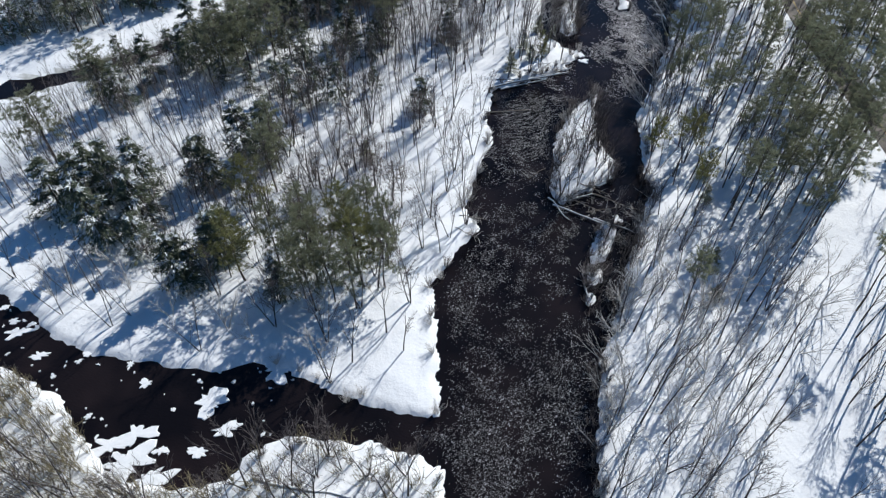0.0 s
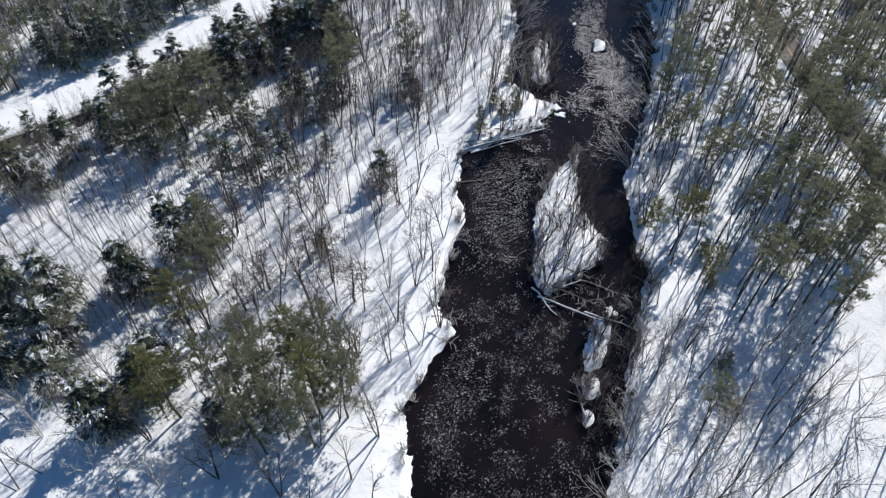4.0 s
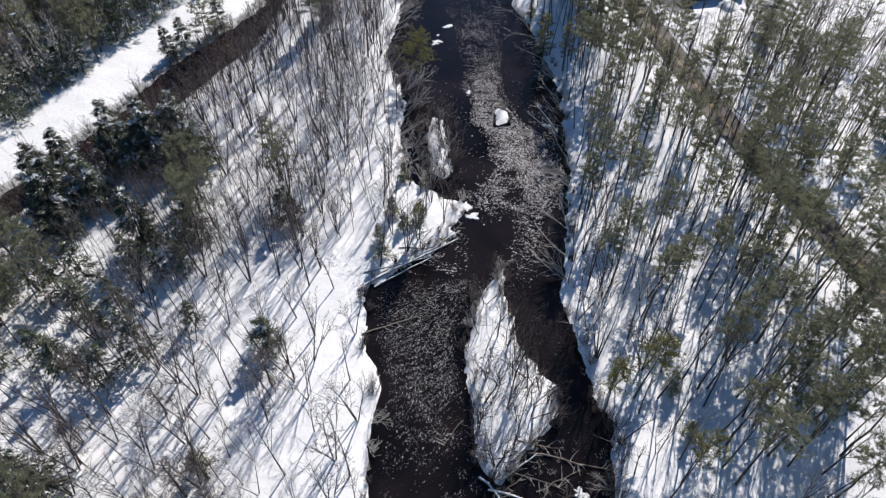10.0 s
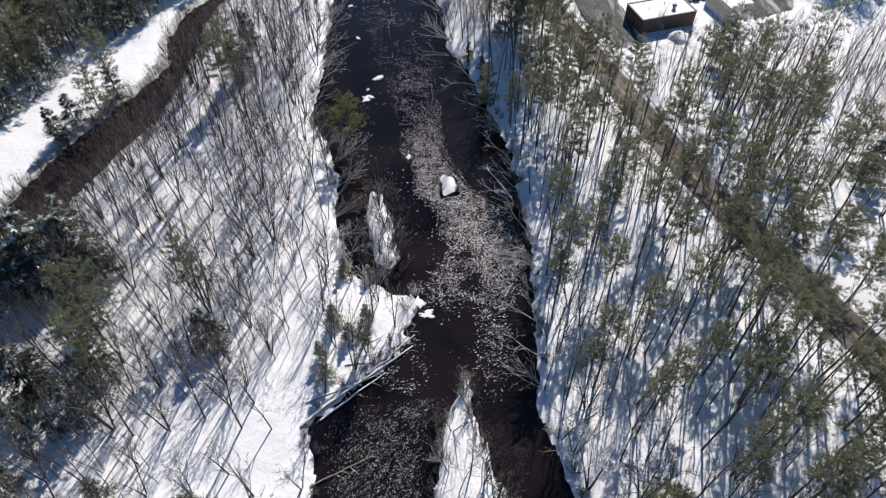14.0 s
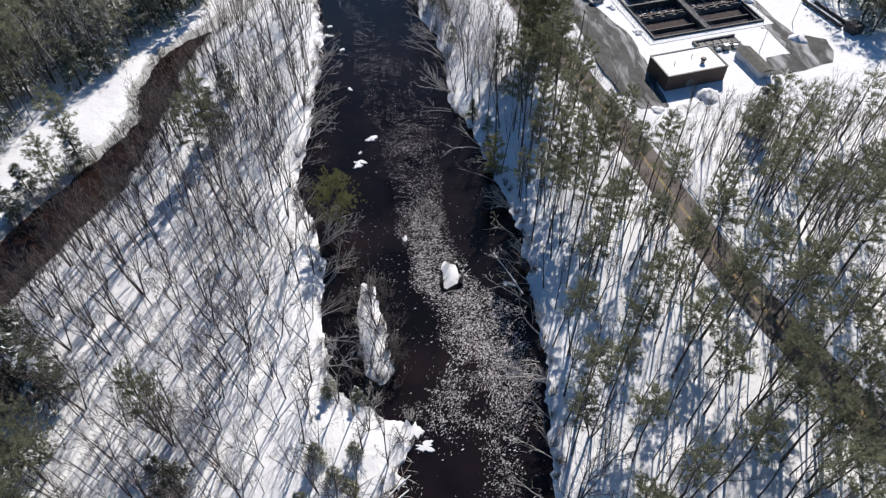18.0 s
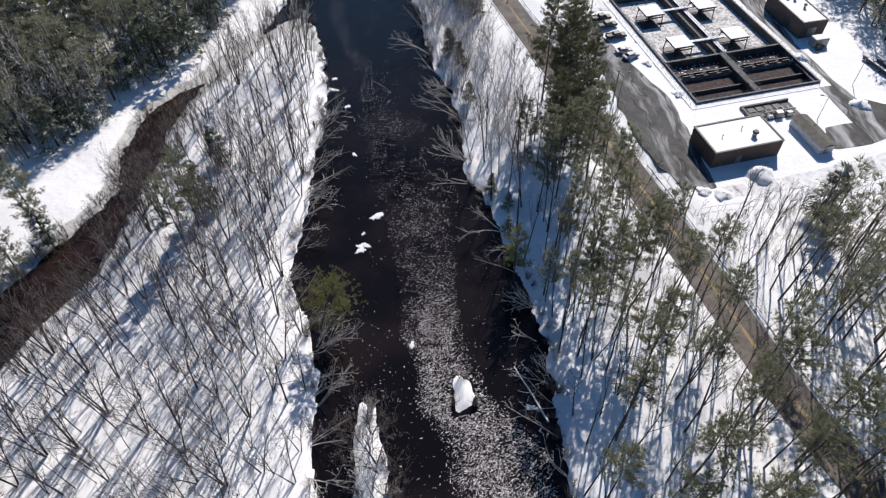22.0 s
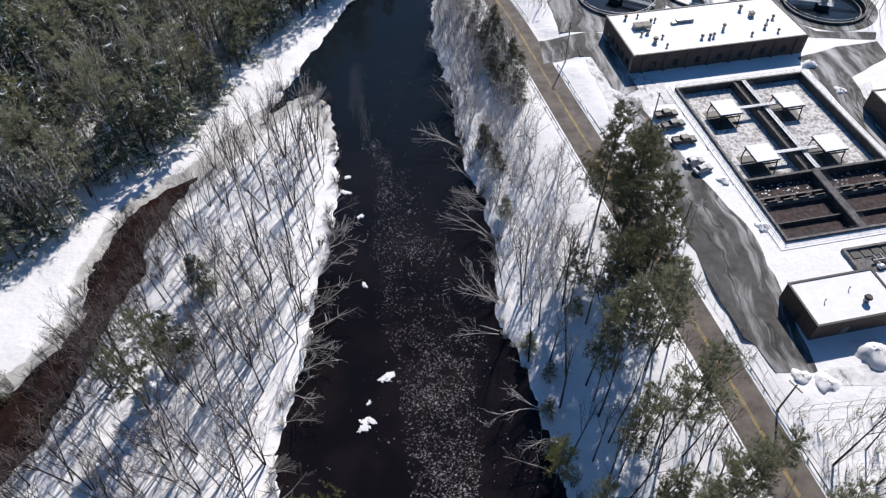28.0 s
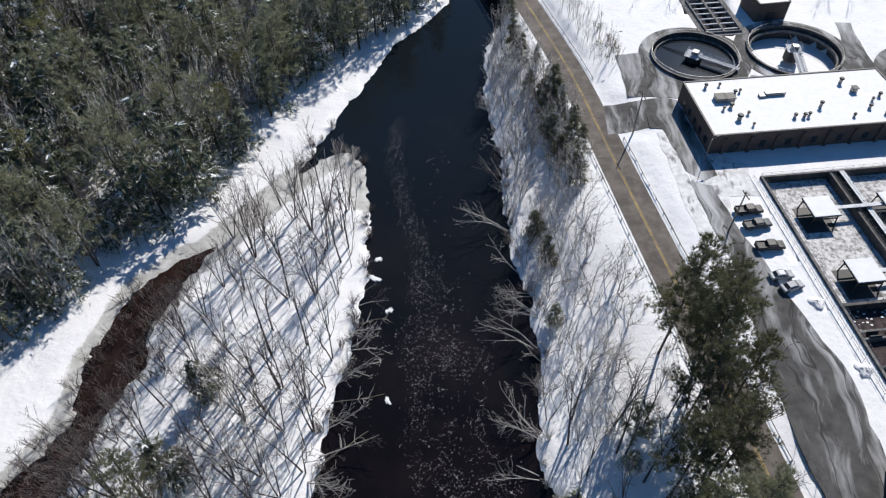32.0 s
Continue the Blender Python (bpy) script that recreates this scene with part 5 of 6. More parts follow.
joined("roadside_brush", scatter((30, 140, 130, 400), 2.4, lambda x, y, p: ((line_distance(x, y, ROAD) > 5.5) & (line_distance(x, y, ROAD) < 10) & ~east_of_road(x, y) & (p < np.where(y < 236, 0.75, 0.35))) | ((y > 216) & (y < 229) & (x > 60) & (x < 125) & (p < 0.45)) | ((line_distance(x, y, [(23, 392), (28, 378), (31.5, 366)]) < 4.5) & (line_distance(x, y, ROAD) > 6) & (p < 0.9)), 55),
       LITE_SHRUBS, [BRUSH], 56, "dry brush along the road and the works fence", "shrubs", 0.6, 1.1)

joined("roadside_thicket", scatter((18, 350, 42, 400), 1.7, lambda x, y, p: (line_distance(x, y, [(22, 395), (28, 378), (31.5, 362)]) < 4.5) & (line_distance(x, y, ROAD) > 6) & (p < 0.9), 71), [whole(t, 1) for t in LITE], [BARK, BARK], 72, "dark brown thicket between the road and the tanks", low=0.22, high=0.42)
joined("fence_thicket", scatter((58, 200, 128, 232), 2.5, lambda x, y, p: east_of_road(x, y) & (line_distance(x, y, ROAD) > 6) & (y < 229) & (p < 0.4 + 0.8 * vnoise(x, y, 0.08, 4)), 73), [whole(t, 1) for t in LITE], [TWIG, BARK], 74, "low brushy saplings south of the works fence", low=0.22, high=0.5)
joined("waterside_brush", scatter((8, -10, 32, 112), 1.9, lambda x, y, p: (np.abs(shore(x, y) + 0.2) < 1.8) & (x > 12) & (p < 0.75), 75), LITE_SHRUBS, [TWIG], 76, "brown leafless brush hanging over the east shore", "shrubs", 1.0, 1.9)
joined("drift_brush", scatter((3, 83, 22, 101), 1.7, lambda x, y, p: (shore(x, y) < 1.0) & (p < 0.55), 57), LITE_SHRUBS, [PALE], 58, "pale tangled branches caught in the log jam", "driftwood", 0.5, 1.0)
joined("island_brush", scatter((-16, 92, 16, 200), 1.9, lambda x, y, p: ((np.abs(signed(x, y, ISLES[0])) < 1.2) & (p < 0.5)) | ((signed(x, y, ISLES[1]) > -0.6) & (signed(x, y, ISLES[1]) < 3.2) & (p < 0.6)), 59), LITE_SHRUBS, [TWIG], 60, "brown leafless brush round the river islands", "shrubs", 0.8, 1.6)

# ---- the treatment works ----
def sheet(name, poly, z, mat, label, category="yard"):
    bm = bmesh.new()
    f = bm.faces.new([bm.verts.new((x, y, z)) for x, y in poly])
    if f.normal.z < 0:
        f.normal_flip()
    ext = bmesh.ops.extrude_face_region(bm, geom=[f])
    bmesh.ops.translate(bm, vec=(0, 0, -0.25), verts=[g for g in ext["geom"] if isinstance(g, bmesh.types.BMVert)])
    bmesh.ops.triangulate(bm, faces=bm.faces[:])
    bmesh.ops.recalc_face_normals(bm, faces=bm.faces[:])
    me = bpy.data.meshes.new(name)
    bm.to_mesh(me)
    bm.free()
    me.materials.append(mat)
    return tagged(new(name, me), label, category, kind="structure")


def wavy(poly, amp=0.5, every=2.5, seed=1):
    """The outline with small irregularities, as a plough leaves it."""
    out = []
    for (ax, ay), (bx, by) in zip(poly, poly[1:] + poly[:1]):
        n = max(1, int(math.hypot(bx - ax, by - ay) / every))
        for i in range(n):
            x, y = ax + (bx - ax) * i / n, ay + (by - ay) * i / n
            out.append((x + amp * float(vnoise(x, y, 0.3, seed)), y + amp * float(vnoise(x, y, 0.3, seed + 3))))
    return out


sheet("driveway", wavy([(46, 316), (50.5, 293), (51.5, 275), (52.6, 256), (55, 246), (58.5, 236), (66, 236), (66, 251), (65.3, 268), (61, 281), (55.5, 297), (51, 315)]), 8.075, YARD, "wet grey driveway asphalt with streaks of snow", "driveway")
sheet("entrance_road", wavy([(40, 344.8), (45, 346), (48.1, 345.4), (51.6, 325.4), (52.6, 318), (49.5, 316), (46, 319), (43, 333.5), (40, 334.2)], 0.3), 8.082, YARD, "ploughed asphalt entrance to the works", "driveway")
ramp = []
for i in range(13):
    x = 30.2 + 9.9 * i / 12
    for k in range(5):
        y0, y1 = 332.0 + 2.2 * i / 12, 343.2 + 1.6 * i / 12
        y = y0 + (y1 - y0) * k / 4
        ramp.append((x, y, min(8.078, max(height(x, y) + 0.06, 7.095))))
tagged(new("entrance_ramp", mesh_of("entrance_ramp", ramp, [(5 * i + k, 5 * i + k + 5, 5 * i + k + 6, 5 * i + k + 1) for i in range(12) for k in range(4)], YARD)), "asphalt ramp from the road up to the works", "driveway", kind="structure")
sheet("service_road", wavy([(98, 331), (110, 336), (122, 338), (122, 331), (108.5, 322), (107.5, 308), (106.6, 290), (109.2, 273), (111, 264.5), (119, 261), (118, 255), (115, 250), (109, 248), (98.4, 246.3), (95.6, 246.6), (98.6, 254), (106, 255.4), (105, 266), (103.2, 277.5), (102, 290), (100.5, 310)], 0.35), 8.075, YARD, "wet asphalt service road and turning place beside the basins", "driveway")
sheet("tank_yard", wavy([(36, 346), (35, 364), (42, 366), (43, 357), (47, 352.5), (52, 350.4), (56, 350.2), (62, 351.4), (67, 354), (69, 357), (74, 355.4), (82, 353.6), (90, 355.4), (95, 358.5), (97.5, 366), (97, 374), (98, 384), (102, 384), (101.5, 360), (102, 352), (108, 344.2), (124, 343), (122, 339), (104, 341), (99, 354), (96.5, 354.2), (48.4, 346)], 0.35), 8.07, YARD, "asphalt yard round the clarifier tanks", "yard")
sheet("packed_snow", wavy([(47, 322), (52, 326), (56, 325.5), (60, 322), (60.5, 312), (54.2, 311), (53, 297), (50.5, 293), (46.5, 315)], 0.6), 8.06, PACKED, "packed snow with tyre tracks before the office", "snow")
sheet("packed_snow", wavy([(41.4, 332), (43.2, 332.4), (45.8, 319), (46.4, 314), (49.6, 294), (50.6, 278), (49.2, 278), (47.4, 292), (44.2, 308), (42.6, 320)], 0.5, 1.5), 8.05, PACKED, "rough snow thrown up beside the driveway", "snow")
sheet("packed_snow", wavy([(108, 318), (112, 320), (111, 311), (107.6, 309.5)], 0.5), 8.058, PACKED, "packed snow beside the service road", "snow")
sheet("packed_snow", wavy([(66, 233), (66.5, 236), (76, 237), (92, 240), (110, 245), (113, 240), (92, 235.5), (75, 233)], 0.5), 8.04, PACKED, "trampled snow along the works fence", "snow")


def building(name, x, y, long, deep, tall, deg, wall, label, piers=0, windows=0, parapet=0.35):
    """A flat-roofed building from its south-west corner."""
    ob = base(name, x, y, 8.0, deg, label, "building")
    t = 0.3
    part("wall", boxes((0, 0, -0.3, long, t, tall)), wall, ob)
    part("wall", boxes((0, deep - t, -0.3, long, deep, tall)), wall, ob)
    part("wall", boxes((0, t, -0.3, t, deep - t, tall)), wall, ob)
    part("wall", boxes((long - t, t, -0.3, long, deep - t, tall)), wall, ob)
    roof = part("roof", boxes((t, t, tall - 0.5, long - t, deep - t, tall - 0.28)), CONCRETE, ob)
    bm = bmesh.new()
    box(bm, t, t, tall - 0.28, long - t, deep - t, tall - 0.06)
    part("roof_snow", bm, CLEAN_SNOW, roof, "flat blanket of white snow")
    rim = boxes((-0.12, -0.12, tall, long + 0.12, 0.28, tall + 0.1), (-0.12, deep - 0.28, tall, long + 0.12, deep + 0.12, tall + 0.1), (-0.12, 0.28, tall, 0.28, deep - 0.28, tall + 0.1), (long - 0.28, 0.28, tall, long + 0.12, deep - 0.28, tall + 0.1))
    part("parapet", rim, DARK, ob, "dark metal roof edge")
    for k in range(piers):
        px = long * (k + 0.5) / piers
        part("pier", boxes((px - 0.35, -0.5, -0.2, px + 0.35, -0.002, tall - 0.9), bevel=0.05), wall, ob)
    for k in range(windows):
        px = long * (k + 1.0) / (windows + 1)
        w = part("window", boxes((px - 0.75, -0.06, 1.0, px + 0.75, -0.003, 2.9)), DARK, ob)
        part("pane", boxes((px - 0.65, -0.075, 1.1, px - 0.04, -0.062, 2.8)), GLASS, w)
        part("pane", boxes((px + 0.04, -0.075, 1.1, px + 0.65, -0.062, 2.8)), GLASS, w)
    return ob


def roof_vent(parent, x, y, z, r=0.5, h=0.9, square=False):
    if square:
        v = part("vent", boxes((x - r, y - r, z - 0.1, x + r, y + r, z + h), bevel=0.06), STEEL, parent)
        part("cap", boxes((x - r - 0.12, y - r - 0.12, z + h + 0.002, x + r + 0.12, y + r + 0.12, z + h + 0.15), bevel=0.04), DARK, v)
    else:
        bm = bmesh.new()
        rod(bm, (x, y, z - 0.1), (x, y, z + h), r * 0.7, r * 0.6, 10)
        v = part("vent", bm, STEEL, parent)
        bm = bmesh.new()
        rod(bm, (x, y, z + h + 0.002), (x, y, z + h + 0.35), r, r * 0.75, 10)
        part("cap", bm, DARK, v)


office = building("office_building", 51.8, 325.2, 48.7, 20.3, 5.3, 9.9, BRICK, "long dark brick office building with a snow-covered flat roof", piers=8, windows=7)
for vx, vy, r, h, sq in ((4.5, 17.5, 0.5, 0.9, 0), (6, 12.5, 1.1, 1.0, 1), (8.2, 12.4, 1.1, 1.0, 1), (7.6, 9.5, 0.6, 0.9, 0), (5.6, 8.8, 0.4, 0.7, 0), (7.8, 5, 0.75, 1.1, 0), (10.5, 6.5, 0.4, 0.6, 0), (10, 2.4, 0.35, 0.6, 0), (10.5, 14.5, 0.5, 0.7, 0), (11.8, 14.8, 0.35, 0.7, 0),
                         (20.5, 4.2, 0.5, 0.8, 0), (22.6, 4.0, 0.5, 0.9, 0), (23.8, 4.2, 0.45, 0.9, 0), (28, 7.2, 0.55, 1.3, 0), (37, 15.5, 0.6, 1.2, 0), (38.5, 12, 0.6, 1.1, 1), (41, 8, 0.4, 0.7, 0), (39, 5.5, 0.5, 0.8, 0), (43.5, 9.5, 0.5, 0.8, 0), (41.5, 3, 0.4, 0.7, 0), (34, 3.0, 0.4, 0.6, 0), (8, 17.8, 0.35, 0.6, 0)):
    roof_vent(office, vx, vy, 5.24, r, h, bool(sq))
unit = part("air_handler", boxes((17, 12.4, 5.2, 22, 13.6, 6.1), bevel=0.08), STEEL, office, "long grey rooftop air handler")
part("duct", boxes((15.6, 12.0, 5.22, 16.98, 13.2, 5.8), bevel=0.05), STEEL, unit)
part("door", boxes((4.5, -0.08, 0, 6.3, -0.003, 2.3)), DARK, office)
part("door", boxes((-0.08, 8, 0, -0.003, 9.2, 2.2)), DARK, office)
for k in range(5):
    part("window", boxes((-0.07, 2.2 + 3.4 * k, 1.1, -0.003, 3.6 + 3.4 * k, 2.7)), GLASS, office)

pump = building("pump_house", 66.7, 242.3, 16.9, 9.7, 4.3, 10.6, BRICK, "low dark brick pump house with a snow-covered roof", windows=0)
roof_vent(pump, 11.4, 3.2, 4.2, 0.75, 1.1)
roof_vent(pump, 4.2, 4.6, 4.2, 0.12, 0.5)
roof_vent(pump, 10.0, 6.2, 4.2, 0.12, 0.5)
part("door", boxes((-0.08, 4, 0, -0.003, 5.2, 2.2)), DARK, pump)
part("door", boxes((6, -0.08, 0, 7.2, -0.003, 2.2)), STEEL, pump)

shop = building("workshop", 108.2, 292.2, 7.6, 17.2, 4.8, 8.5, BRICK, "dark brick workshop with a snow-covered flat roof")
for vx, vy in ((3.2, 13.2), (4.6, 11.8), (4.8, 7.2)):
    roof_vent(shop, vx, vy, 4.72, 0.5, 0.9)
part("door", boxes((2.2, -0.08, 0, 4.8, -0.003, 2.9)), STEEL, shop)
part("door", boxes((-0.08, 5, 0, -0.003, 8, 3.0)), DARK, shop)
annex = base("fuel_store", 110.5, 287.2, 8.0, 8.5, "small grey steel store with snow on top beside the workshop", "shed")
part("body", boxes((0, 0, -0.1, 4.2, 2.6, 2.3), bevel=0.1), STEEL, annex)
part("roof_snow", boxes((0.05, 0.05, 2.302, 4.15, 2.55, 2.5), bevel=0.08), CLEAN_SNOW, annex)

blue = building("blower_house", 75.5, 383.0, 9.0, 9.5, 5.4, 12, BRICK, "dark brick blower house with a snowy roof")
part("door", boxes((3, -0.08, 0, 5.4, -0.003, 2.7)), DARK, blue)

# long low shed with a pitched olive roof
shed = base("long_shed", 93.3, 250.6, 8.0, 10, "long low pale shed with a dark olive-grey roof free of snow", "shed")
part("body", boxes((-1.9, -5.6, -0.2, 1.9, 5.6, 2.1)), PALE_WALL, shed)
bm = bmesh.new()
rs = [bm.verts.new(v) for v in ((-2.2, -5.9, 2.1), (0, -5.9, 2.75), (2.2, -5.9, 2.1), (-2.2, 5.9, 2.1), (0, 5.9, 2.75), (2.2, 5.9, 2.1))]
for f in ((0, 1, 4, 3), (1, 2, 5, 4), (0, 2, 1), (3, 4, 5), (0, 3, 5, 2)):
    bm.faces.new([rs[i] for i in f])
part("roof", bm, OLIVE_ROOF, shed)
part("door", boxes((-0.6, -5.68, 0, 0.6, -5.603, 2.0)), STEEL, shed)


def rail_run(parent, a, b, z, every=2.0, tall=1.05, mat=None):
    """Posts and two rails as one length of railing."""
    a, b = Vector((*a, z)), Vector((*b, z))
    n = max(1, int((b - a).length / every))
    bm = bmesh.new()
    for h in (0.5, tall):
        rod(bm, a + Vector((0, 0, h)), b + Vector((0, 0, h)), 0.035, None, 4)
    railing = part("railing", bm, mat or STEEL, parent)
    for i in range(n + 1):
        p = a.lerp(b, i / n)
        bm = bmesh.new()
        rod(bm, p, p + Vector((0, 0, tall)), 0.035, None, 4)
        part("post", bm, mat or STEEL, railing)
    return railing


# aeration basins
U, V = 17.4, 26.6
basin = base("aeration_basin", 83.5, 294.7, 8.0, 10.2, "concrete aeration basin with four bays and snowy walkways", "basin")
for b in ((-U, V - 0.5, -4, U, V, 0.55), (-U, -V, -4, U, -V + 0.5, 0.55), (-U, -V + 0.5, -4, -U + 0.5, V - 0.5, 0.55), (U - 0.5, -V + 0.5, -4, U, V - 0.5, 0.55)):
    part("wall", boxes(b), SHADED_CONCRETE, basin)
    x0, y0, z0, x1, y1, z1 = b
    part("coping", boxes((x0 + 0.01, y0 + 0.01, z1 + 0.002, x1 - 0.01, y1 - 0.01, z1 + 0.08)), CONCRETE, basin)
for b in ((-U - 2.0, V, -0.4, U + 2.0, V + 1.6, 0.12), (-U - 2.0, -V - 1.8, -0.4, U + 2.0, -V, 0.12), (-U - 2.0, -V, -0.4, -U, V, 0.12), (U, -V, -0.4, U + 2.0, V, 0.12)):
    part("walkway", boxes(b), CLEAN_SNOW, basin, "snow-covered concrete walkway")
part("wall", boxes((-1.9, -8.1, -4, -1.4, V - 0.5, 0.5)), SHADED_CONCRETE, basin)
part("wall", boxes((0.3, -8.1, -4, 0.8, V - 0.5, 0.5)), SHADED_CONCRETE, basin)
part("wall", boxes((-1.0, -V + 0.5, -4, 0.8, -8.7, 0.5)), SHADED_CONCRETE, basin)
part("wall", boxes((-U + 0.5, -8.7, -4, U - 0.5, -8.1, 0.5)), SHADED_CONCRETE, basin)
part("walkway", boxes((0.35, -8.1, 0.502, 1.5, V - 0.5, 0.62)), CLEAN_SNOW, basin, "narrow snowy walkway on the dividing wall")
part("walkway", boxes((-0.8, -V + 0.5, 0.502, 0.7, -8.1, 0.6)), CONCRETE, basin)
part("bay_surface", boxes((-U + 0.5, -8.1, -3.9, -1.9, V - 0.5, -1.4)), DIRTY_SNOW, basin, "grey crusted snow over the bay")
part("bay_surface", boxes((0.8, -8.1, -3.9, U - 0.5, V - 0.5, -1.4)), DIRTY_SNOW, basin, "grey crusted snow over the bay")
part("channel_water", boxes((-1.4, -8.1, -3.9, 0.3, V - 0.5, -3.0)), DARK, basin)
part("bay_surface", boxes((-U + 0.5, -V + 0.5, -3.0, -1.0, -8.7, -1.4)), SLUDGE, basin, "dark brown sludge surface")
part("bay_surface", boxes((0.8, -V + 0.5, -3.0, U - 0.5, -8.7, -1.4)), SLUDGE, basin, "dark brown sludge surface")
for x0, x1 in ((-U + 0.5, -1.0), (0.8, U - 0.5)):
    part("baffle", boxes((x0, -21.2, -2, x1, -20.9, -0.5)), SHADED_CONCRETE, basin)
    part("baffle", boxes((x0, -15.6, -2, x1, -15.2, -0.3)), CONCRETE, basin)
    part("gantry", boxes((x0, -14.2, -0.35, x1, -13.7, -0.15)), CONCRETE, basin)
    for k in range(4):
        cx = x0 + 2.0 + k * 3.7
        g = part("gate", boxes((cx, -15.2, -1.2, cx + 2.0, -14.2, -0.5)), DARK, basin)
        parts_of_boxes("frame", ((cx - 0.2, -15.3, -0.498, cx + 2.2, -15.1, 0.1), (cx - 0.2, -14.3, -0.498, cx + 2.2, -14.1, 0.1)), DARK, g)
    q = np.random.default_rng(int(x0 + 50))
    for k in range(46):
        cx, cy, s = q.uniform(x0 + 0.6, x1 - 0.8), q.uniform(-13.4, -9.0), q.uniform(0.12, 0.42)
        part("snow_lump", boxes((cx, cy, -1.398, cx + s * 1.4, cy + s, -1.398 + 0.25 * s), bevel=0.08 * s), CLEAN_SNOW, basin)
    part("scum_snow", boxes((x0 + 0.3, -26.0, -1.398, x1 - 0.3, -24.6, -1.3)), DIRTY_SNOW, basin)
for a, b in (((-U + 0.2, -V), (-U + 0.2, V)), ((-U, V - 0.2), (U, V - 0.2)), ((U - 0.2, -V), (U - 0.2, V)), ((-U, -V + 0.2), (U, -V + 0.2)), ((-U - 1.7, -V), (-U - 1.7, V))):
    rail_run(basin, a, b, 0.55 if abs(a[0]) < U + 1 else 0.12, 2.2)
for x in (0.4, 1.45, -1.7):
    rail_run(basin, (x, -8), (x, V - 0.6), 0.6)
for x in (-0.7, 0.6):
    rail_run(basin, (x, -V), (x, -8.2), 0.6)
rail_run(basin, (-U, -8.4), (U, -8.4), 0.5, 2.5)
for k in range(14):
    y = -6 + 2.2 * k
    bm = bmesh.new()
    rod(bm, (-1.4, y, 0.3), (0.3, y, 0.3), 0.09, None, 6)
    pipe = part("cross_pipe", bm, DARK, basin)
    bm = bmesh.new()
    rod(bm, (-0.9, y, 0.3), (-0.9, y + 1.0, 0.9), 0.06, None, 5)
    part("drop_pipe", bm, DARK, pipe)
bm = bmesh.new()
rod(bm, (-1.0, -7, 0.25), (-1.0, V - 1, 0.25), 0.16, None, 8)
part("main_pipe", bm, DARK, basin)


def aerator(u, v):
    p = PLANT @ Vector((u, v, 0))
    ob = base("aerator_platform", p.x, p.y, 6.6, 10.2, "square steel aerator platform with snow on its deck", "platform", "aerator platforms")
    h = 2.75
    for sx in (-2.5, 2.5):
        for sy in (-2.5, 2.5):
            bm = bmesh.new()
            rod(bm, (sx * 1.08, sy * 1.08, -0.1), (sx, sy, h), 0.14, None, 6)
            part("leg", bm, DARK, ob)
    # black sheet paints the deck's shadow, reaching out to the south-west
    part("mixing_pool", boxes((-4.0, -4.4, -0.3, 2.7, 2.8, 0.012)), DARK, ob, "black sheet painted as the platform's shadow on the bay")
    part("deck", boxes((-2.9, -2.9, h, 2.9, 2.9, h + 0.3), bevel=0.04), DARK, ob)
    part("snow_cover", boxes((-2.85, -2.85, h + 0.302, 2.85, 2.85, h + 0.45), bevel=0.06), CLEAN_SNOW, ob)
    bm = bmesh.new()
    rod(bm, (0, 0, 0.2), (0, 0, h), 0.45, 0.6, 10)
    part("drive_shaft", bm, DARK, ob)
    part("brace", boxes((-2.5, -2.7, 1.9, 2.5, -2.5, 2.2)), DARK, ob)
    part("brace", boxes((-2.5, 2.5, 1.9, 2.5, 2.7, 2.2)), DARK, ob)


for u, v in ((-9.6, 15.2), (6.6, 14.9), (-9.5, -1.9), (7.2, -1.8)):
    aerator(u, v)
for y in (15.0, -1.9):
    bridge = base("footbridge", *(PLANT @ Vector((0, y, 0))).xy, 8.0, 10.2, "narrow snowy steel footbridge between the platforms", "footbridge", "basin footbridges")
    part("deck", boxes((-6.6, -0.5, 0.95, 4.0, 0.5, 1.1)), DARK, bridge)
    part("snow_cover", boxes((-6.6, -0.45, 1.102, 4.0, 0.45, 1.2)), CLEAN_SNOW, bridge)
    part("support", boxes((-1.9, -0.3, 0.4, -1.5, 0.3, 0.948)), DARK, bridge)
    rail_run(bridge, (-6.6, 0.48), (4.0, 0.48), 1.1, 1.6, 0.9)

# valve yard south of the basins
yard = base("valve_pit", 87.5, 261.2, 8.0, 10.2, "concrete valve pit with pipes and pumps, partly snowed over", "valve pit")
parts_of_boxes("wall", ((-6, 2.4, -0.3, 7, 2.9, 0.7), (-6, -3.4, -0.3, -5.5, 2.4, 0.7)), CONCRETE, yard)
part("slab", boxes((-5.5, -3.2, -0.3, 7, 2.4, 0.14)), CONCRETE, yard)
for k in range(4):
    part("grating", boxes((-4.8 + 2.3 * k, 0.4, 0.142, -3.0 + 2.3 * k, 2.0, 0.3)), DARK, yard)
for k in range(5):
    bm = bmesh.new()
    rod(bm, (-1 + 1.5 * k, -2.6, 0.6), (-1 + 1.5 * k, 0.2, 0.6), 0.22, None, 8)
    part("branch_pipe", bm, STEEL, yard)
bm = bmesh.new()
rod(bm, (-2, -1.2, 0.75), (6.4, -1.2, 0.75), 0.25, None, 8)
part("header_pipe", bm, STEEL, yard)
parts_of_boxes("pump", ((0.4, -3.0, 0.142, 2.2, -1.6, 1.5), (3.2, -3.1, 0.142, 4.6, -2.0, 1.2)), STEEL, yard, 0.12)
part("snow_mound", boxes((-1.8, -3.1, 0.142, -0.2, -1.9, 0.9), bevel=0.35), CLEAN_SNOW, yard)


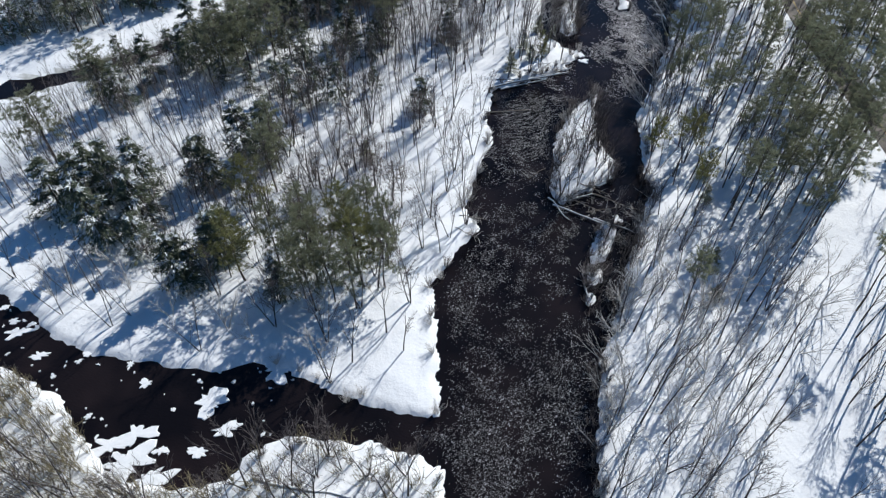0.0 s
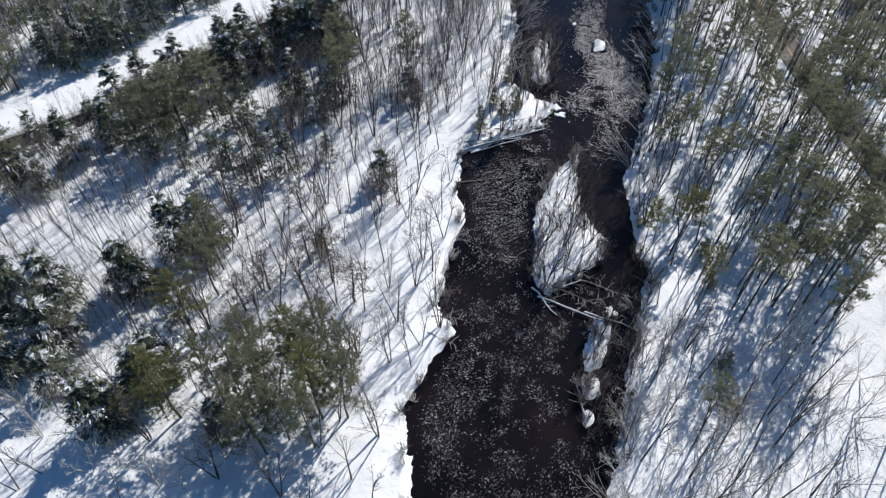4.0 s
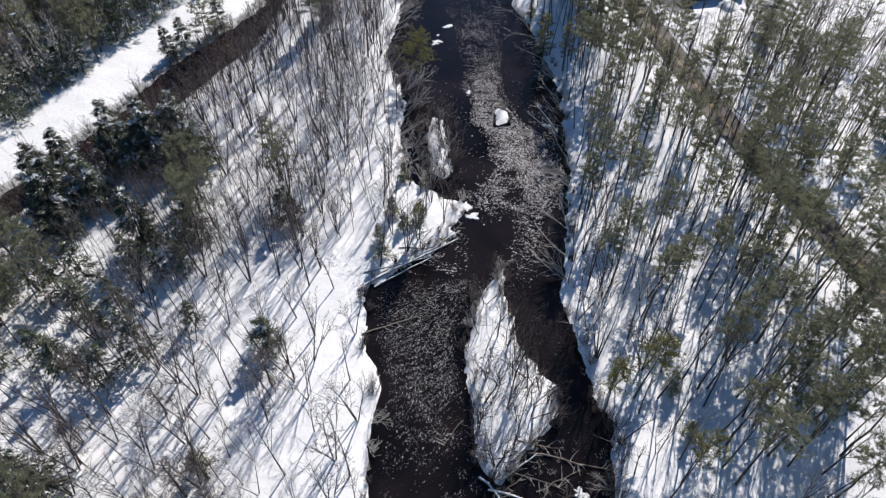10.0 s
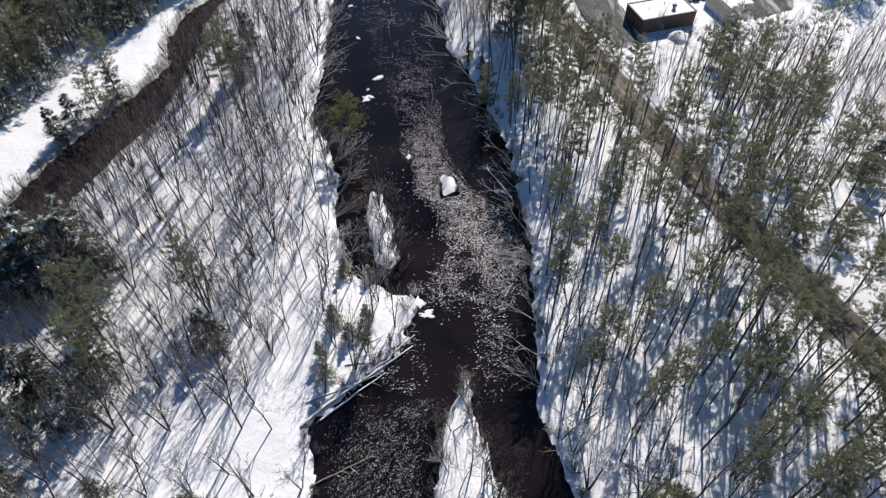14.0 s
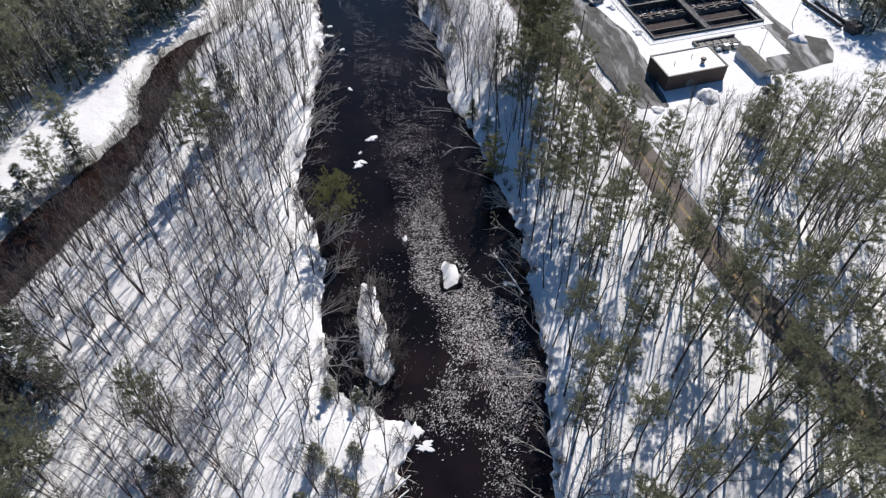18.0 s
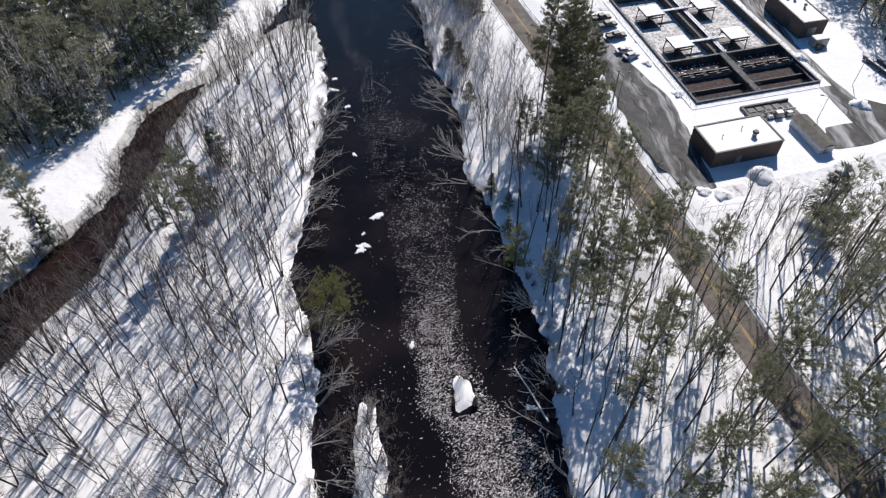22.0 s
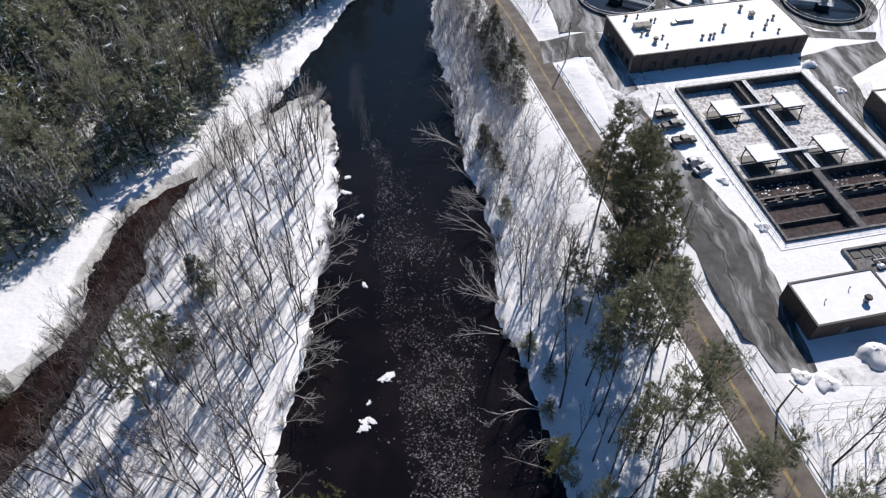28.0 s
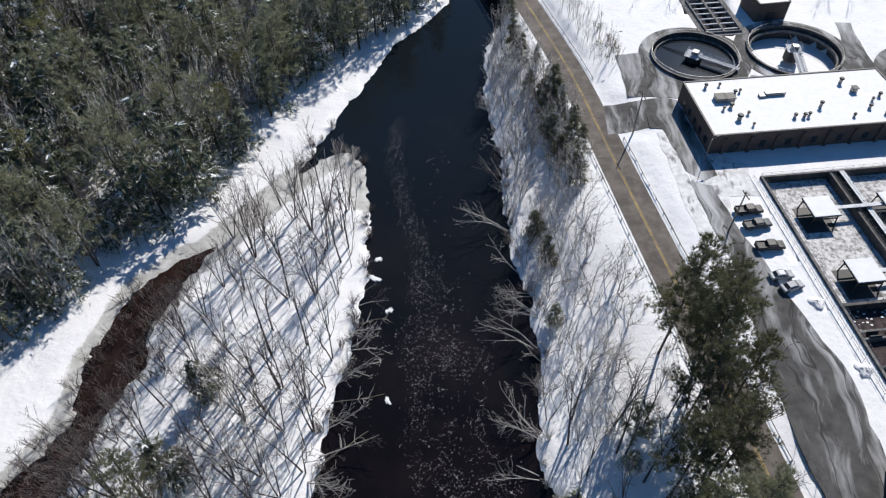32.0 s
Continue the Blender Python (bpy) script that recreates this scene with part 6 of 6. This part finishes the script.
def ring(bm, r0, r1, z0, z1, n=64):
    rows = []
    for r, z in ((r0, z0), (r0, z1), (r1, z1), (r1, z0)):
        rows.append([bm.verts.new((r * math.cos(i * 2 * math.pi / n), r * math.sin(i * 2 * math.pi / n), z)) for i in range(n)])
    for a, b in ((0, 1), (1, 2), (2, 3), (3, 0)):
        for i in range(n):
            j = (i + 1) % n
            bm.faces.new((rows[a][i], rows[b][i], rows[b][j], rows[a][j]))
    bmesh.ops.recalc_face_normals(bm, faces=bm.faces[:])
    return bm


def clarifier(x, y, r, snowy, turn):
    ob = base("clarifier_tank", x, y, 8.0, turn, "round concrete clarifier tank " + ("drained, with snow on its floor" if snowy else "full of dark water"), "tank", "clarifier tanks")
    part("wall", ring(bmesh.new(), r - 0.4, r, -4.2, 0.7), SHADED_CONCRETE, ob)
    part("coping", ring(bmesh.new(), r - 0.42, r + 0.12, 0.702, 0.8), CONCRETE, ob, "pale concrete rim")
    part("apron", ring(bmesh.new(), r, r + 3.2, -0.4, 0.1 + 0.015 * (r - 11)), YARD, ob)
    part("launder", ring(bmesh.new(), r - 1.3, r - 0.9, -1.0, -0.25), CONCRETE, ob)
    part("railing", ring(bmesh.new(), r - 0.2, r - 0.14, 1.55, 1.62), STEEL, ob)
    bm = bmesh.new()
    bmesh.ops.create_circle(bm, cap_ends=True, segments=64, radius=r - 0.4)
    bmesh.ops.translate(bm, vec=(0, 0, -3.2 if snowy else -0.8), verts=bm.verts[:])
    part("floor" if snowy else "water_surface", bm, CLEAN_SNOW if snowy else TANK_WATER, ob)
    bridge = part("bridge", boxes((0, -0.75, 0.7, r + 0.4, 0.75, 0.95)), PALE_WALL, ob, "pale painted steel access bridge")
    for k in range(8):
        a, b = 1.0 + (r - 1.2) * k / 8, 1.0 + (r - 1.2) * (k + 1) / 8
        for sy in (-0.78, 0.78):
            part("lattice", rod(rod(bmesh.new(), (a, sy, 0.96), (b, sy, 1.9), 0.05, None, 4), (a, sy, 1.9), (b, sy, 0.96), 0.05, None, 4), PALE_WALL, bridge)
    part("platform", boxes((-2.4, -1.9, 0.6, 1.6, 1.9, 0.68)), PALE_WALL, ob, "pale steel platform over the centre")
    for a, b in (((-2.3, -1.8), (1.5, -1.8)), ((-2.3, 1.8), (1.5, 1.8)), ((-2.3, -1.8), (-2.3, 1.8))):
        rail_run(ob, a, b, 0.68, 1.2, 1.05, PALE_WALL)
    rail_run(ob, (0.5, -0.72), (r + 0.3, -0.72), 0.95, 1.5, 1.05, PALE_WALL)
    rail_run(ob, (0.5, 0.72), (r + 0.3, 0.72), 0.95, 1.5, 1.05, PALE_WALL)
    part("feed_well", ring(bmesh.new(), 1.9, 2.05, -2.2, 0.3, 28), DARK, ob)
    part("drive_head", boxes((-0.9, -0.9, 0.952, 0.9, 0.9, 1.9), bevel=0.15), STEEL, ob)
    bm = bmesh.new()
    rod(bm, (0, 0, -3.2), (0, 0, 0.7), 0.4, None, 10)
    part("column", bm, STEEL, ob)
    for s in (-1, 1):
        bm = bmesh.new()
        rod(bm, (0.6 * s, 0.8, -0.6), (s * (r - 2), 1.0, -0.6), 0.09, None, 5)
        rod(bm, (0.6 * s, 0.8, 0.0), (s * (r - 2), 1.0, -0.55), 0.06, None, 5)
        part("scraper_arm", bm, DARK, ob)


for (x, y, r), snowy, turn in zip(TANKS, (False, True, False), (-32, -95, 165)):
    clarifier(x, y, r, snowy, turn)

filt = base("filter_basin", 64.5, 385.5, 8.0, 10.2, "rectangular concrete filter basin with steel crossbeams", "basin")
for b in ((-5, 8.6, -4, 5, 9, 0.6), (-5, -9, -4, 5, -8.6, 0.6), (-5, -8.6, -4, -4.6, 8.6, 0.6), (4.6, -8.6, -4, 5, 8.6, 0.6), (-0.3, -8.6, -4, 0.3, 8.6, 0.5)):
    part("wall", boxes(b), CONCRETE, filt)
parts_of_boxes("apron", ((-6.4, 9, -0.4, 6.4, 10.2, 0.12), (-6.4, -10.2, -0.4, 6.4, -9, 0.12), (-6.4, -9, -0.4, -5, 9, 0.12), (5, -9, -0.4, 6.4, 9, 0.12)), CONCRETE, filt)
part("media_surface", boxes((-4.6, -8.6, -3, 4.6, 8.6, -1.6)), SLUDGE, filt)
for k in range(6):
    part("crossbeam", boxes((-4.6, -7.4 + 2.8 * k, 0.1, 4.6, -7.0 + 2.8 * k, 0.4)), PALE_WALL, filt)
for x in (-4.8, 4.8, 0.0):
    rail_run(filt, (x, -8.8), (x, 8.8), 0.6)


conveyor = base("sludge_conveyor", 125.4, 265.6, 8.0, 15, "long dark steel conveyor lying in shaded snow", "conveyor")
for s in (0.0, 2.4):
    part("beam", boxes((s - 0.35, 0, 0.25, s + 0.35, 16.0 - s, 1.1), bevel=0.08), DARK, conveyor)
    for k in range(4):
        part("foot", boxes((s - 0.5, 1.5 + 4 * k, -0.2, s + 0.5, 1.9 + 4 * k, 0.248)), DARK, conveyor)
part("snow_cover", boxes((-0.28, 1.0, 1.102, 0.28, 14.5, 1.2), bevel=0.04), CLEAN_SNOW, conveyor)
part("hopper", boxes((0.2, -4.2, -0.2, 3.6, -0.4, 2.6), bevel=0.15), DARK, conveyor, "dark steel hopper at the lower end")
fuel = base("fuel_drum", 111.6, 286.4, 8.0, 20, "small dark round fuel drum on the snow", "drum")
bm = bmesh.new()
rod(bm, (-1.0, 0, 0.75), (1.0, 0, 0.75), 0.6, None, 12)
part("drum", bm, DARK, fuel)
parts_of_boxes("cradle", ((-0.8, -0.4, -0.1, -0.6, 0.4, 0.3), (0.6, -0.4, -0.1, 0.8, 0.4, 0.3)), STEEL, fuel)
hut = base("storage_hut", 126.5, 313.5, 8.0, 10, "small grey hut with snow on its roof", "hut")
part("body", boxes((0, 0, -0.2, 3.6, 2.6, 2.2)), STEEL, hut)
part("roof", boxes((-0.2, -0.2, 2.202, 3.8, 2.8, 2.36), bevel=0.05), DARK, hut)
part("roof_snow", boxes((-0.1, -0.1, 2.362, 3.7, 2.7, 2.5), bevel=0.06), CLEAN_SNOW, hut)
part("door", boxes((1.2, -0.06, 0, 2.2, -0.003, 2.0)), DARK, hut)


# ---- poles, rails and fences ----
def utility_pole(x, y, tall, arm_deg):
    ob = base("utility_pole", x, y, height(x, y), arm_deg, "weathered wooden utility pole with a crossarm", "pole", "utility poles")
    bm = bmesh.new()
    rod(bm, (0, 0, -0.4), (0, 0, tall), 0.2, 0.13, 8)
    part("post", bm, WOOD, ob)
    part("crossarm", boxes((-1.3, 0.15, tall - 0.9, 1.3, 0.27, tall - 0.74)), WOOD, ob)
    for k in (-1.2, -0.5, 0.5, 1.2):
        bm = bmesh.new()
        rod(bm, (k, 0.21, tall - 0.738), (k, 0.21, tall - 0.5), 0.06, 0.04, 6)
        part("insulator", bm, DARK, ob)


def light_pole(x, y, tall, deg):
    ob = base("light_pole", x, y, 8.0, deg, "slim steel light pole with one lamp arm", "street lamp", "light poles")
    bm = bmesh.new()
    rod(bm, (0, 0, -0.2), (0, 0, tall), 0.1, 0.06, 8)
    part("post", bm, STEEL, ob)
    bm = bmesh.new()
    rod(bm, (0, 0, tall - 0.1), (1.4, 0, tall + 0.25), 0.05, None, 6)
    part("arm", bm, STEEL, ob)
    part("lamp_head", boxes((1.3, -0.2, tall + 0.18, 2.0, 0.2, tall + 0.34), bevel=0.05), DARK, ob)


utility_pole(36.1, 332.8, 11.5, -75)
utility_pole(51.6, 301.4, 11.0, -75)
utility_pole(57.0, 229.3, 8.5, -60)
utility_pole(51.4, 270, 8.0, -70)
light_pole(52.6, 269.6, 7.0, 20)
light_pole(97.9, 257, 6.8, 170)
light_pole(113.2, 270.2, 6.8, 60)
light_pole(33, 362, 8.0, 10)
light_pole(50.5, 322.5, 6.5, 30)


def guard_rail(i0, i1, shift):
    ob = new("guard_rail")
    tagged(ob, "galvanised steel guard rail on short posts beside the road", "guard rail", "road guard rails")
    ob.matrix_world = Matrix.Translation((*road_pts[i0], 7.0))
    o = np.array(road_pts[i0])
    bm = bmesh.new()
    prev = None
    for i in range(i0, i1):
        p = road_pts[i] + road_side[i] * shift - o
        post = bmesh.new()
        box(post, p[0] - 0.09, p[1] - 0.09, -0.3, p[0] + 0.09, p[1] + 0.09, 0.6)
        part("post", post, WOOD, ob)
        if prev is not None:
            s = road_side[i] * 0.06
            vs = [bm.verts.new((*(q + k * s), z)) for q, k, z in ((prev, -1, 0.42), (p, -1, 0.42), (p, -1, 0.7), (prev, -1, 0.7), (prev, 1, 0.42), (p, 1, 0.42), (p, 1, 0.7), (prev, 1, 0.7))]
            for f in ((0, 1, 2, 3), (7, 6, 5, 4), (3, 2, 6, 7), (0, 4, 5, 1)):
                bm.faces.new([vs[j] for j in f])
        prev = p
    bmesh.ops.remove_doubles(bm, verts=bm.verts[:], dist=0.13)
    part("beam", bm, STEEL, ob)


y_of = lambda y: int(np.argmin(abs(road_pts[:, 1] - y)))
guard_rail(y_of(168), y_of(246), 4.5)
guard_rail(y_of(252), y_of(332), 4.6)
guard_rail(y_of(352), y_of(420), 4.6)
guard_rail(y_of(225), y_of(330), -4.6)
guard_rail(y_of(376), y_of(420), -4.6)


def chain_fence(line, label="thin chain-link fence of steel posts and rails on snow"):
    ob = new("fence")
    x0, y0 = line[0]
    z0 = height(x0, y0)
    ob.matrix_world = Matrix.Translation((x0, y0, z0))
    tagged(ob, label, "fence", "works fences")
    for (ax, ay), (bx, by) in zip(line, line[1:]):
        n = max(1, int(math.hypot(bx - ax, by - ay) / 3))
        pts = [Vector((ax + (bx - ax) * i / n - x0, ay + (by - ay) * i / n - y0, height(ax + (bx - ax) * i / n, ay + (by - ay) * i / n) - z0)) for i in range(n + 1)]
        for p in pts[:-1]:
            bm = bmesh.new()
            rod(bm, p - Vector((0, 0, 0.2)), p + Vector((0, 0, 1.9)), 0.045, None, 5)
            part("post", bm, STEEL, ob)
        for h in (0.15, 1.85):
            for p, q in zip(pts, pts[1:]):
                part("rail", rod(bmesh.new(), p + Vector((0, 0, h)), q + Vector((0, 0, h)), 0.03, None, 4), STEEL, ob)


chain_fence([(53, 256), (55.5, 243), (57.6, 232), (58.5, 228.5), (75, 230), (93, 233), (118, 237)])
chain_fence([(59.5, 222), (62.5, 210), (64.5, 192), (72, 174)])

# heap of ploughed snow by the pump house, and ploughed ridges along the yard
def snow_heap(x, y, r, h, seed):
    q = np.random.default_rng(seed)
    v, f, n, m = [], [], 18, 6
    for j in range(m + 1):
        t = j / m
        for i in range(n):
            a = i * 2 * math.pi / n
            k = r * t * (1 + 0.18 * math.sin(3 * a + seed) + 0.12 * q.normal())
            v.append((k * math.cos(a), k * math.sin(a), max(-0.2, h * (1 - t ** 1.6) + 0.16 * q.normal() * (1 - t)) if j < m else -0.25))
    for j in range(m):
        for i in range(n):
            f.append((j * n + i, (j + 1) * n + i, (j + 1) * n + (i + 1) % n, j * n + (i + 1) % n))
    ob = new("snow_mound", mesh_of("snow_mound", v, f, CLEAN_SNOW, True))
    ob.matrix_world = Matrix.Translation((x, y, 8.0))
    tagged(ob, "lumpy heap of ploughed snow", "snow mound", "ploughed snow mounds")


for i, (x, y, r, h) in enumerate(((76.8, 239.2, 3.4, 1.8), (62.8, 235, 1.8, 0.7), (66.5, 233.8, 2.2, 0.8), (99.5, 327.5, 2.0, 1.3), (105, 283, 2.2, 1.0), (111, 262, 2.6, 1.1), (64, 284, 1.6, 0.6), (68, 270, 1.8, 0.6), (103, 316, 1.6, 0.7))):
    snow_heap(x, y, r, h, i)


# ---- parked vehicles ----
def wheel(parent, x, y):
    w = new("wheel")
    w.parent = parent
    w.location = (x, y, 0.36)
    bm = bmesh.new()
    rod(bm, (0, -0.13, 0), (0, 0.13, 0), 0.36, None, 14)
    part("tyre", bm, RUBBER, w)
    bm = bmesh.new()
    rod(bm, (0, -0.14, 0), (0, 0.14, 0), 0.21, None, 10)
    part("rim", bm, STEEL, w)


def loft(bm, rings):
    """A closed body through cross-sections (x, half width, low, high)."""
    rows = [[bm.verts.new(v) for v in ((x, -w, a), (x, -w, (a + b) / 2), (x, -w * 0.9, b), (x, w * 0.9, b), (x, w, (a + b) / 2), (x, w, a))] for x, w, a, b in rings]
    for p, q in zip(rows, rows[1:]):
        for i in range(6):
            j = (i + 1) % 6
            bm.faces.new((p[i], q[i], q[j], p[j]))
    bm.faces.new(rows[0])
    bm.faces.new(rows[-1][::-1])
    bmesh.ops.recalc_face_normals(bm, faces=bm.faces[:])
    return bm


def car(x, y, deg, paint, pickup, label, snow=False):
    ob = base("pickup_truck" if pickup else "parked_car", x, y, 8.08, deg, label, "pickup truck" if pickup else "car", "parked vehicles")
    if pickup:
        part("body", loft(bmesh.new(), [(-2.85, 0.9, 0.5, 1.05), (-2.8, 0.97, 0.45, 1.1), (-0.95, 0.98, 0.42, 1.1), (2.0, 0.98, 0.42, 1.12), (2.7, 0.95, 0.45, 1.05), (2.85, 0.85, 0.5, 0.9)]), paint, ob)
        part("bed", boxes((-2.7, -0.8, 1.085, -1.05, 0.8, 1.13)), DARK, ob, "dark open load bed")
        parts_of_boxes("bed_side", ((-2.8, -0.96, 1.05, -1.0, -0.82, 1.32), (-2.8, 0.82, 1.05, -1.0, 0.96, 1.32)), paint, ob)
        part("tailgate", boxes((-2.84, -0.96, 1.05, -2.802, 0.96, 1.3)), paint, ob)
        cab = part("cab", loft(bmesh.new(), [(-1.0, 0.9, 1.0, 1.1), (-0.85, 0.84, 1.0, 1.8), (0.7, 0.82, 1.0, 1.84), (1.5, 0.9, 1.0, 1.12)]), paint, ob)
        part("windscreen", loft(bmesh.new(), [(0.8, 0.74, 1.2, 1.8), (1.42, 0.8, 1.12, 1.2)]), GLASS, cab)
        part("side_window", boxes((-0.7, -0.9, 1.2, 0.65, -0.87, 1.68)), GLASS, cab)
        part("side_window", boxes((-0.7, 0.87, 1.2, 0.65, 0.9, 1.68)), GLASS, cab)
        ax = 1.75
    else:
        part("body", loft(bmesh.new(), [(-2.3, 0.75, 0.45, 0.85), (-2.15, 0.86, 0.35, 0.98), (-1.0, 0.9, 0.32, 1.0), (1.0, 0.9, 0.32, 0.96), (2.0, 0.86, 0.35, 0.85), (2.3, 0.72, 0.42, 0.7)]), paint, ob)
        cab = part("cabin", loft(bmesh.new(), [(-1.7, 0.8, 0.9, 1.0), (-1.1, 0.72, 0.9, 1.45), (0.4, 0.72, 0.9, 1.48), (1.15, 0.8, 0.9, 0.98)]), paint, ob)
        part("windscreen", loft(bmesh.new(), [(0.5, 0.66, 1.05, 1.45), (1.1, 0.74, 0.97, 1.04)]), GLASS, cab)
        part("rear_window", loft(bmesh.new(), [(-1.66, 0.72, 0.99, 1.05), (-1.14, 0.66, 1.05, 1.43)]), GLASS, cab)
        part("side_window", boxes((-1.0, -0.81, 1.05, 0.45, -0.775, 1.36)), GLASS, cab)
        part("side_window", boxes((-1.0, 0.775, 1.05, 0.45, 0.81, 1.36)), GLASS, cab)
        ax = 1.4
    f = 2.82 if pickup else 2.2
    for s in (-0.65, 0.65):
        part("headlight", boxes((f - 0.06, s - 0.18, 0.66, f + 0.05, s + 0.18, 0.82)), PALE_WALL, ob)
    part("bumper", boxes((f - 0.02, -0.85, 0.38, f + 0.14, 0.85, 0.56), bevel=0.04), DARK, ob)
    part("bumper", boxes((-f - 0.12, -0.85, 0.42, -f + 0.04, 0.85, 0.6), bevel=0.04), DARK, ob)
    for sx in (-ax, ax):
        for sy in (-0.84, 0.84):
            wheel(ob, sx, sy)
    if snow:
        part("roof_snow", boxes((-0.8, -0.6, 1.482, 0.3, 0.6, 1.54), bevel=0.03), CLEAN_SNOW, ob)


car(56.7, 307, 10, BLACK_PAINT, True, "black pickup truck parked on packed snow")
car(57.5, 303, 14, BLUE_PAINT, True, "dark blue pickup truck parked on packed snow")
car(58.6, 297.2, 8, BLACK_PAINT, True, "black pickup truck with open bed on packed snow")
car(58.9, 289.8, 12, SILVER_PAINT, False, "pale silver car dusted with snow", True)
car(60.2, 287.2, 22, SILVER_PAINT, False, "silver car parked on packed snow")

# ---- the road bridge over the river ----
bridge = new("road_bridge")
tagged(bridge, "concrete road bridge over the dark river", "bridge")
i0 = y_of(398)
bridge.matrix_world = Matrix.Translation((*road_pts[i0], 0))
o = np.array(road_pts[i0])
for s in (-4.3, 4.3):
    bm = bmesh.new()
    for i in range(i0, len(road_pts) - 1, 2):
        a, b = road_pts[i] + road_side[i] * s - o, road_pts[min(i + 2, len(road_pts) - 1)] + road_side[min(i + 2, len(road_pts) - 1)] * s - o
        rod(bm, (*a, 7.4), (*b, 7.4), 0.5, None, 4)
    part("parapet", bm, CONCRETE, bridge)
bm = bmesh.new()
for i in range(i0, len(road_pts) - 1):
    a, b = road_pts[i] - o, road_pts[i + 1] - o
    rod(bm, (*a, 5.2), (*b, 5.2), 1.4, None, 4)
part("girder", bm, CONCRETE, bridge)
for k in (y_of(402), y_of(424)):
    p = road_pts[k] - o
    part("pier", boxes((p[0] - 4, p[1] - 0.8, -1, p[0] + 4, p[1] + 0.8, 5.0), bevel=0.2), CONCRETE, bridge)
